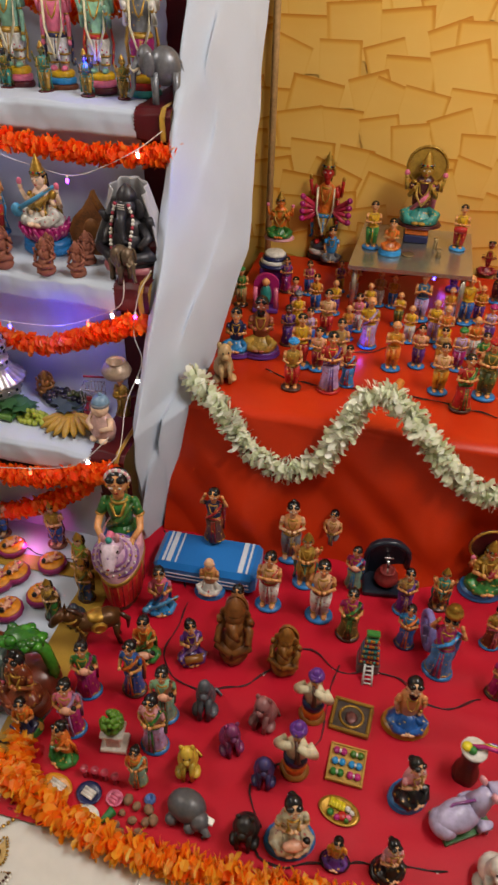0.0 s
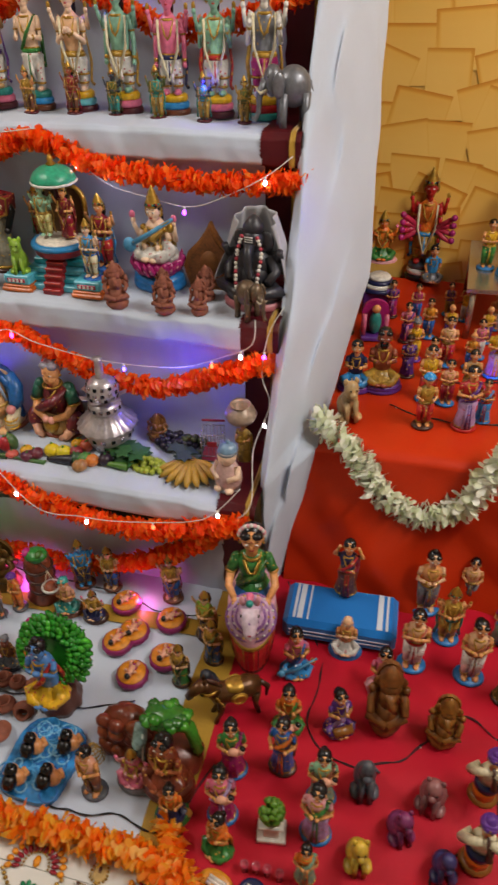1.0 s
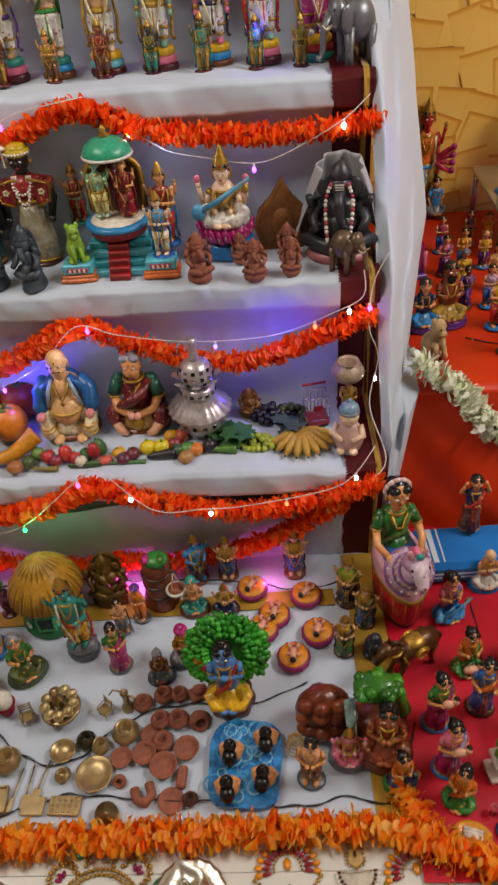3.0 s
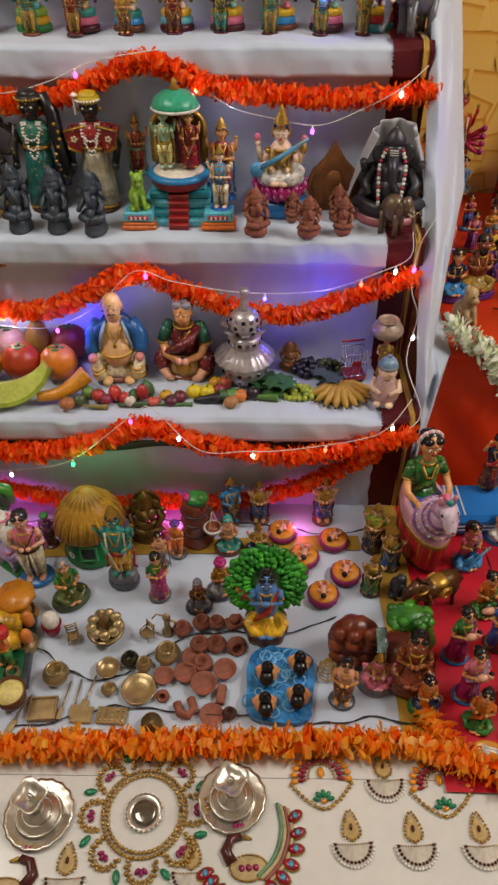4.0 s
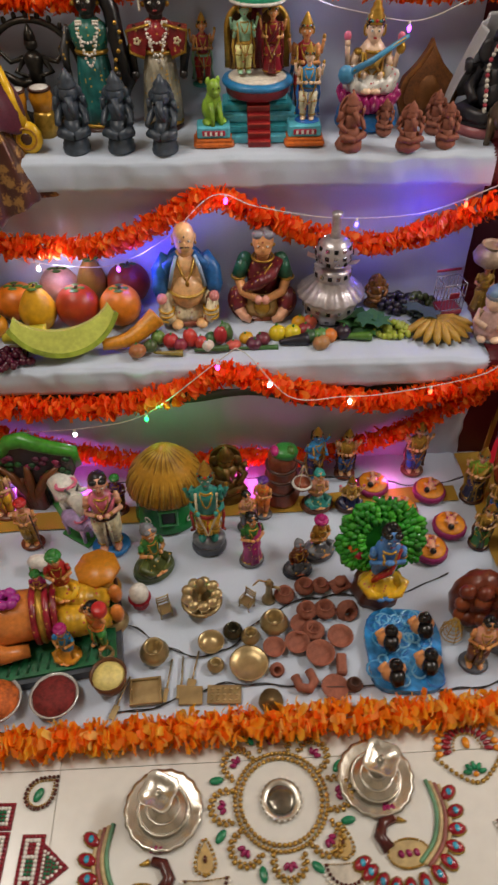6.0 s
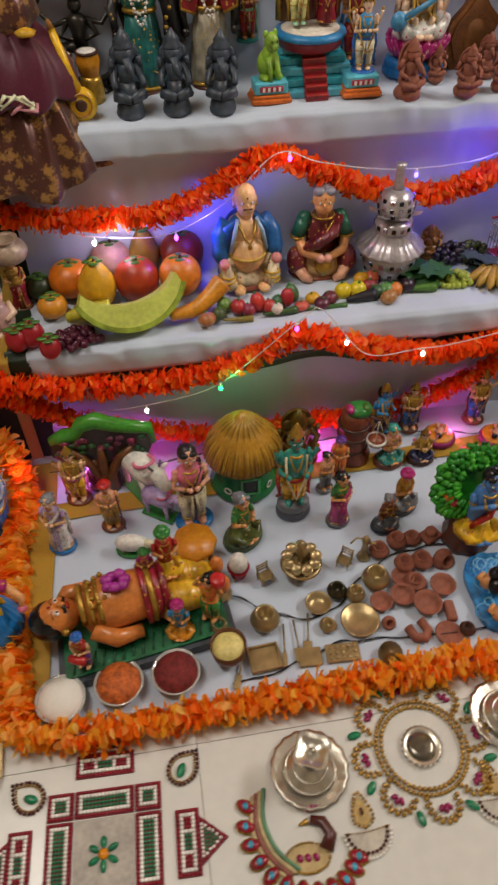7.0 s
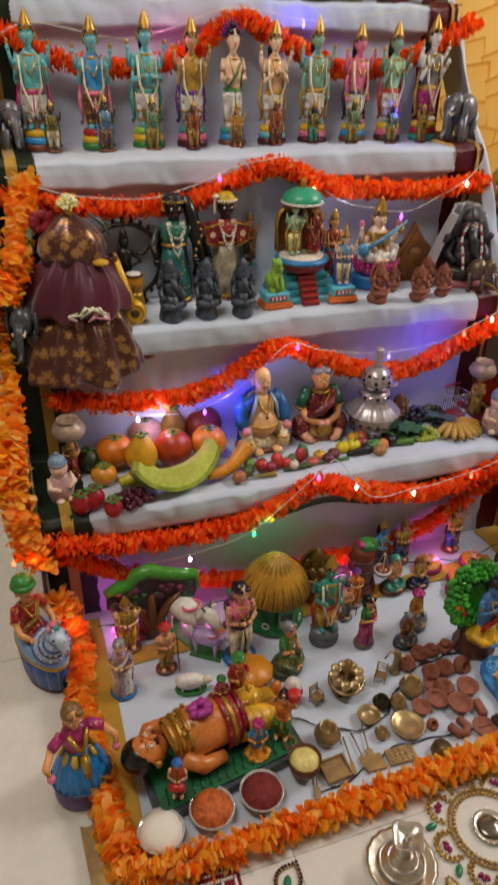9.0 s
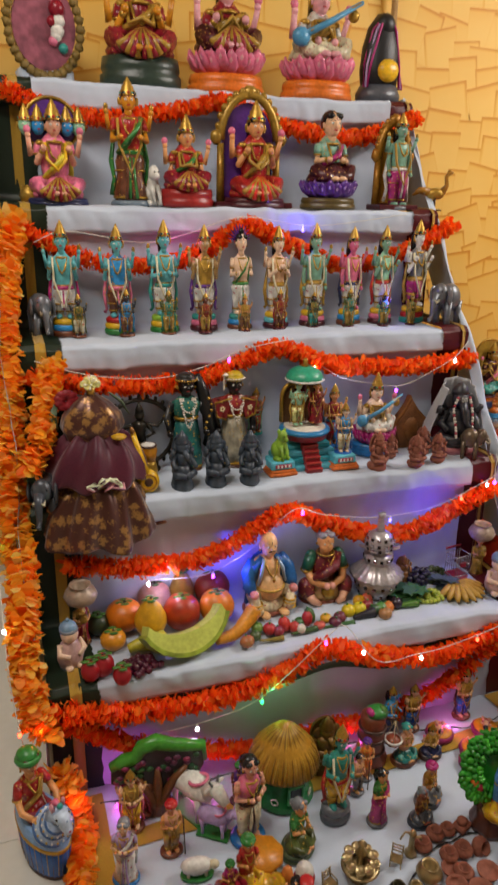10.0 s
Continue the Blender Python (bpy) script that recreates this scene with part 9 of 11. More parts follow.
for k in range(90):
    u_, a = random.uniform(-1, 1), random.uniform(0, 6.28)
    q = math.sqrt(1 - u_ * u_)
    s.ball((0.019 * q * math.cos(a), 0.019 * q * math.sin(a), 0.08 + 0.021 * u_), 0.006, paint("4f7a1c", 0.4), 6, 5)
put(s, "topiary_pedestal", "green clay topiary ball on white pedestal", "figurine", 0.769, 0.495, 0.008, 1.0, 8)
lump(0.921, 0.616, 0.008, 0.112, 10, "steel", 0.65, "grey clay dog sitting on red cloth", False)
lump(1.045, 0.615, 0.008, 0.096, -10, "8a5a5a", 0.9, "brownish-pink clay lion sitting on red cloth")
lump(0.993, 0.547, 0.008, 0.088, 30, "7a3060", 0.85, "purple-pink clay elephant calf on red cloth")
lump(0.925, 0.482, 0.008, 0.093, 15, "c8a83a", 0.75, "yellow spotted clay dog on red cloth")
lump(1.071, 0.500, 0.008, 0.083, 10, "3a3468", 0.85, "dark violet clay bird on red cloth", False)
lump(1.062, 0.387, 0.008, 0.089, 0, "1c1818", 0.95, "black clay bear curled on red cloth")
s = Shape()
s.ball((0, 0, 0.026), (0.036, 0.028, 0.028), paint("55565a", 0.35), 16, 11)
s.ball((0.03, -0.012, 0.02), (0.018, 0.018, 0.018), paint("55565a", 0.35), 12, 9)
s.tube([(0.04, -0.02, 0.018), (0.052, -0.024, 0.01), (0.044, -0.03, 0.006)], [0.008, 0.006, 0.004], paint("55565a", 0.35), 8)
s.box((0.034, -0.006, 0.038), (0.02, 0.012, 0.004), paint("white"), 0.001, m=pose(0, 0, 0, 0, 20, 0))
for k in (-1, 1):
    s.ball((k * 0.018, -0.024, 0.01), (0.012, 0.012, 0.01), paint("55565a", 0.35), 10, 7)
put(s, "toy_elephant", "grey clay elephant lying on red cloth", "elephant", 0.948, 0.403, 0.008, 1.05, -10)


def drummer(x, y, z, h, turn):
    s = Shape()
    s.lathe([(0.2, 0), (0.21, 0.03), (0.17, 0.08)], paint("wood"), seg=16, sy=0.9)
    s.lathe([(0.15, 0), (0.16, 0.1), (0.15, 0.2)], paint("orange"), (0, 0, 0.07), seg=18, wave=0.03, waves=9)
    s.lathe([(0.165, 0), (0.17, 0.05), (0.16, 0.1)], paint("navy"), (0, 0, 0.25), seg=18)
    s.lathe([(0.14, 0), (0.16, 0.15), (0.12, 0.24), (0.05, 0.28)], paint("cream"), (0, 0, 0.34), seg=16, sy=0.8)
    for k in (-1, 1):
        s.tube([(k * 0.14, 0, 0.56), (k * 0.24, -0.06, 0.5), (k * 0.15, -0.15, 0.62), (k * 0.05, -0.17, 0.7)], [0.07, 0.075, 0.06, 0.045], paint("cream"), 10)
    s.tube([(0.0, -0.13, 0.74), (0.05, -0.2, 0.6), (0.07, -0.24, 0.5)], [0.02, 0.03, 0.05], paint("umber"), 8)
    head_of(s, (0, -0.02, 0.77), 0.11, paint("skin"), paint("purple", 0.3), "turban", "turban")
    slim(s, 0.78)
    return put(s, "piper_doll", "piper doll in purple turban and orange skirt", "doll", x, y, z, h, turn, "two piper dolls")


drummer(1.139, 0.654, 0.008, 0.176, -10)
drummer(1.125, 0.532, 0.008, 0.182, -5)


def framed_picture(x, y, z):
    e = empty("framed_picture", pose(x, y, z, 0, 0, -4))
    tagged(e, "small gilt-framed relief plaque lying on red cloth", "picture")
    s = Shape()
    s.box((0, 0, 0.004), (0.074, 0.066, 0.006), paint("3a3230", 0.4, 0.2, 200.0, 60.0, 0.6), 0.001)
    s.ring((0, 0, 0.0075), 0.024, 0.003, gilt(), seg=24, sub=5)
    s.ball((0, -0.002, 0.008), (0.012, 0.015, 0.003), paint("6a4040", 0.4, 0.3), 12, 7, rough=0.15)
    s.done("panel", parent=e)
    for a, b, c, d in ((0, 0.034, 0.082, 0.008), (0, -0.034, 0.082, 0.008), (0.038, 0, 0.008, 0.06), (-0.038, 0, 0.008, 0.06)):
        s = Shape()
        s.box((a, b, 0.006), (c, d, 0.011), paint("8a6a28", 0.35, 0.4), 0.002)
        s.done("frame_bar", parent=e)


framed_picture(1.220, 0.667, 0.008)
e_tray = empty("sweet_tray", pose(1.223, 0.564, 0.008, 0, 0, -2))
tagged(e_tray, "ochre tray holding six coloured toy sweets", "tray")
s = Shape()
s.box((0, 0, 0.003), (0.07, 0.076, 0.005), paint("b08a3a", 0.5), 0.001)
for a, b, c, d in ((0, 0.037, 0.072, 0.004), (0, -0.037, 0.072, 0.004), (0.034, 0, 0.004, 0.07), (-0.034, 0, 0.004, 0.07)):
    s.box((a, b, 0.005), (c, d, 0.008), paint("b08a3a", 0.5), 0.001)
s.done("tray_base", parent=e_tray)
for i, hue in enumerate(("magenta", "leaf", "sky", "sky", "green", "magenta")):
    s = Shape()
    cx, cy = (-0.016 if i % 2 == 0 else 0.017), 0.022 - 0.022 * (i // 2)
    for k in (-1, 1):
        s.ball((cx + k * 0.007, cy, 0.01), (0.007, 0.008, 0.006), paint(hue, 0.2), 10, 7)
    s.ball((cx, cy, 0.01), (0.004, 0.004, 0.005), paint("white", 0.2), 8, 6)
    s.done("sweet", parent=e_tray)
e_plate = empty("food_plate", pose(1.221, 0.473, 0.008, 0, 0, -12))
tagged(e_plate, "oval gilt plate of painted toy food", "plate")
s = Shape()
s.lathe([(0.028, 0), (0.034, 0.003), (0.036, 0.006), (0.03, 0.004)], gilt(), seg=26, sx=1.1, sy=0.72)
s.done("plate_body", parent=e_plate)
for i in range(5):
    s = Shape()
    s.tube([(-0.02 + 0.006 * i, 0.016, 0.008), (-0.018 + 0.006 * i, 0.0, 0.009)], 0.0035, paint("lemon"), 8)
    s.done("banana", parent=e_plate)
for cx, cy, r, hue in ((-0.014, -0.01, 0.007, "green"), (0.008, -0.008, 0.009, "red"), (0.02, -0.006, 0.006, "pink"), (0.014, 0.008, 0.006, "white"), (0.023, 0.004, 0.005, "white"), (0.0, -0.014, 0.006, "magenta"), (0.018, -0.013, 0.005, "leaf")):
    s = Shape()
    s.ball((cx, cy, 0.008), (r, r, 0.005), paint(hue), 10, 7)
    s.done("food_piece", parent=e_plate)

sit(1.329, 0.683, 0.008, 0.153, 8, "fair", "skin", "blue", base="ochre", style="beard", arms="side", tall=0.08, group=R)
sit(1.344, 0.533, 0.008, 0.129, 40, "fair", "rose", "black", base="bluebase", style="bun", arms="fold", tall=0.1, group=R)
sit(1.141, 0.402, 0.008, 0.146, 20, "fair", "cream", "cream", base="bluebase", style="bun", arms="fold", held="lap", tall=0.08, group=R)
sit(1.225, 0.387, 0.008, 0.084, 0, "fair", "amber", "purple", base="black", style="top", arms="side", tall=0.06, group=R)
sit(1.317, 0.395, 0.008, 0.104, 30, "fair", "rose", "black", base="black", style="bun", arms="fold", tall=0.06, group=R)
s = Shape()  # lilac bull lying with head raised
LM = paint("b4aed0", 0.35)
s.slab([(-0.05, -0.03), (0.05, -0.035), (0.055, 0.03), (-0.045, 0.035)], 0, 0.008, paint("3a6a3a"))
s.ball((-0.01, 0, 0.034), (0.05, 0.03, 0.03), LM, 18, 12)
s.ball((-0.04, 0, 0.026), (0.026, 0.03, 0.024), LM, 14, 10)
s.tube([(0.026, 0, 0.045), (0.042, 0, 0.066), (0.054, 0, 0.076)], [0.024, 0.018, 0.018], LM, 12)
s.tube([(0.05, 0, 0.08), (0.07, 0, 0.078), (0.082, 0, 0.074)], [0.018, 0.013, 0.01], LM, 12)
s.ball((0.086, 0, 0.074), 0.006, paint("black"), 8, 6)
for k in (-1, 1):
    s.ball((0.046, k * 0.018, 0.09), (0.006, 0.01, 0.01), paint("rose"), 8, 6)
    s.ball((0.066, k * 0.012, 0.084), 0.003, paint("red"), 6, 5)
    s.tube([(0.02, k * 0.026, 0.02), (0.045, k * 0.03, 0.012), (0.03, k * 0.034, 0.01)], [0.012, 0.009, 0.008], LM, 8)
s.tube([(-0.058, 0.0, 0.03), (-0.02, 0.01, 0.064), (0.02, 0.0, 0.07)], 0.003, paint("8a4a88"), 6)
put(s, "lying_bull_doll", "lilac clay bull lying on a green base", "animal", 1.439, 0.510, 0.008, 0.98, 35)
s = Shape()  # clay pillar with rainbow slide
s.lathe([(0.03, 0), (0.028, 0.02), (0.02, 0.05), (0.022, 0.09), (0.026, 0.1)], paint("5a2416", 0.45), seg=16, wave=0.06, waves=5)
s.lathe([(0.024, 0), (0.03, 0.01), (0.028, 0.016)], paint("white"), (0, 0, 0.098), seg=18)
for i, hue in enumerate(("magenta", "yellow", "green", "white", "purple")):
    s.tube([(-0.02 + 0.005 * i, 0.0, 0.116), (0.02 + 0.004 * i, 0.002 * i, 0.128), (0.06, 0.004 * i - 0.01, 0.135 - 0.003 * i)], 0.005, paint(hue), 8)
s.ball((-0.018, -0.004, 0.122), (0.012, 0.012, 0.01), paint("lemon"), 10, 7)
s.ball((-0.006, -0.01, 0.12), (0.01, 0.01, 0.01), paint("green"), 10, 7)
put(s, "clay_pillar_toy", "brown clay pillar topped by a rainbow bowl", "figurine", 1.449, 0.604, 0.008, 0.85, 0)
lump(1.490, 0.419, 0.008, 0.108, 0, "white", 0.8, "white clay hen with red comb on red cloth", False, "toy_hen")

# tea things and plates at the cloth's corner
PL_ = "toy plates at the corner"


def plate(x, y, z, hue, inner, sx, sy, label):
    e = empty("toy_plate", pose(x, y, z, 0, 0, -15))
    tagged(e, label, "plate", PL_)
    s = Shape()
    s.lathe([(0.02, 0), (0.026, 0.003), (0.028, 0.006), (0.022, 0.003)], paint(hue, 0.3), seg=24, sx=sx, sy=sy)
    s.done("plate_body", parent=e)
    for k in (-1, 0, 1):
        s = Shape()
        s.tube([(-0.014 * sx, k * 0.006, 0.006), (0.014 * sx, k * 0.006 - 0.001, 0.006)], 0.0032, paint(inner, 0.4), 8)
        s.done("food_piece", parent=e)


plate(0.695, 0.389, 0.008, "amber", "white", 1.15, 0.75, "yellow oval toy plate with white sticks")
plate(0.701, 0.348, 0.008, "white", "pink", 1.2, 0.75, "white oval toy plate with pink slices")
plate(0.759, 0.390, 0.008, "navy", "white", 0.9, 0.8, "blue round toy plate with white slice")
plate(0.772, 0.348, 0.008, "white", "pink", 0.9, 0.8, "white round toy plate with pink sweet")
plate(0.809, 0.393, 0.008, "pink", "pink", 0.6, 0.55, "small pink toy saucer on red cloth")
plate(0.804, 0.329, 0.008, "orange", "white", 0.6, 0.55, "orange toy saucer with white ball")
for_cups = "pink toy cups"


def goblet(x, y, z):
    return turned(x, y, z, [(0.006, 0), (0.002, 0.003), (0.002, 0.012), (0.007, 0.018), (0.008, 0.026), (0.006, 0.02)], paint("a83a4a", 0.15), "toy_goblet", "tiny clear pink plastic goblet", "goblet", seg=12, group=for_cups)


goblet(0.737, 0.423, 0.008)
goblet(0.757, 0.425, 0.008)
goblet(0.777, 0.425, 0.008)
goblet(0.799, 0.423, 0.008)
POT_ = "toy potatoes"


def potato(x, y, z, r):
    s = Shape()
    s.ball((0, 0, r * 0.8), (r, r * 0.85, r * 0.8), paint("8a6a50", 0.7, 0.0, 90.0, 30.0, 0.35), 12, 8, rough=0.05)
    return tagged(s.done("toy_potato", pose(x, y, z, 0, 0, random.uniform(0, 180))), "small brown clay potato on red cloth", "vegetable", POT_)


potato(0.836, 0.395, 0.008, 0.011)
potato(0.855, 0.388, 0.008, 0.009)
potato(0.879, 0.387, 0.008, 0.011)
potato(0.833, 0.371, 0.008, 0.007)
potato(0.856, 0.362, 0.008, 0.009)
potato(0.880, 0.365, 0.008, 0.009)
potato(0.893, 0.371, 0.008, 0.011)
potato(0.830, 0.347, 0.008, 0.009)
potato(0.841, 0.339, 0.008, 0.008)
potato(0.875, 0.342, 0.008, 0.011)
bent(0.809, 0.357, 0.008, ((-0.008, -0.012, 0.007), (0, 0, 0.009), (0.006, 0.012, 0.007)), (0.004, 0.01), "2a7a40", "toy_gourd", "ridged green toy gourd on red cloth", "vegetable", 0)
pot(0.874, 0.407, 0.008, 0.01, paint("5a7ab8", 0.3), "tiny blue toy jar on red cloth", "toy_jar")
# golden horse
def gilded_horse(x, y, z, h, turn):
    s = Shape()
    mt = paint("5a3a1c", 0.3, 0.4)
    s.tube([(0, 0.42, 0.62), (0, 0.25, 0.66), (0, -0.1, 0.62), (0, -0.32, 0.68)], [0.15, 0.19, 0.18, 0.17], mt, 14)
    s.tube([(0, -0.3, 0.72), (0, -0.46, 0.92), (0, -0.5, 0.98)], [0.15, 0.11, 0.1], mt, 12)
    s.tube([(0, -0.46, 1.0), (0, -0.64, 0.86), (0, -0.74, 0.74)], [0.11, 0.085, 0.06], mt, 12)
    for k in (-1, 1):
        for yy, kick in ((-0.24, -0.1), (0.34, 0.06)):
            s.tube([(k * 0.11, yy + kick, 0.0), (k * 0.11, yy, 0.25), (k * 0.1, yy + 0.02, 0.55)], [0.04, 0.04, 0.085], mt, 8)
        s.tube([(k * 0.05, -0.46, 1.06), (k * 0.06, -0.45, 1.16)], [0.03, 0.008], mt, 6)
        s.ball((k * 0.175, 0.06, 0.62), (0.035, 0.15, 0.13), gilt(), 14, 9)
        s.ring((0, 0, 0), 0.1, 0.02, paint("c8a040", 0.3, 0.6), m=pose(k * 0.2, 0.06, 0.62, 0, 90, 0), seg=16, sub=6)
        for j in range(6):
            s.ball((k * 0.16, -0.3 + 0.02 * j, 0.74 - 0.05 * j), 0.025, gilt(), 7, 5)
    s.ball((0, 0.05, 0.76), (0.16, 0.2, 0.08), gilt(), 14, 8)
    s.ring((0, -0.4, 0.84), 0.13, 0.025, gilt(), m=None, seg=14)
    s.tube([(0, -0.42, 1.06), (0, -0.3, 0.96), (0, -0.2, 0.82)], [0.03, 0.045, 0.03], paint("umber"), 8)
    s.tube([(0, 0.46, 0.68), (0, 0.58, 0.5), (0, 0.56, 0.25)], [0.04, 0.05, 0.02], paint("umber"), 8)
    return put(s, "gilded_horse", "bronze-gold caparisoned horse figurine", "animal", x, y, z, h, turn)


gilded_horse(0.640, 0.712, 0.008, 0.125, -60)

# ---- the red table ----
T = "crowd of small dolls on the red table"
sit(0.830, 1.475, 0.362, 0.168, 5, "clay", "clay", "gold", base="purple", style="beard", arms="hold", tall=0.12, group=T)
sit(0.767, 1.456, 0.362, 0.137, 5, "skin", "navy", "sky", base="purple", style="long", arms="hold", tall=0.12, group=T)
stand(0.709, 1.742, 0.362, 0.126, 15, "skin", "green", "tan", hair="green", base="umber", style="turban", group=T)
s = Shape()  # pink shrine
s.box((0, 0, 0.006), (0.07, 0.05, 0.012), paint("purple"), 0.002)
for k in (-1, 1):
    s.tube([(k * 0.028, -0.012, 0.012), (k * 0.028, -0.012, 0.07)], 0.006, paint("pink"), 8)
s.prism([(-0.034, 0.012), (0.034, 0.012), (0.034, 0.07)] + [(0.034 * math.cos(a * math.pi / 8), 0.07 + 0.03 * math.sin(a * math.pi / 8)) for a in range(1, 8)] + [(-0.034, 0.07)], 0.012, paint("magenta"), pose(0, 0.015, 0))
s.ball((0, -0.004, 0.045), (0.016, 0.014, 0.032), paint("teal"), 12, 8)
s.ball((0, -0.008, 0.084), 0.011, paint("skin"), 10, 7)
put(s, "toy_shrine", "pink and purple toy shrine with small idol", "shrine", 0.787, 1.734, 0.362, 1.1, 8)
s = Shape()
s.box((0, 0, 0.035), (0.09, 0.07, 0.07), paint("purple"), 0.004)
for i in range(4):
    s.lathe([(0.05 - 0.006 * i, 0), (0.052 - 0.006 * i, 0.006), (0.046 - 0.006 * i, 0.012)], paint("white" if i % 2 else "navy"), (0, 0, 0.07 + 0.011 * i), seg=22)
put(s, "striped_pedestal", "purple pedestal with striped round tiers", "stand", 0.777, 1.908, 0.362, 1.0, 6)
sit(0.767, 2.015, 0.478, 0.153, 5, "orange", "orange", "green", base="rose", crown=True, arms="bless", tall=0.05, group=T)
s = Shape()  # many-armed demon
stand(0.890, 2.175, 0.362, 0.356, 0, "red", "orange", "gold", base=None, bands=("black", "white", "steel"), crown=True, sash="sky", arms="side", label="tall red-faced many-armed demon doll", group=T)
for k in (-1, 1):
    for j in range(4):
        s.tube([(k * 0.03, 0.012, 0.2), (k * (0.06 + 0.006 * j), 0.008, 0.17 + 0.022 * j), (k * 0.088, -0.005, 0.16 + 0.028 * j)], [0.011, 0.01, 0.008], paint("c03050"), 8)
        s.ball((k * 0.09, -0.006, 0.165 + 0.028 * j), 0.012, paint("magenta"), 8, 6)
put(s, "demon_arm_fan", "fan of pink clay arms behind the demon", "doll", 0.894, 2.150, 0.362, 0.86, 0)
sit(0.927, 2.130, 0.362, 0.129, 10, "skin", "sky", "grey", base=None, tall=0.1, style="bun", arms="side", group=T)
s = Shape()
s.box((0, 0, 0.012), (0.075, 0.06, 0.024), paint("navy"), 0.003)
s.box((0, 0, 0.032), (0.07, 0.055, 0.016), paint("orange"), 0.003)
s.box((0, 0, 0.043), (0.066, 0.05, 0.006), paint("pink"), 0.002)
put(s, "small_plinth", "little orange and navy cloth-covered plinth", "stand", 1.197, 2.015, 0.521, 1.0, 2)
sit(1.198, 2.029, 0.567, 0.215, 0, "gold", "maroon", "teal", base="maroon", crown=True, arms="bless", halo="gold", sash="pink", tall=0.04, label="gilded goddess doll with round halo on plinth")
stand(1.068, 1.913, 0.521, 0.141, 8, "skin", "yellow", "green", group=T)
sit(1.128, 1.881, 0.521, 0.106, 5, "skin", "orange", "orange", base="sky", tall=0.16, group=T)
stand(1.325, 1.975, 0.521, 0.137, -5, "skin", "yellow", "red", group=T, base="sky", held="drum")
turned(1.182, 1.887, 0.521, [(0.014, 0), (0.018, 0.003), (0.012, 0.002)], brass(), "brass_dish", "small brass offering dish on the board", "dish")
turned(1.271, 1.900, 0.521, [(0.008, 0), (0.006, 0.01), (0.009, 0.02), (0.004, 0.024)], brass(), "brass_vase", "small brass vase on the board", "vase")
turned(1.259, 1.964, 0.521, [(0.006, 0), (0.005, 0.02), (0.007, 0.03)], brass(), "brass_vase", "small brass vase on the board", "vase")
stand(0.945, 1.326, 0.362, 0.146, 10, "skin", "gold", "red", hair="sky", base="umber", style="turban", arms="hold", group=T)
stand(1.039, 1.342, 0.362, 0.168, 12, "skin", "red", "lilac", base="red", skirt=True, sash="purple", style="bun", group=T)
stand(1.080, 1.378, 0.362, 0.117, -5, "skin", "red", "sky", base="bluebase", skirt=True, style="bun", group=T)
stand(1.046, 1.466, 0.362, 0.141, 10, "skin", "tan", "tan", base="umber", style="long", group=T)
stand(1.185, 1.490, 0.362, 0.144, 5, "skin", "amber", "orange", style="bald", arms="pray", group=T)
stand(1.110, 1.593, 0.362, 0.153, 0, "skin", "yellow", "lilac", style="bald", skirt=True, arms="fold", group=T)
stand(0.988, 1.624, 0.362, 0.142, 0, "skin", "fair", "red", group=T)
stand(0.934, 1.767, 0.362, 0.120, 0, "skin", "amber", "blue", group=T)
stand(0.903, 1.631, 0.362, 0.124, 12, "skin", "yellow", "yellow", hair="grey", style="turban", base="purple", group=T)
stand(0.947, 1.440, 0.362, 0.155, 5, "skin", "yellow", "red", group=T)
stand(1.050, 1.619, 0.362, 0.107, 0, "skin", "amber", "blue", style="bald", group=T)
stand(1.035, 1.893, 0.362, 0.106, 0, "skin", "yellow", "white", arms="up", style="bun", group=T)
stand(1.094, 1.773, 0.362, 0.111, 5, "skin", "yellow", "purple", style="bald", group=T)
stand(1.159, 1.856, 0.362, 0.105, 0, "skin", "amber", "blue", style="bald", group=T)
stand(1.184, 1.743, 0.362, 0.107, 0, "skin", "yellow", "olive", style="bald", arms="pray", group=T)
stand(1.245, 1.796, 0.362, 0.152, 0, "skin", "2a6a9a", "lilac", style="bald", arms="pray", group=T)
stand(1.286, 1.678, 0.362, 0.129, -5, "skin", "yellow", "lilac", style="bald", group=T)
stand(1.315, 1.641, 0.362, 0.133, 0, "skin", "orange", "yellow", style="bald", group=T)
stand(1.375, 1.811, 0.362, 0.154, -5, "skin", "yellow", "blue", style="bald", arms="up", group=T)
stand(1.414, 1.828, 0.362, 0.120, 0, "skin", "amber", "purple", style="bald", group=T)
stand(1.437, 1.697, 0.362, 0.124, 0, "skin", "lilac", "purple", hair="magenta", style="turban", group=T)
stand(1.310, 1.407, 0.362, 0.143, 5, "skin", "fair", "amber", style="bun", group=T)
stand(1.310, 1.536, 0.362, 0.119, 0, "skin", "tan", "amber", style="bun", group=T)
stand(1.367, 1.345, 0.362, 0.156, 15, "skin", "red", "red", base="umber", skirt=True, sash="green", style="bun", group=T)
stand(1.423, 1.415, 0.362, 0.171, -8, "skin", "olive", "olive", hair="red", base="bluebase", style="turban", group=T)
stand(0.822, 1.874, 0.362, 0.116, 8, "skin", "purple", "magenta", base="umber", skirt=True, group=T)
stand(0.892, 1.544, 0.362, 0.121, 8, "brown", "purple", "purple", base="umber", skirt=True, group=T)
sit(1.450, 2.202, 0.362, 0.117, 0, "clay", "crimson", "crimson", base=None, tall=0.0, group=T)
sit(1.342, 2.030, 0.362, 0.087, 0, "skin", "purple", "purple", base=None, tall=0.0, group=T)
stand(1.467, 1.565, 0.362, 0.127, -5, "skin", "yellow", "green", style="bald", group=T)
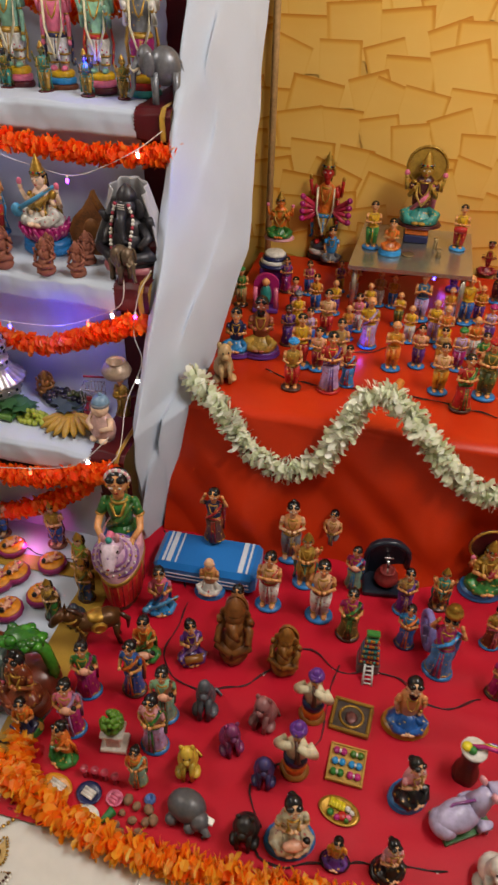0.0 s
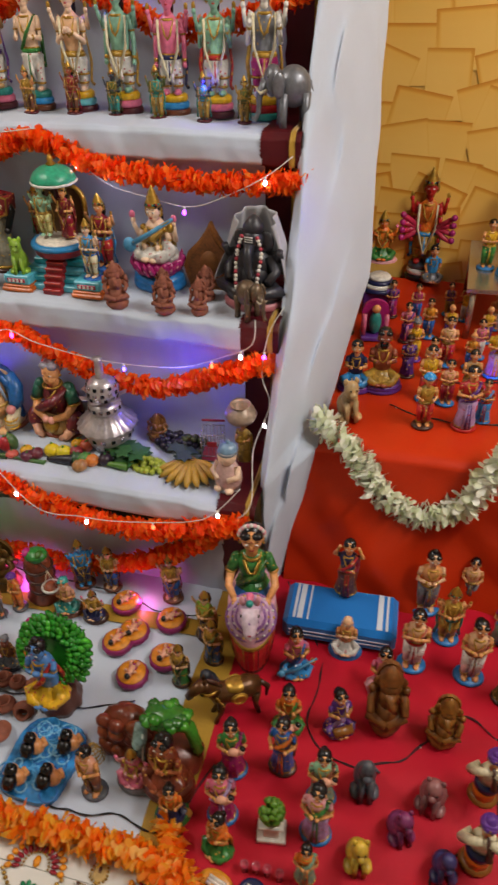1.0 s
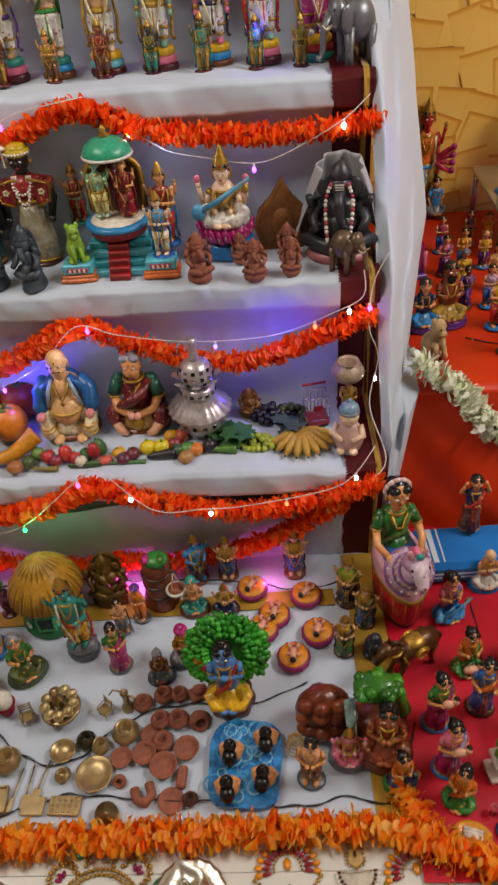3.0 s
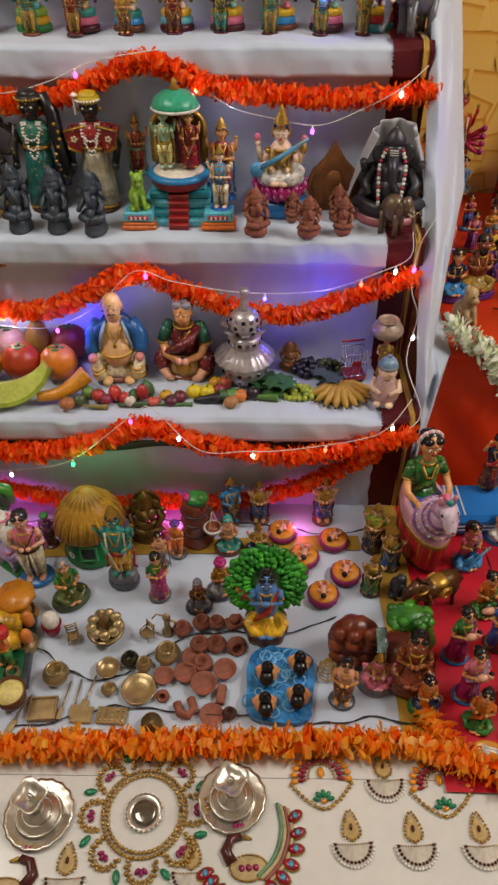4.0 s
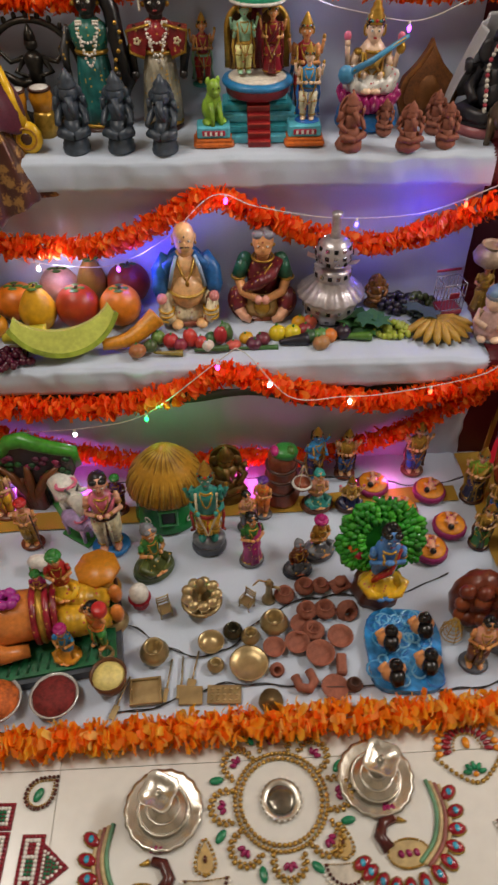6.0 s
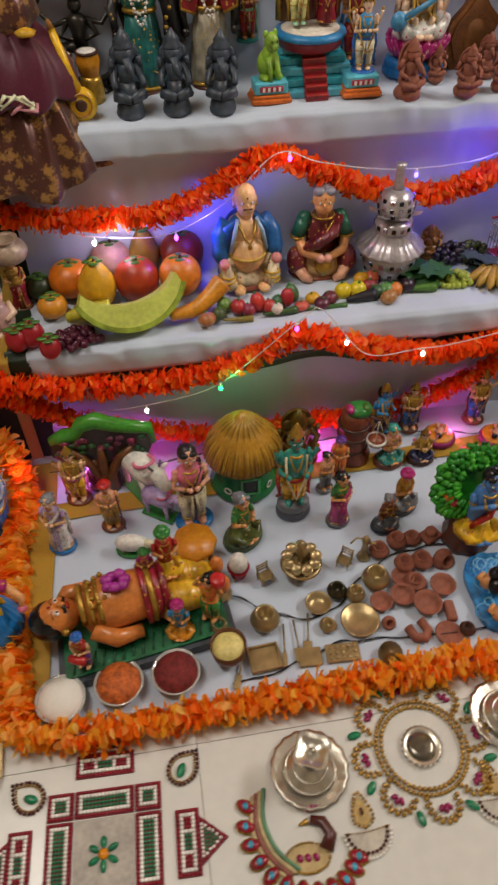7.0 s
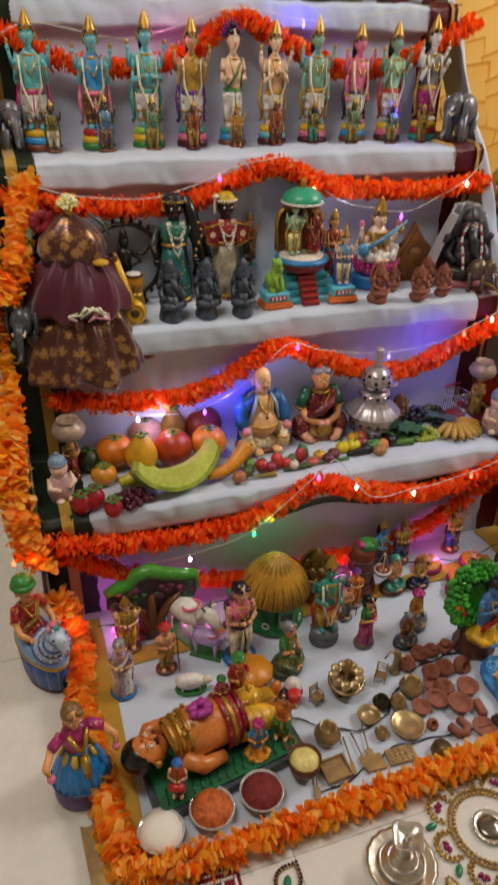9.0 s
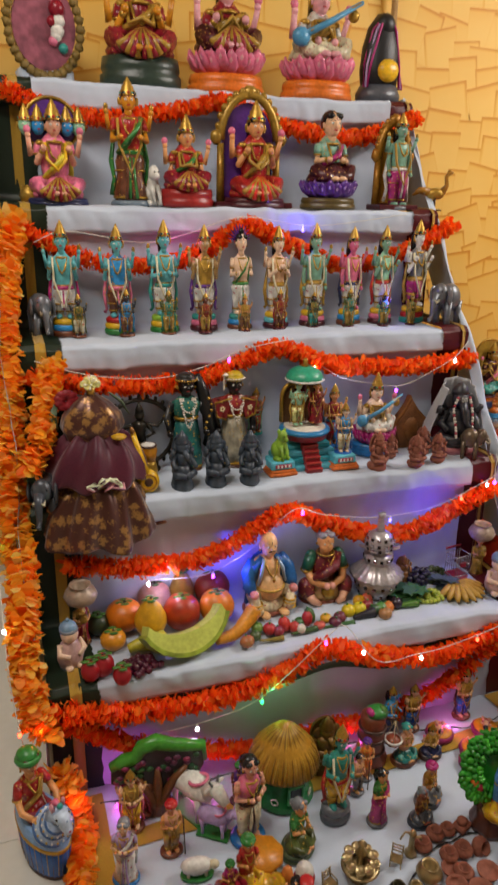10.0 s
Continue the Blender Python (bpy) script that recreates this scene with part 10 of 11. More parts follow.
stand(1.474, 1.982, 0.362, 0.141, 0, "clay", "navy", "maroon", style="bun", group=T)
stand(0.895, 1.874, 0.362, 0.112, 5, "skin", "magenta", "blue", group=T)
stand(0.992, 1.763, 0.362, 0.111, 0, "skin", "yellow", "purple", style="bald", group=T)
stand(1.071, 1.678, 0.362, 0.117, 5, "skin", "pink", "white", style="bun", group=T)
stand(1.117, 1.857, 0.362, 0.114, 0, "skin", "tan", "white", style="bald", group=T)
stand(1.220, 1.651, 0.362, 0.115, 0, "skin", "yellow", "white", style="bald", group=T)
stand(1.251, 1.520, 0.362, 0.126, -5, "skin", "peach", "purple", style="bun", group=T)
stand(1.328, 1.803, 0.362, 0.114, 0, "skin", "amber", "lilac", style="bald", group=T)
stand(1.355, 1.534, 0.362, 0.126, 5, "skin", "lilac", "magenta", hair="green", style="turban", group=T)
stand(1.393, 1.605, 0.362, 0.129, 0, "skin", "orange", "white", style="bald", group=T)
stand(0.988, 1.920, 0.362, 0.104, 5, "skin", "purple", "gold", style="bun", group=T)
stand(0.952, 1.544, 0.362, 0.121, 5, "skin", "lilac", "blue", style="long", group=T)
stand(0.994, 1.434, 0.362, 0.125, 5, "skin", "peach", "crimson", style="bun", group=T)
stand(1.414, 1.522, 0.362, 0.126, 5, "skin", "green", "red", base="umber", skirt=True, group=T)
stand(0.876, 1.731, 0.362, 0.119, 5, "skin", "pink", "purple", base="umber", skirt=True, group=T)
lump(0.769, 1.321, 0.362, 0.111, 25, "b89a6a", 0.8, "cream clay puppy sitting at the table's edge", True, "toy_puppy")
bent(1.205, 1.359, 0.362, ((-0.012, -0.02, 0.012), (0.0, 0.0, 0.018), (0.012, 0.028, 0.03)), (0.018, 0.01), "c07830", "toy_horn", "orange and cream toy horn at the table's edge", "toy", 0)


# ---- garlands ----
def swag(pts, label, r=0.024):
    return garland(pts, r * 1.2, MARIGOLD if r < 0.028 else MARIGOLD_PALE, label, 0.0055, 11)


swag([(-0.60, 1.835, 1.57), (-0.5, 1.83, 1.53), (-0.35, 1.83, 1.51), (-0.12, 1.83, 1.545), (0.0, 1.83, 1.57), (0.15, 1.83, 1.52), (0.3, 1.83, 1.495), (0.46, 1.83, 1.5), (0.625, 1.83, 1.56)], "orange marigold garland under the top step")
swag([(-0.6, 1.63, 1.235), (-0.445, 1.62, 1.155), (-0.29, 1.62, 1.138), (-0.14, 1.62, 1.167), (-0.01, 1.615, 1.242), (0.107, 1.62, 1.2), (0.289, 1.62, 1.134), (0.474, 1.62, 1.163), (0.655, 1.625, 1.246)], "orange marigold garland under the fourth step")
swag([(-0.6, 1.41, 0.90), (-0.45, 1.402, 0.875), (-0.29, 1.402, 0.865), (-0.16, 1.402, 0.883), (0.013, 1.402, 0.945), (0.143, 1.402, 0.898), (0.263, 1.402, 0.882), (0.443, 1.402, 0.873), (0.62, 1.405, 0.885)], "orange marigold garland under the third step")
swag([(-0.56, 1.2, 0.50), (-0.416, 1.197, 0.476), (-0.242, 1.197, 0.474), (-0.13, 1.197, 0.521), (-0.023, 1.195, 0.571), (0.089, 1.197, 0.522), (0.219, 1.197, 0.474), (0.349, 1.197, 0.466), (0.472, 1.197, 0.511), (0.6, 1.197, 0.565)], "orange marigold garland under the second step")
swag([(-0.62, 0.975, 0.28), (-0.5, 0.972, 0.25), (-0.402, 0.972, 0.236), (-0.229, 0.972, 0.235), (-0.092, 0.972, 0.272), (0.0, 0.972, 0.312), (0.127, 0.972, 0.265), (0.295, 0.972, 0.225), (0.423, 0.972, 0.24), (0.59, 0.972, 0.29)], "orange marigold garland under the lowest step")
swag([(-0.6, 0.985, 0.23), (-0.48, 0.985, 0.15), (-0.382, 0.985, 0.107), (-0.261, 0.985, 0.072), (-0.122, 0.985, 0.045), (0.02, 0.985, 0.062), (0.164, 0.985, 0.05), (0.316, 0.985, 0.095), (0.433, 0.985, 0.158), (0.53, 0.98, 0.24)], "lower marigold garland sagging before the riser", 0.021)
swag([(-0.62, 1.6, 1.24), (-0.65, 1.51, 1.08), (-0.66, 1.44, 0.96), (-0.665, 1.32, 0.78), (-0.675, 1.22, 0.62), (-0.67, 1.11, 0.51), (-0.68, 1.02, 0.42), (-0.672, 0.98, 0.31), (-0.65, 0.955, 0.25)], "orange marigold garland hanging down the stand's side", 0.034)
swag([(-0.56, 1.39, 0.93), (-0.585, 1.33, 0.86), (-0.60, 1.27, 0.80), (-0.63, 1.24, 0.74)], "short marigold garland at the third step's end", 0.03)
swag([(-0.625, 0.95, 0.14), (-0.60, 0.92, 0.05), (-0.60, 0.87, 0.03), (-0.615, 0.75, 0.03), (-0.61, 0.65, 0.03), (-0.60, 0.55, 0.03), (-0.595, 0.46, 0.03), (-0.585, 0.415, 0.03)], "orange marigold garland along the cloth's side", 0.03)
garland([(-0.585, 0.395, 0.025), (-0.5, 0.376, 0.026), (-0.35, 0.374, 0.026), (-0.2, 0.38, 0.026), (-0.05, 0.386, 0.026), (0.1, 0.391, 0.026), (0.23, 0.394, 0.026), (0.36, 0.396, 0.024), (0.5, 0.398, 0.024), (0.57, 0.39, 0.024), (0.62, 0.365, 0.025), (0.66, 0.36, 0.026)],
        0.031, MARIGOLD_PALE, "orange and yellow garland along the cloth's front", 0.006, 11, long=1.15, gap=0.45, clump=0.03)
garland([(0.585, 0.47, 0.024), (0.60, 0.42, 0.024), (0.625, 0.385, 0.024), (0.69, 0.345, 0.026), (0.8, 0.318, 0.026), (0.95, 0.308, 0.026), (1.1, 0.312, 0.026), (1.3, 0.325, 0.026), (1.6, 0.34, 0.026)],
        0.031, MARIGOLD_PALE, "orange and yellow garland edging the red cloth", 0.006, 11, long=1.15, gap=0.45, clump=0.03)
garland([(0.722, 1.220, 0.415), (0.814, 1.172, 0.359), (0.875, 1.160, 0.276), (0.964, 1.155, 0.235), (1.046, 1.155, 0.271), (1.092, 1.160, 0.354), (1.132, 1.172, 0.450), (1.179, 1.180, 0.476), (1.249, 1.172, 0.433), (1.328, 1.160, 0.344), (1.405, 1.155, 0.280), (1.485, 1.155, 0.263), (1.561, 1.160, 0.311), (1.602, 1.170, 0.426)],
        0.035, JASMINE, "white jasmine garland looped along the table's front", 0.008, 14, long=1.1, broad=0.3, clump=0.04, gap=0.35)

# ---- fairy lights ----
fairy_string([(-0.443, 1.190, 0.456), (-0.353, 1.190, 0.436), (-0.232, 1.190, 0.432), (-0.116, 1.180, 0.494), (-0.017, 1.170, 0.587), (0.068, 1.170, 0.562), (0.218, 1.180, 0.530), (0.393, 1.185, 0.532), (0.518, 1.170, 0.587), (0.575, 1.160, 0.627), (0.577, 1.180, 0.674)], "white", "white fairy light wire looped under the second step", ((0.06, "white"), (0.2, "violet"), (0.33, "white"), (0.44, "pink"), (0.68, "blue"), (0.86, "red"), (0.93, "white")))
fairy_string([(-0.436, 0.960, 0.181), (-0.297, 0.955, 0.192), (-0.170, 0.950, 0.230), (-0.014, 0.940, 0.371), (0.029, 0.940, 0.388), (0.123, 0.940, 0.271), (0.230, 0.940, 0.268), (0.317, 0.940, 0.272), (0.474, 0.940, 0.304), (0.538, 0.950, 0.331), (0.589, 0.990, 0.379)], "white", "white fairy light wire looped under the lowest step", ((0.1, "white"), (0.24, "green"), (0.41, "pink"), (0.53, "white"), (0.68, "white"), (0.82, "red"), (0.95, "white")))
fairy_string([(0.120, 1.390, 0.908), (0.192, 1.385, 0.861), (0.277, 1.385, 0.839), (0.381, 1.380, 0.825), (0.466, 1.380, 0.854), (0.552, 1.380, 0.899), (0.605, 1.400, 0.937)], "white", "white fairy light wire looped under the third step", ((0.02, "white"), (0.5, "violet"), (0.9, "white")))
fairy_string([(-0.600, 1.380, 0.949), (-0.473, 1.380, 0.907), (-0.309, 1.380, 0.890), (-0.194, 1.375, 0.913), (-0.092, 1.370, 0.953), (0.046, 1.370, 0.975)], "white", "white fairy light wire along the third step", ((0.75, "pink"),))
fairy_string([(-0.571, 1.580, 1.201), (-0.488, 1.580, 1.228), (-0.301, 1.600, 1.199), (-0.182, 1.590, 1.221), (-0.028, 1.580, 1.266), (0.196, 1.600, 1.244), (0.483, 1.600, 1.278)], "white", "white fairy light wire under the fourth step", ((0.42, "pink"), (0.7, "blue")))
fairy_string([(0.630, 1.215, 0.690), (0.600, 1.200, 0.630), (0.592, 1.175, 0.545), (0.612, 1.160, 0.480), (0.590, 1.100, 0.400), (0.612, 0.985, 0.345), (0.575, 0.968, 0.300)], "white", "white fairy light wire running down the maroon border", ((0.2, "violet"), (0.5, "white")))
fairy_string([(-0.227, 0.426, 0.008), (-0.140, 0.437, 0.008), (-0.039, 0.469, 0.008), (0.058, 0.465, 0.008), (0.181, 0.455, 0.008), (0.292, 0.452, 0.008), (0.401, 0.441, 0.008), (0.489, 0.457, 0.008), (0.575, 0.450, 0.008), (0.632, 0.593, 0.008)], "black", "twisted black fairy light wire along the white cloth", (), 0.0011, 0.0022)
fairy_string([(-0.299, 0.638, 0.008), (-0.201, 0.594, 0.008), (-0.103, 0.533, 0.008), (-0.022, 0.538, 0.008), (0.042, 0.594, 0.008), (0.146, 0.641, 0.008), (0.316, 0.643, 0.008), (0.428, 0.685, 0.008)], "black", "twisted black fairy light wire among the brass wares", (), 0.0011, 0.0022)
fairy_string([(-0.55, 0.95, 0.03), (-0.35, 0.945, 0.02), (-0.15, 0.96, 0.025), (0.05, 0.955, 0.02), (0.25, 0.945, 0.02), (0.42, 0.915, 0.02), (0.55, 0.93, 0.03)], "black", "black fairy light wire along the riser", ((0.05, "pink"), (0.2, "violet"), (0.33, "pink"), (0.47, "pink"), (0.62, "pink"), (0.78, "violet"), (0.92, "pink")), 0.0011, 0.0022)
fairy_string([(0.685, 1.039, 0.060), (0.783, 0.917, 0.008), (0.802, 0.833, 0.008), (0.796, 0.711, 0.008), (0.880, 0.652, 0.008), (0.994, 0.695, 0.008), (1.097, 0.812, 0.008), (1.180, 0.772, 0.008), (1.289, 0.793, 0.008), (1.389, 0.734, 0.008), (1.482, 0.779, 0.008)], "black", "twisted black fairy light wire over the red cloth", ((0.05, "pink"), (0.55, "pink"), (0.72, "pink"), (0.8, "red"), (0.9, "pink")), 0.0011, 0.0022)
fairy_string([(1.178, 0.787, 0.008), (1.166, 0.698, 0.008), (1.159, 0.592, 0.008), (1.054, 0.494, 0.008), (1.078, 0.414, 0.008), (1.107, 0.353, 0.008), (1.252, 0.389, 0.008), (1.418, 0.417, 0.008)], "black", "black fairy light wire winding between dolls", ((0.05, "pink"), (0.5, "pink"), (0.62, "pink"), (0.97, "red")), 0.0011, 0.0022)
fairy_string([(0.863, 1.395, 0.362), (0.976, 1.355, 0.362), (1.121, 1.367, 0.362), (1.264, 1.367, 0.362), (1.456, 1.331, 0.362)], "black", "black fairy light wire along the table's edge", ((0.05, "violet"), (0.45, "violet"), (0.6, "violet")), 0.0011, 0.0022)
fairy_string([(0.977, 1.534, 0.362), (1.116, 1.557, 0.362), (1.217, 1.668, 0.362), (1.309, 1.838, 0.362), (1.439, 1.731, 0.362)], "black", "black fairy light wire between the table's dolls", ((0.1, "violet"), (0.4, "violet"), (0.62, "blue"), (0.8, "violet")), 0.0011, 0.0022)
fairy_string([(1.014, 2.000, 0.362), (1.155, 2.087, 0.362), (1.326, 1.980, 0.440), (1.375, 2.037, 0.450)], "black", "black fairy light wire under the silver board", ((0.3, "violet"), (0.7, "blue"), (0.9, "violet")), 0.0011, 0.0022)

fairy_string([(-0.70, 1.32, 0.84), (-0.715, 1.2, 0.66), (-0.715, 1.08, 0.52), (-0.71, 0.97, 0.37), (-0.69, 0.92, 0.22), (-0.65, 0.87, 0.10), (-0.63, 0.82, 0.07)], "white", "white fairy light wire along the hanging side garland", ((0.08, "white"), (0.3, "green"), (0.5, "white"), (0.72, "red"), (0.84, "pink"), (0.96, "red")))
BLUE_, VIOLET_, PINK_, GREEN_, COOL_, RED_ = (0.08, 0.06, 1.0), (0.3, 0.1, 1.0), (1.0, 0.1, 0.6), (0.1, 1.0, 0.3), (0.6, 0.6, 1.0), (1.0, 0.15, 0.05)
glow_lamp(0.404, 1.165, 0.53, 0.26, BLUE_)
glow_lamp(-0.164, 1.170, 0.462, 0.4, BLUE_)
glow_lamp(-0.332, 1.170, 0.446, 0.3, COOL_)
glow_lamp(-0.024, 1.150, 0.546, 0.1, COOL_)
glow_lamp(0.318, 1.180, 0.411, 0.04, BLUE_)
glow_lamp(0.469, 1.170, 0.440, 0.06, BLUE_)
glow_lamp(-0.135, 0.930, 0.250, 0.16, GREEN_)
glow_lamp(0.559, 1.150, 0.579, 0.06, RED_)
glow_lamp(-0.194, 1.570, 1.201, 0.08, PINK_)
glow_lamp(0.153, 1.580, 1.253, 0.2, BLUE_)
glow_lamp(0.195, 1.360, 0.863, 0.08, COOL_)
glow_lamp(-0.34, 0.93, 0.03, 0.2, PINK_)
glow_lamp(0.05, 0.94, 0.03, 0.18, PINK_)
glow_lamp(0.35, 0.93, 0.03, 0.15, PINK_)
glow_lamp(-0.48, 0.93, 0.04, 0.15, (0.8, 0.15, 1.0))
glow_lamp(0.390, 1.500, 1.046, 0.1, BLUE_)
glow_lamp(-0.60, 0.90, 0.10, 0.06, RED_)
glow_lamp(-0.66, 0.93, 0.28, 0.04, RED_)
glow_lamp(0.71, 1.32, 0.86, 0.1, BLUE_)
glow_lamp(0.772, 1.020, 0.644, 0.04, BLUE_)
glow_lamp(1.315, 2.055, 0.400, 0.1, VIOLET_)
glow_lamp(1.098, 1.553, 0.385, 0.05, VIOLET_)


# ---- rangoli pieces on the tiles ----
BEADS = {k: paint(h, 0.25, mt) for k, h, mt in (("white", "f0efe8", 0.0), ("gold", "b08c3c", 0.5), ("red", "8a1024", 0.0), ("green", "0f7850", 0.0), ("brown", "4a1c18", 0.0), ("amber", "d88a10", 0.0), ("magenta", "8a1450", 0.0), ("aqua", "2a90b0", 0.0))}
FOIL = paint("b09a68", 0.5)


def bead_row(s, pts, r, hue, gap=0.9, squash=0.8):
    line = glide(pts, 0.002)
    last = None
    for p in line:
        if last is None or (p - last).length >= 2 * r * gap:
            s.ball((p.x, p.y, p.z if p.z else r), (r, r, r * squash), BEADS[hue], 6, 4)
            last = p


def arc(cx, cy, r, a0, a1, n=14, ry=None, z=0.004):
    return [(cx + r * math.cos(math.radians(a0 + (a1 - a0) * k / n)), cy + (ry or r) * math.sin(math.radians(a0 + (a1 - a0) * k / n)), z) for k in range(n + 1)]


def drop(s, x, y, L, w, ang, hue):
    m = pose(x, y, 0.004, 0, 0, ang)
    s.ball((0, 0, 0), (w, L, 0.004), BEADS[hue], 10, 6, m=m)


def diya(x, y, turn, k=1.0):
    """Flat beaded lamp motif: a flame of gold beads over a bowl edged with white and red."""
    e = empty("rangoli_lamp", pose(x, y, 0.0, 0, 0, turn))
    e.scale = (k, k, k)
    tagged(e, "beaded rangoli piece shaped like an oil lamp", "rangoli", "lamp-shaped rangoli pieces")
    s = Shape()
    s.slab([(p[0], p[1]) for p in arc(0, 0.0, 0.036, 180, 360)], 0.0, 0.0025, paint("b8b2a4", 0.5))
    bead_row(s, arc(0, 0.0, 0.036, 180, 360), 0.0027, "white")
    bead_row(s, arc(0, 0.002, 0.0305, 182, 358), 0.003, "brown")
    bead_row(s, [(-0.034, 0.002, 0.004), (0.0, 0.0, 0.004), (0.034, 0.002, 0.004)], 0.0016, "gold")
    s.done("lamp_bowl", parent=e)
    s = Shape()
    pts = [(0.0, 0.006, 0.004), (0.014, 0.014, 0.004), (0.0135, 0.032, 0.004), (0.0, 0.056, 0.004), (-0.0135, 0.032, 0.004), (-0.014, 0.014, 0.004), (0.0, 0.006, 0.004)]
    bead_row(s, pts, 0.0028, "gold")
    s.slab([(p[0] * 0.85, 0.008 + (p[1] - 0.006) * 0.9) for p in pts[:-1]], 0.0, 0.002, paint("b89a5a", 0.5))
    drop(s, 0, 0.028, 0.006, 0.003, 0, "brown")
    s.done("flame", parent=e)
    return e


diya(0.492, 0.336, 3)
diya(0.424, 0.229, 3)
diya(0.532, 0.228, 3)
diya(-0.062, 0.169, 2)
diya(0.647, 0.229, 3)
diya(0.149, 0.181, 3)


def shell(x, y, turn):
    """Peacock-fan motif with amber stones, red petals and a green heart in a gold crescent."""
    e = empty("rangoli_fan", pose(x, y, 0.0, 0, 0, turn))
    tagged(e, "beaded rangoli fan with amber, red and green stones", "rangoli", "fan-shaped rangoli pieces")
    s = Shape()
    for k in range(13):
        a = math.radians(-8 + 196 * k / 12)
        drop(s, 0.050 * math.cos(a), 0.006 + 0.042 * math.sin(a), 0.0055, 0.007, math.degrees(a), "amber")
        drop(s, 0.036 * math.cos(a), 0.006 + 0.031 * math.sin(a), 0.004, 0.008, math.degrees(a), "red")
    s.done("petals", parent=e)
    s = Shape()
    bead_row(s, arc(0, 0.004, 0.024, 0, 180, ry=0.026), 0.0024, "gold")
    drop(s, 0, 0.014, 0.0105, 0.0065, 0, "amber")
    s.done("flame", parent=e)
    s = Shape()
    bead_row(s, [(-0.056, -0.006, 0.004), (-0.03, -0.034, 0.004), (0.0, -0.05, 0.004), (0.03, -0.034, 0.004), (0.056, -0.006, 0.004)], 0.0042, "gold", 0.92)
    for k in range(5):
        a = math.radians(10 + 40 * k)
        drop(s, 0.013 * math.cos(a), -0.035 + 0.012 * math.sin(a), 0.0075, 0.0042, math.degrees(a) - 90, "green")
    drop(s, 0, -0.037, 0.0045, 0.005, 0, "amber")
    s.done("crescent", parent=e)
    return e


shell(0.376, 0.336, 4)
shell(0.592, 0.326, 4)


def ring_motif(x, y):
    e = empty("rangoli_ring", pose(x, y, 0.0, 0, 0, 4))
    tagged(e, "round gold-beaded rangoli ring with jewelled loops", "rangoli")
    s = Shape()
    bead_row(s, arc(0, 0, 0.065, 0, 360, 40), 0.0042, "gold")
    bead_row(s, arc(0, 0, 0.0735, 0, 360, 40), 0.0038, "gold")
    s.done("bead_ring", parent=e)
    for k in range(8):
        a = math.radians(90 + 45 * k)
        cx, cy = 0.088 * math.cos(a), 0.088 * math.sin(a)
        s = Shape()
        d = math.degrees(a)
        bead_row(s, arc(cx, cy, 0.026, d - 118, d + 118), 0.0044, "gold")
        bead_row(s, arc(cx, cy, 0.0205, d - 105, d + 105), 0.0032, "gold")
        for j in (-1, 0, 1):
            drop(s, cx + 0.008 * math.cos(a + j * 0.9), cy + 0.008 * math.sin(a + j * 0.9), 0.0065, 0.0038, d - 90 + j * 40, "magenta")
        s.done("loop", parent=e)
        s = Shape()
        b = a + math.radians(22.5)
        drop(s, 0.108 * math.cos(b), 0.108 * math.sin(b), 0.012, 0.0065, math.degrees(b) - 90 + 25, "green")
        s.done("green_stone", parent=e)
    s = Shape()
    s.lathe([(0.032, 0), (0.033, 0.006), (0.028, 0.008), (0.024, 0.004)], silver(), seg=28)
    s.ball((0, 0, 0.006), (0.022, 0.022, 0.004), paint("7a766c", 0.15, 0.8), 18, 8)
    bead_row(s, arc(0, 0, 0.033, 0, 360, 30, z=0.009), 0.002, "white", 2.2)
    s.done("centre_dish", parent=e, label="small silver dish with pearl rim")
    return e


ring_motif(0.058, 0.275)


def silver_lamp(x, y):
    e = empty("silver_lamp", pose(x, y, 0.0, 0, 0, 20))
    e.scale = (1.12, 1.12, 0.95)
    tagged(e, "silver oil lamp with four-cornered cup on scalloped plate", "lamp", "pair of silver lamps")
    s = Shape()
    s.lathe([(0.042, 0), (0.05, 0.004), (0.055, 0.009), (0.05, 0.008), (0.04, 0.005)], silver(), seg=72, wave=0.02, waves=18)
    s.done("plate", parent=e, label="scalloped silver plate")
    s = Shape()
    s.lathe([(0.038, 0.006), (0.034, 0.012), (0.022, 0.02), (0.014, 0.028), (0.008, 0.036), (0.011, 0.042), (0.006, 0.05), (0.006, 0.07), (0.01, 0.074), (0.006, 0.08)], silver(), seg=26)
    for q, r in ((0.012, 0.035), (0.02, 0.023), (0.036, 0.012)):
        s.ring((0, 0, q), r, 0.002, silver(), seg=24)
    s.done("stem", parent=e)
    s = Shape()
    s.lathe([(0.007, 0), (0.019, 0.003), (0.026, 0.014), (0.0245, 0.015), (0.017, 0.006), (0.003, 0.004)], silver(), (0, 0, 0.079), seg=32, wave=0.13, waves=4)
    s.ball((0, 0, 0.088), (0.005, 0.005, 0.007), silver(), 8, 6)
    s.done("oil_cup", parent=e, label="four-cornered silver oil cup")
    return e


silver_lamp(-0.128, 0.269)
silver_lamp(0.213, 0.301)


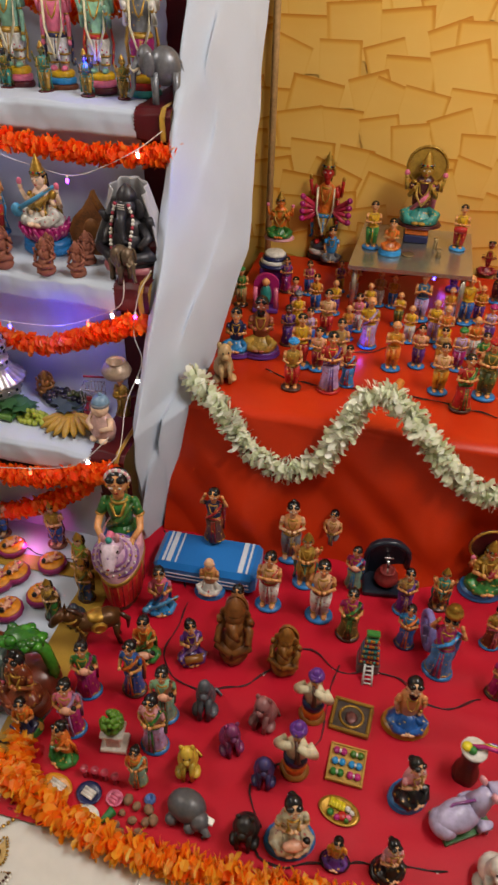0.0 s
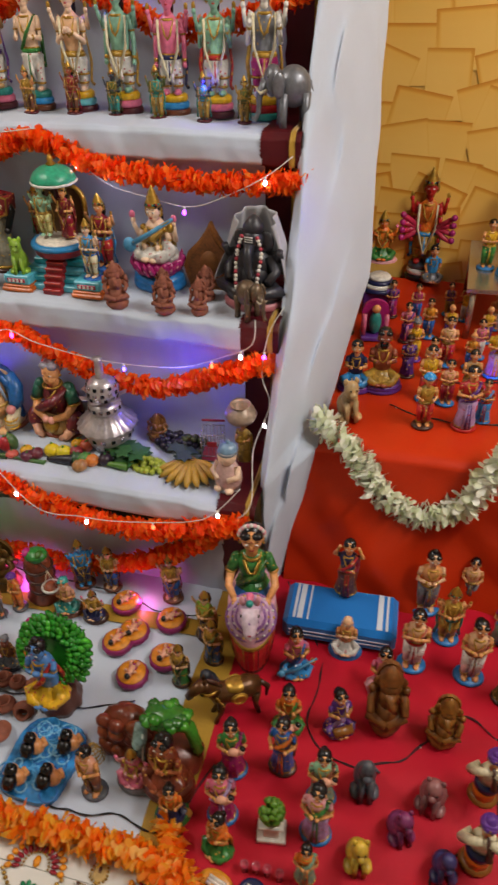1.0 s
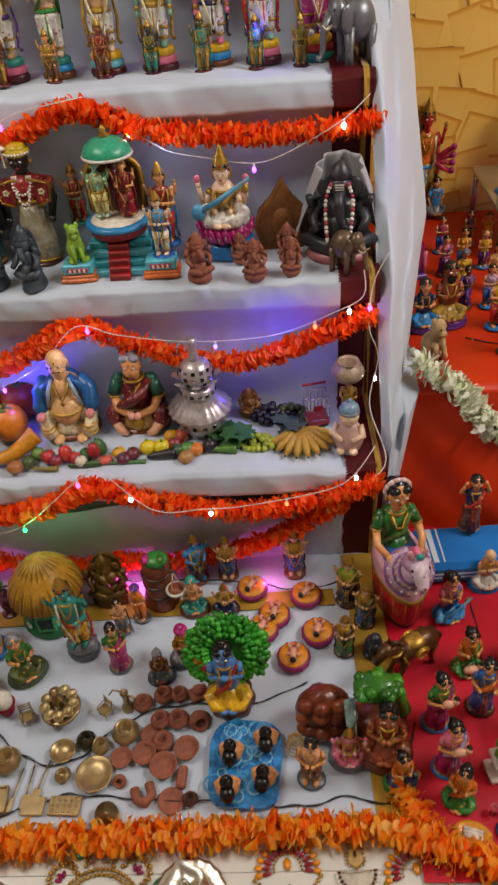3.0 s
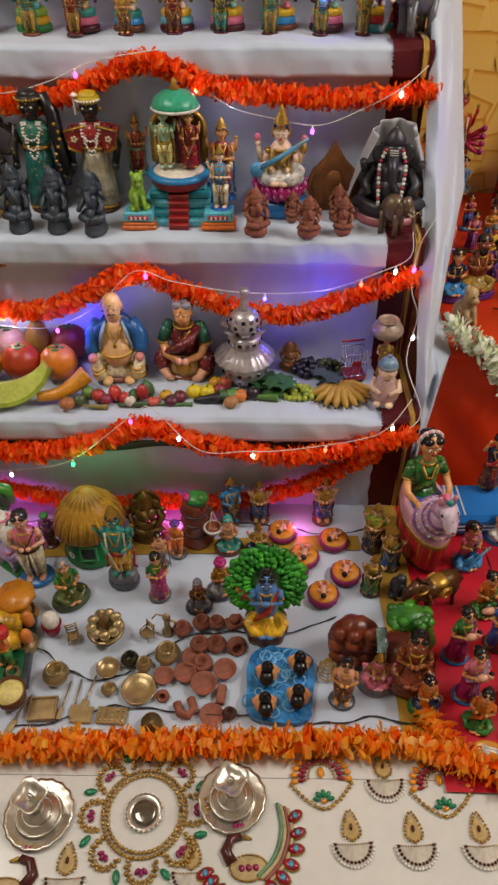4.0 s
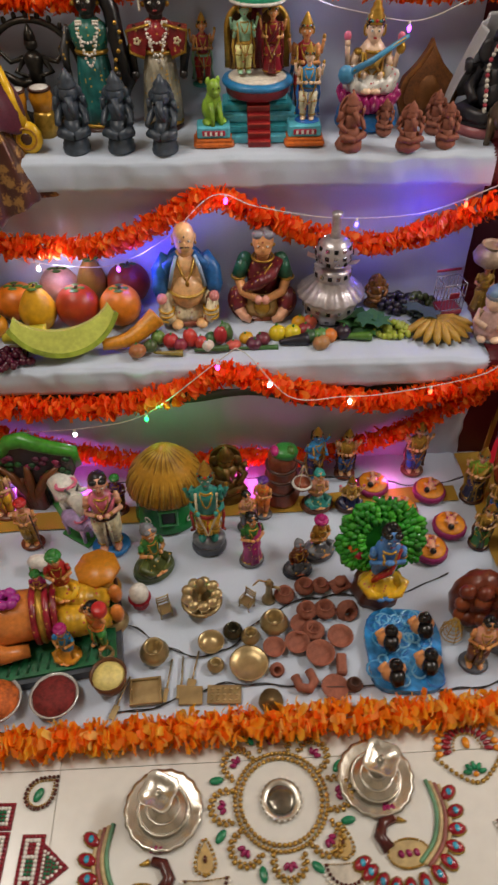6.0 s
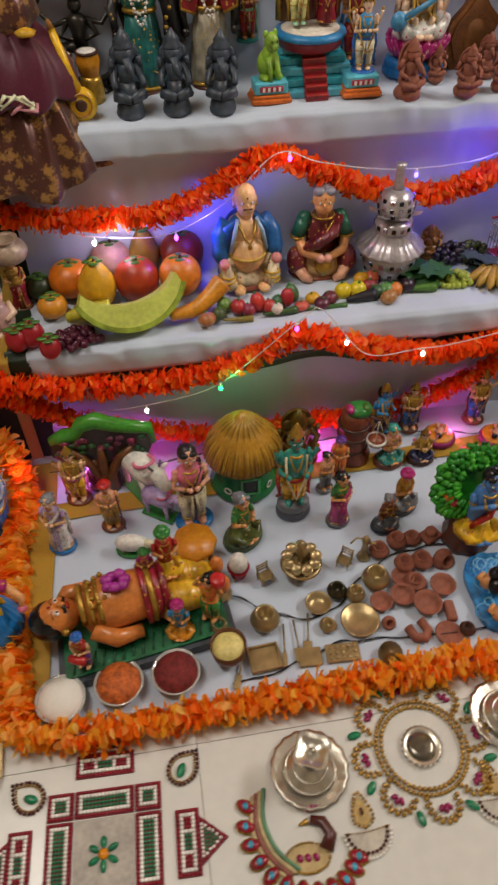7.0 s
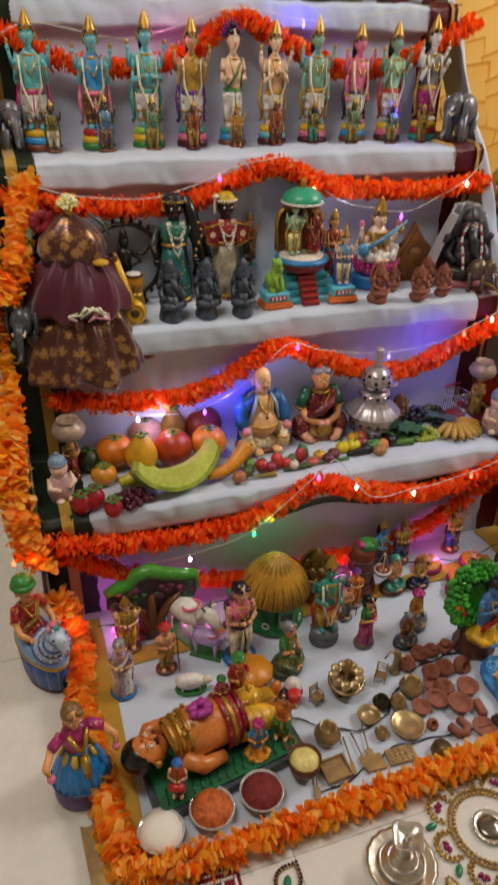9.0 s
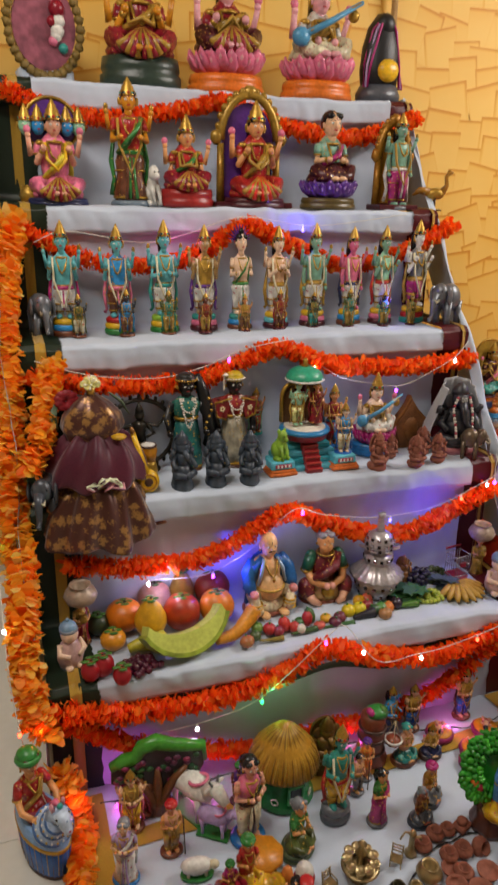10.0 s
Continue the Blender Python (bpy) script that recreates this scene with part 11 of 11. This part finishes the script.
def curl(x, y, turn, flip=1):
    """Peacock motif: striped tail sweeping round with teal-eyed scales, bird in the middle."""
    e = empty("rangoli_peacock", pose(x, y, 0.0, 0, 0, turn))
    tagged(e, "peacock-shaped rangoli piece with teal-eyed scales", "rangoli", "peacock rangoli pieces")
    tail = [(-0.062, 0.075), (-0.066, 0.03), (-0.05, -0.012), (-0.02, -0.04), (0.02, -0.052), (0.055, -0.042), (0.076, -0.018)]
    for i, (hue, off) in enumerate((("gold", 0.0), ("red", 0.006), ("gold", 0.012), ("green", 0.018))):
        s = Shape()
        s.tube([(flip * (px + off), py + off * 0.55, 0.003) for px, py in [(q.x, q.y) for q in glide([(a, b, 0) for a, b in tail[:4]], 0.008)]], 0.0036, paint(("b8a478", "8a5048", "b8a478", "5a8a68")[i], 0.5), 6)
        s.done("tail_stripe", parent=e)
    for p in glide([(a, b, 0) for a, b in tail], 0.019)[1:]:
        s = Shape()
        d = Vector((p.x - 0.005, p.y - 0.01, 0)).normalized()
        cx, cy = flip * (p.x + d.x * 0.010), p.y + d.y * 0.010
        ang = math.degrees(math.atan2(d.y, flip * d.x)) - 90
        drop(s, cx, cy, 0.0165, 0.0108, ang, "gold")
        s.ball((0, 0, 0.003), (0.0088, 0.0145, 0.004), BEADS["red"], 10, 6, m=pose(cx, cy, 0.004, 0, 0, ang))
        s.ball((cx, cy, 0.0105), (0.0045, 0.006, 0.002), BEADS["aqua"], 8, 5)
        s.done("scale", parent=e)
    s = Shape()
    s.slab([(flip * (0.012 + 0.032 * math.cos(a * 0.5236)), -0.016 + 0.02 * math.sin(a * 0.5236)) for a in range(12)][::flip], 0, 0.003, FOIL)
    bead_row(s, [(flip * (0.012 + 0.032 * math.cos(a * 0.5236)), -0.016 + 0.02 * math.sin(a * 0.5236), 0.004) for a in range(13)], 0.0022, "gold")
    for k in range(3):
        drop(s, flip * (0.0 + 0.012 * k), -0.016, 0.006, 0.005, 20, "magenta")
    s.done("body", parent=e)
    s = Shape()
    s.tube([(flip * 0.04, -0.008, 0.004), (flip * 0.05, 0.012, 0.004), (flip * 0.04, 0.03, 0.004), (flip * 0.022, 0.034, 0.004)], [0.011, 0.01, 0.009, 0.007], BEADS["brown"], 8)
    s.tube([(flip * 0.018, 0.033, 0.004), (flip * 0.004, 0.028, 0.004)], [0.005, 0.0015], BEADS["gold"], 6)
    for k in (-1, 0, 1):
        drop(s, flip * (0.026 + 0.007 * k), 0.05, 0.006, 0.004, -k * 20, "magenta")
    s.done("bird_neck", parent=e)
    return e


curl(-0.167, 0.166, -4)
curl(0.256, 0.207, 4, -1)


def leaf_drop(x, y, turn):
    e = empty("rangoli_leaf", pose(x, y, 0.0, 0, 0, turn))
    tagged(e, "leaf-shaped rangoli piece with green stone", "rangoli", "leaf-shaped rangoli pieces")
    s = Shape()
    out = [(0, 0.036), (0.018, 0.016), (0.022, -0.002), (0.014, -0.018), (0, -0.023), (-0.014, -0.018), (-0.022, -0.002), (-0.018, 0.016), (0, 0.036)]
    bead_row(s, [(a, b, 0.004) for a, b in out], 0.0032, "brown")
    bead_row(s, [(a * 0.82, b * 0.82, 0.003) for a, b in out], 0.002, "gold")
    s.done("bead_outline", parent=e)
    s = Shape()
    drop(s, 0, -0.002, 0.012, 0.007, 20, "green")
    s.done("green_stone", parent=e)


leaf_drop(-0.327, 0.303, -45)
leaf_drop(-0.564, 0.298, 50)
leaf_drop(-0.334, 0.105, -135)
leaf_drop(-0.549, 0.106, 150)


def bead_panel(e, cx, cy, w, h, mixed=False, name="bead_panel"):
    """Red backing with a white bead border and green middle."""
    s = Shape()
    s.box((cx, cy, 0.0015), (w, h, 0.003), paint("7a1428", 0.6), 0.0005)
    nx, ny = max(5, round(w / 0.0056)), max(5, round(h / 0.0056))
    bw, bh = w - 0.001, h - 0.001
    for i in range(nx):
        for j in range(ny):
            edge = min(i, j, nx - 1 - i, ny - 1 - j)
            hue = "red" if edge == 0 else "white" if edge == 1 else (("green" if abs(i - (nx - 1) / 2) < 2 else "white" if abs(i - (nx - 1) / 2) < 3 else "red") if mixed else "green")
            s.ball((cx - bw / 2 + bw * (i + 0.5) / nx, cy - bh / 2 + bh * (j + 0.5) / ny, 0.0042), ((0.62 if hue == "white" else 0.5) * bw / nx, (0.62 if hue == "white" else 0.5) * bh / ny, 0.0028 if hue == "white" else 0.002), BEADS[hue], 6, 4)
    ob = s.done(name, parent=e)
    return ob


SQ = empty("rangoli_square", pose(-0.452, 0.203, 0.0, 0, 0, -2))
tagged(SQ, "square bead rangoli of red, white and green panels", "rangoli")
for sx_ in (-1, 1):
    for sy_ in (-1, 1):
        bead_panel(SQ, sx_ * 0.067, sy_ * 0.072, 0.04, 0.04)
    bead_panel(SQ, sx_ * 0.067, 0, 0.04, 0.1)
    bead_panel(SQ, 0, sx_ * 0.072, 0.09, 0.04)
s = Shape()
s.box((0, 0, 0.001), (0.09, 0.1, 0.002), paint("a8a298", 0.5), 0.0)
for k in range(6):
    a = math.radians(60 * k + 30)
    drop(s, 0.016 * math.cos(a), 0.016 * math.sin(a), 0.009, 0.005, math.degrees(a) - 90, "green")
drop(s, 0, 0, 0.008, 0.008, 0, "amber")
s.done("centre_flower", parent=SQ, label="grey centre with green and amber flower")
SIDE = "side panels of the square rangoli"
for ang, dist in ((0, 0.128), (90, 0.125), (180, 0.128), (270, 0.125)):
    m = pose(-0.452, 0.203, 0.0, 0, 0, -2) @ pose(0, 0, 0, 0, 0, ang) @ pose(0, dist, 0)
    e = empty("rangoli_arrow", m)
    tagged(e, "arrow-shaped bead rangoli panel in red and white", "rangoli", SIDE)
    bead_panel(e, 0, 0, 0.092, 0.036, True)
    s = Shape()
    s.slab([(-0.034, 0.018), (0.034, 0.018), (0.0, 0.06)], 0.0, 0.003, paint("7a1428", 0.6))
    for j in range(7):
        n_ = 11 - int(j * 1.6)
        for i in range(n_):
            hue = "red" if i in (0, n_ - 1) else ("white" if (i in (1, n_ - 2) or j == 0) else "green")
            s.ball(((i - (n_ - 1) / 2) * 0.0054, 0.021 + j * 0.0054, 0.0042), (0.0026, 0.0026, 0.002), BEADS[hue], 6, 4)
    s.done("arrow_head", parent=e)

# brass incense holder
e = empty("incense_holder", pose(-0.628, 0.418, 0.000, 0, 0, 3))
tagged(e, "long brass incense holder lying on the tiles", "incense holder")
s = Shape()
for i in range(7):
    a0, a1 = math.radians(180 + 180 * i / 7), math.radians(180 + 180 * (i + 1) / 7)
    s.slab([(0.017 * math.cos(a0), -0.085), (0.017 * math.cos(a1), -0.085), (0.017 * math.cos(a1), 0.085), (0.017 * math.cos(a0), 0.085)], 0.017 + 0.017 * math.sin((a0 + a1) / 2) * 0.95, 0.0185 + 0.017 * math.sin((a0 + a1) / 2) * 0.95, brass())
s.done("trough", parent=e)
s = Shape()
s.ball((0, -0.09, 0.014), (0.013, 0.012, 0.012), brass(), 14, 9)
s.tube([(0, -0.07, 0.03), (0, -0.095, 0.026), (0, -0.12, 0.012)], [0.003, 0.003, 0.002], brass(), 6)
s.done("end_cup", parent=e)
s = Shape()
s.tube([(0, -0.06, 0.02), (0.001, -0.13, 0.006)], 0.0013, paint("umber"), 5)
s.done("incense_stick", parent=e)

# ---- floor tiles, laid last ----
TG = 0.0004
for xs in range(-4, 4):
    for ys in range(-4, 4):
        x0, y0 = -0.30 + 1.2 * xs, 0.34 + 0.6 * ys
        if x0 < -2.75 or x0 > 2.3 or y0 + 0.6 > WALL_Y + 0.05 or y0 < -2.4:
            continue
        if "tile_mesh" not in MADE:
            s = Shape()
            s.box((0.6, 0.3, -0.006), (1.2 - 2 * TG, 0.6 - 2 * TG, 0.012), TILE, 0.0008)
            first = s.done("tile", pose(x0, y0, 0.0), parent=floor)
            MADE["tile_mesh"] = first.data
        else:
            ob = new("tile", MADE["tile_mesh"])
            ob.matrix_world = pose(x0, y0, 0.0)
            ob.parent = floor
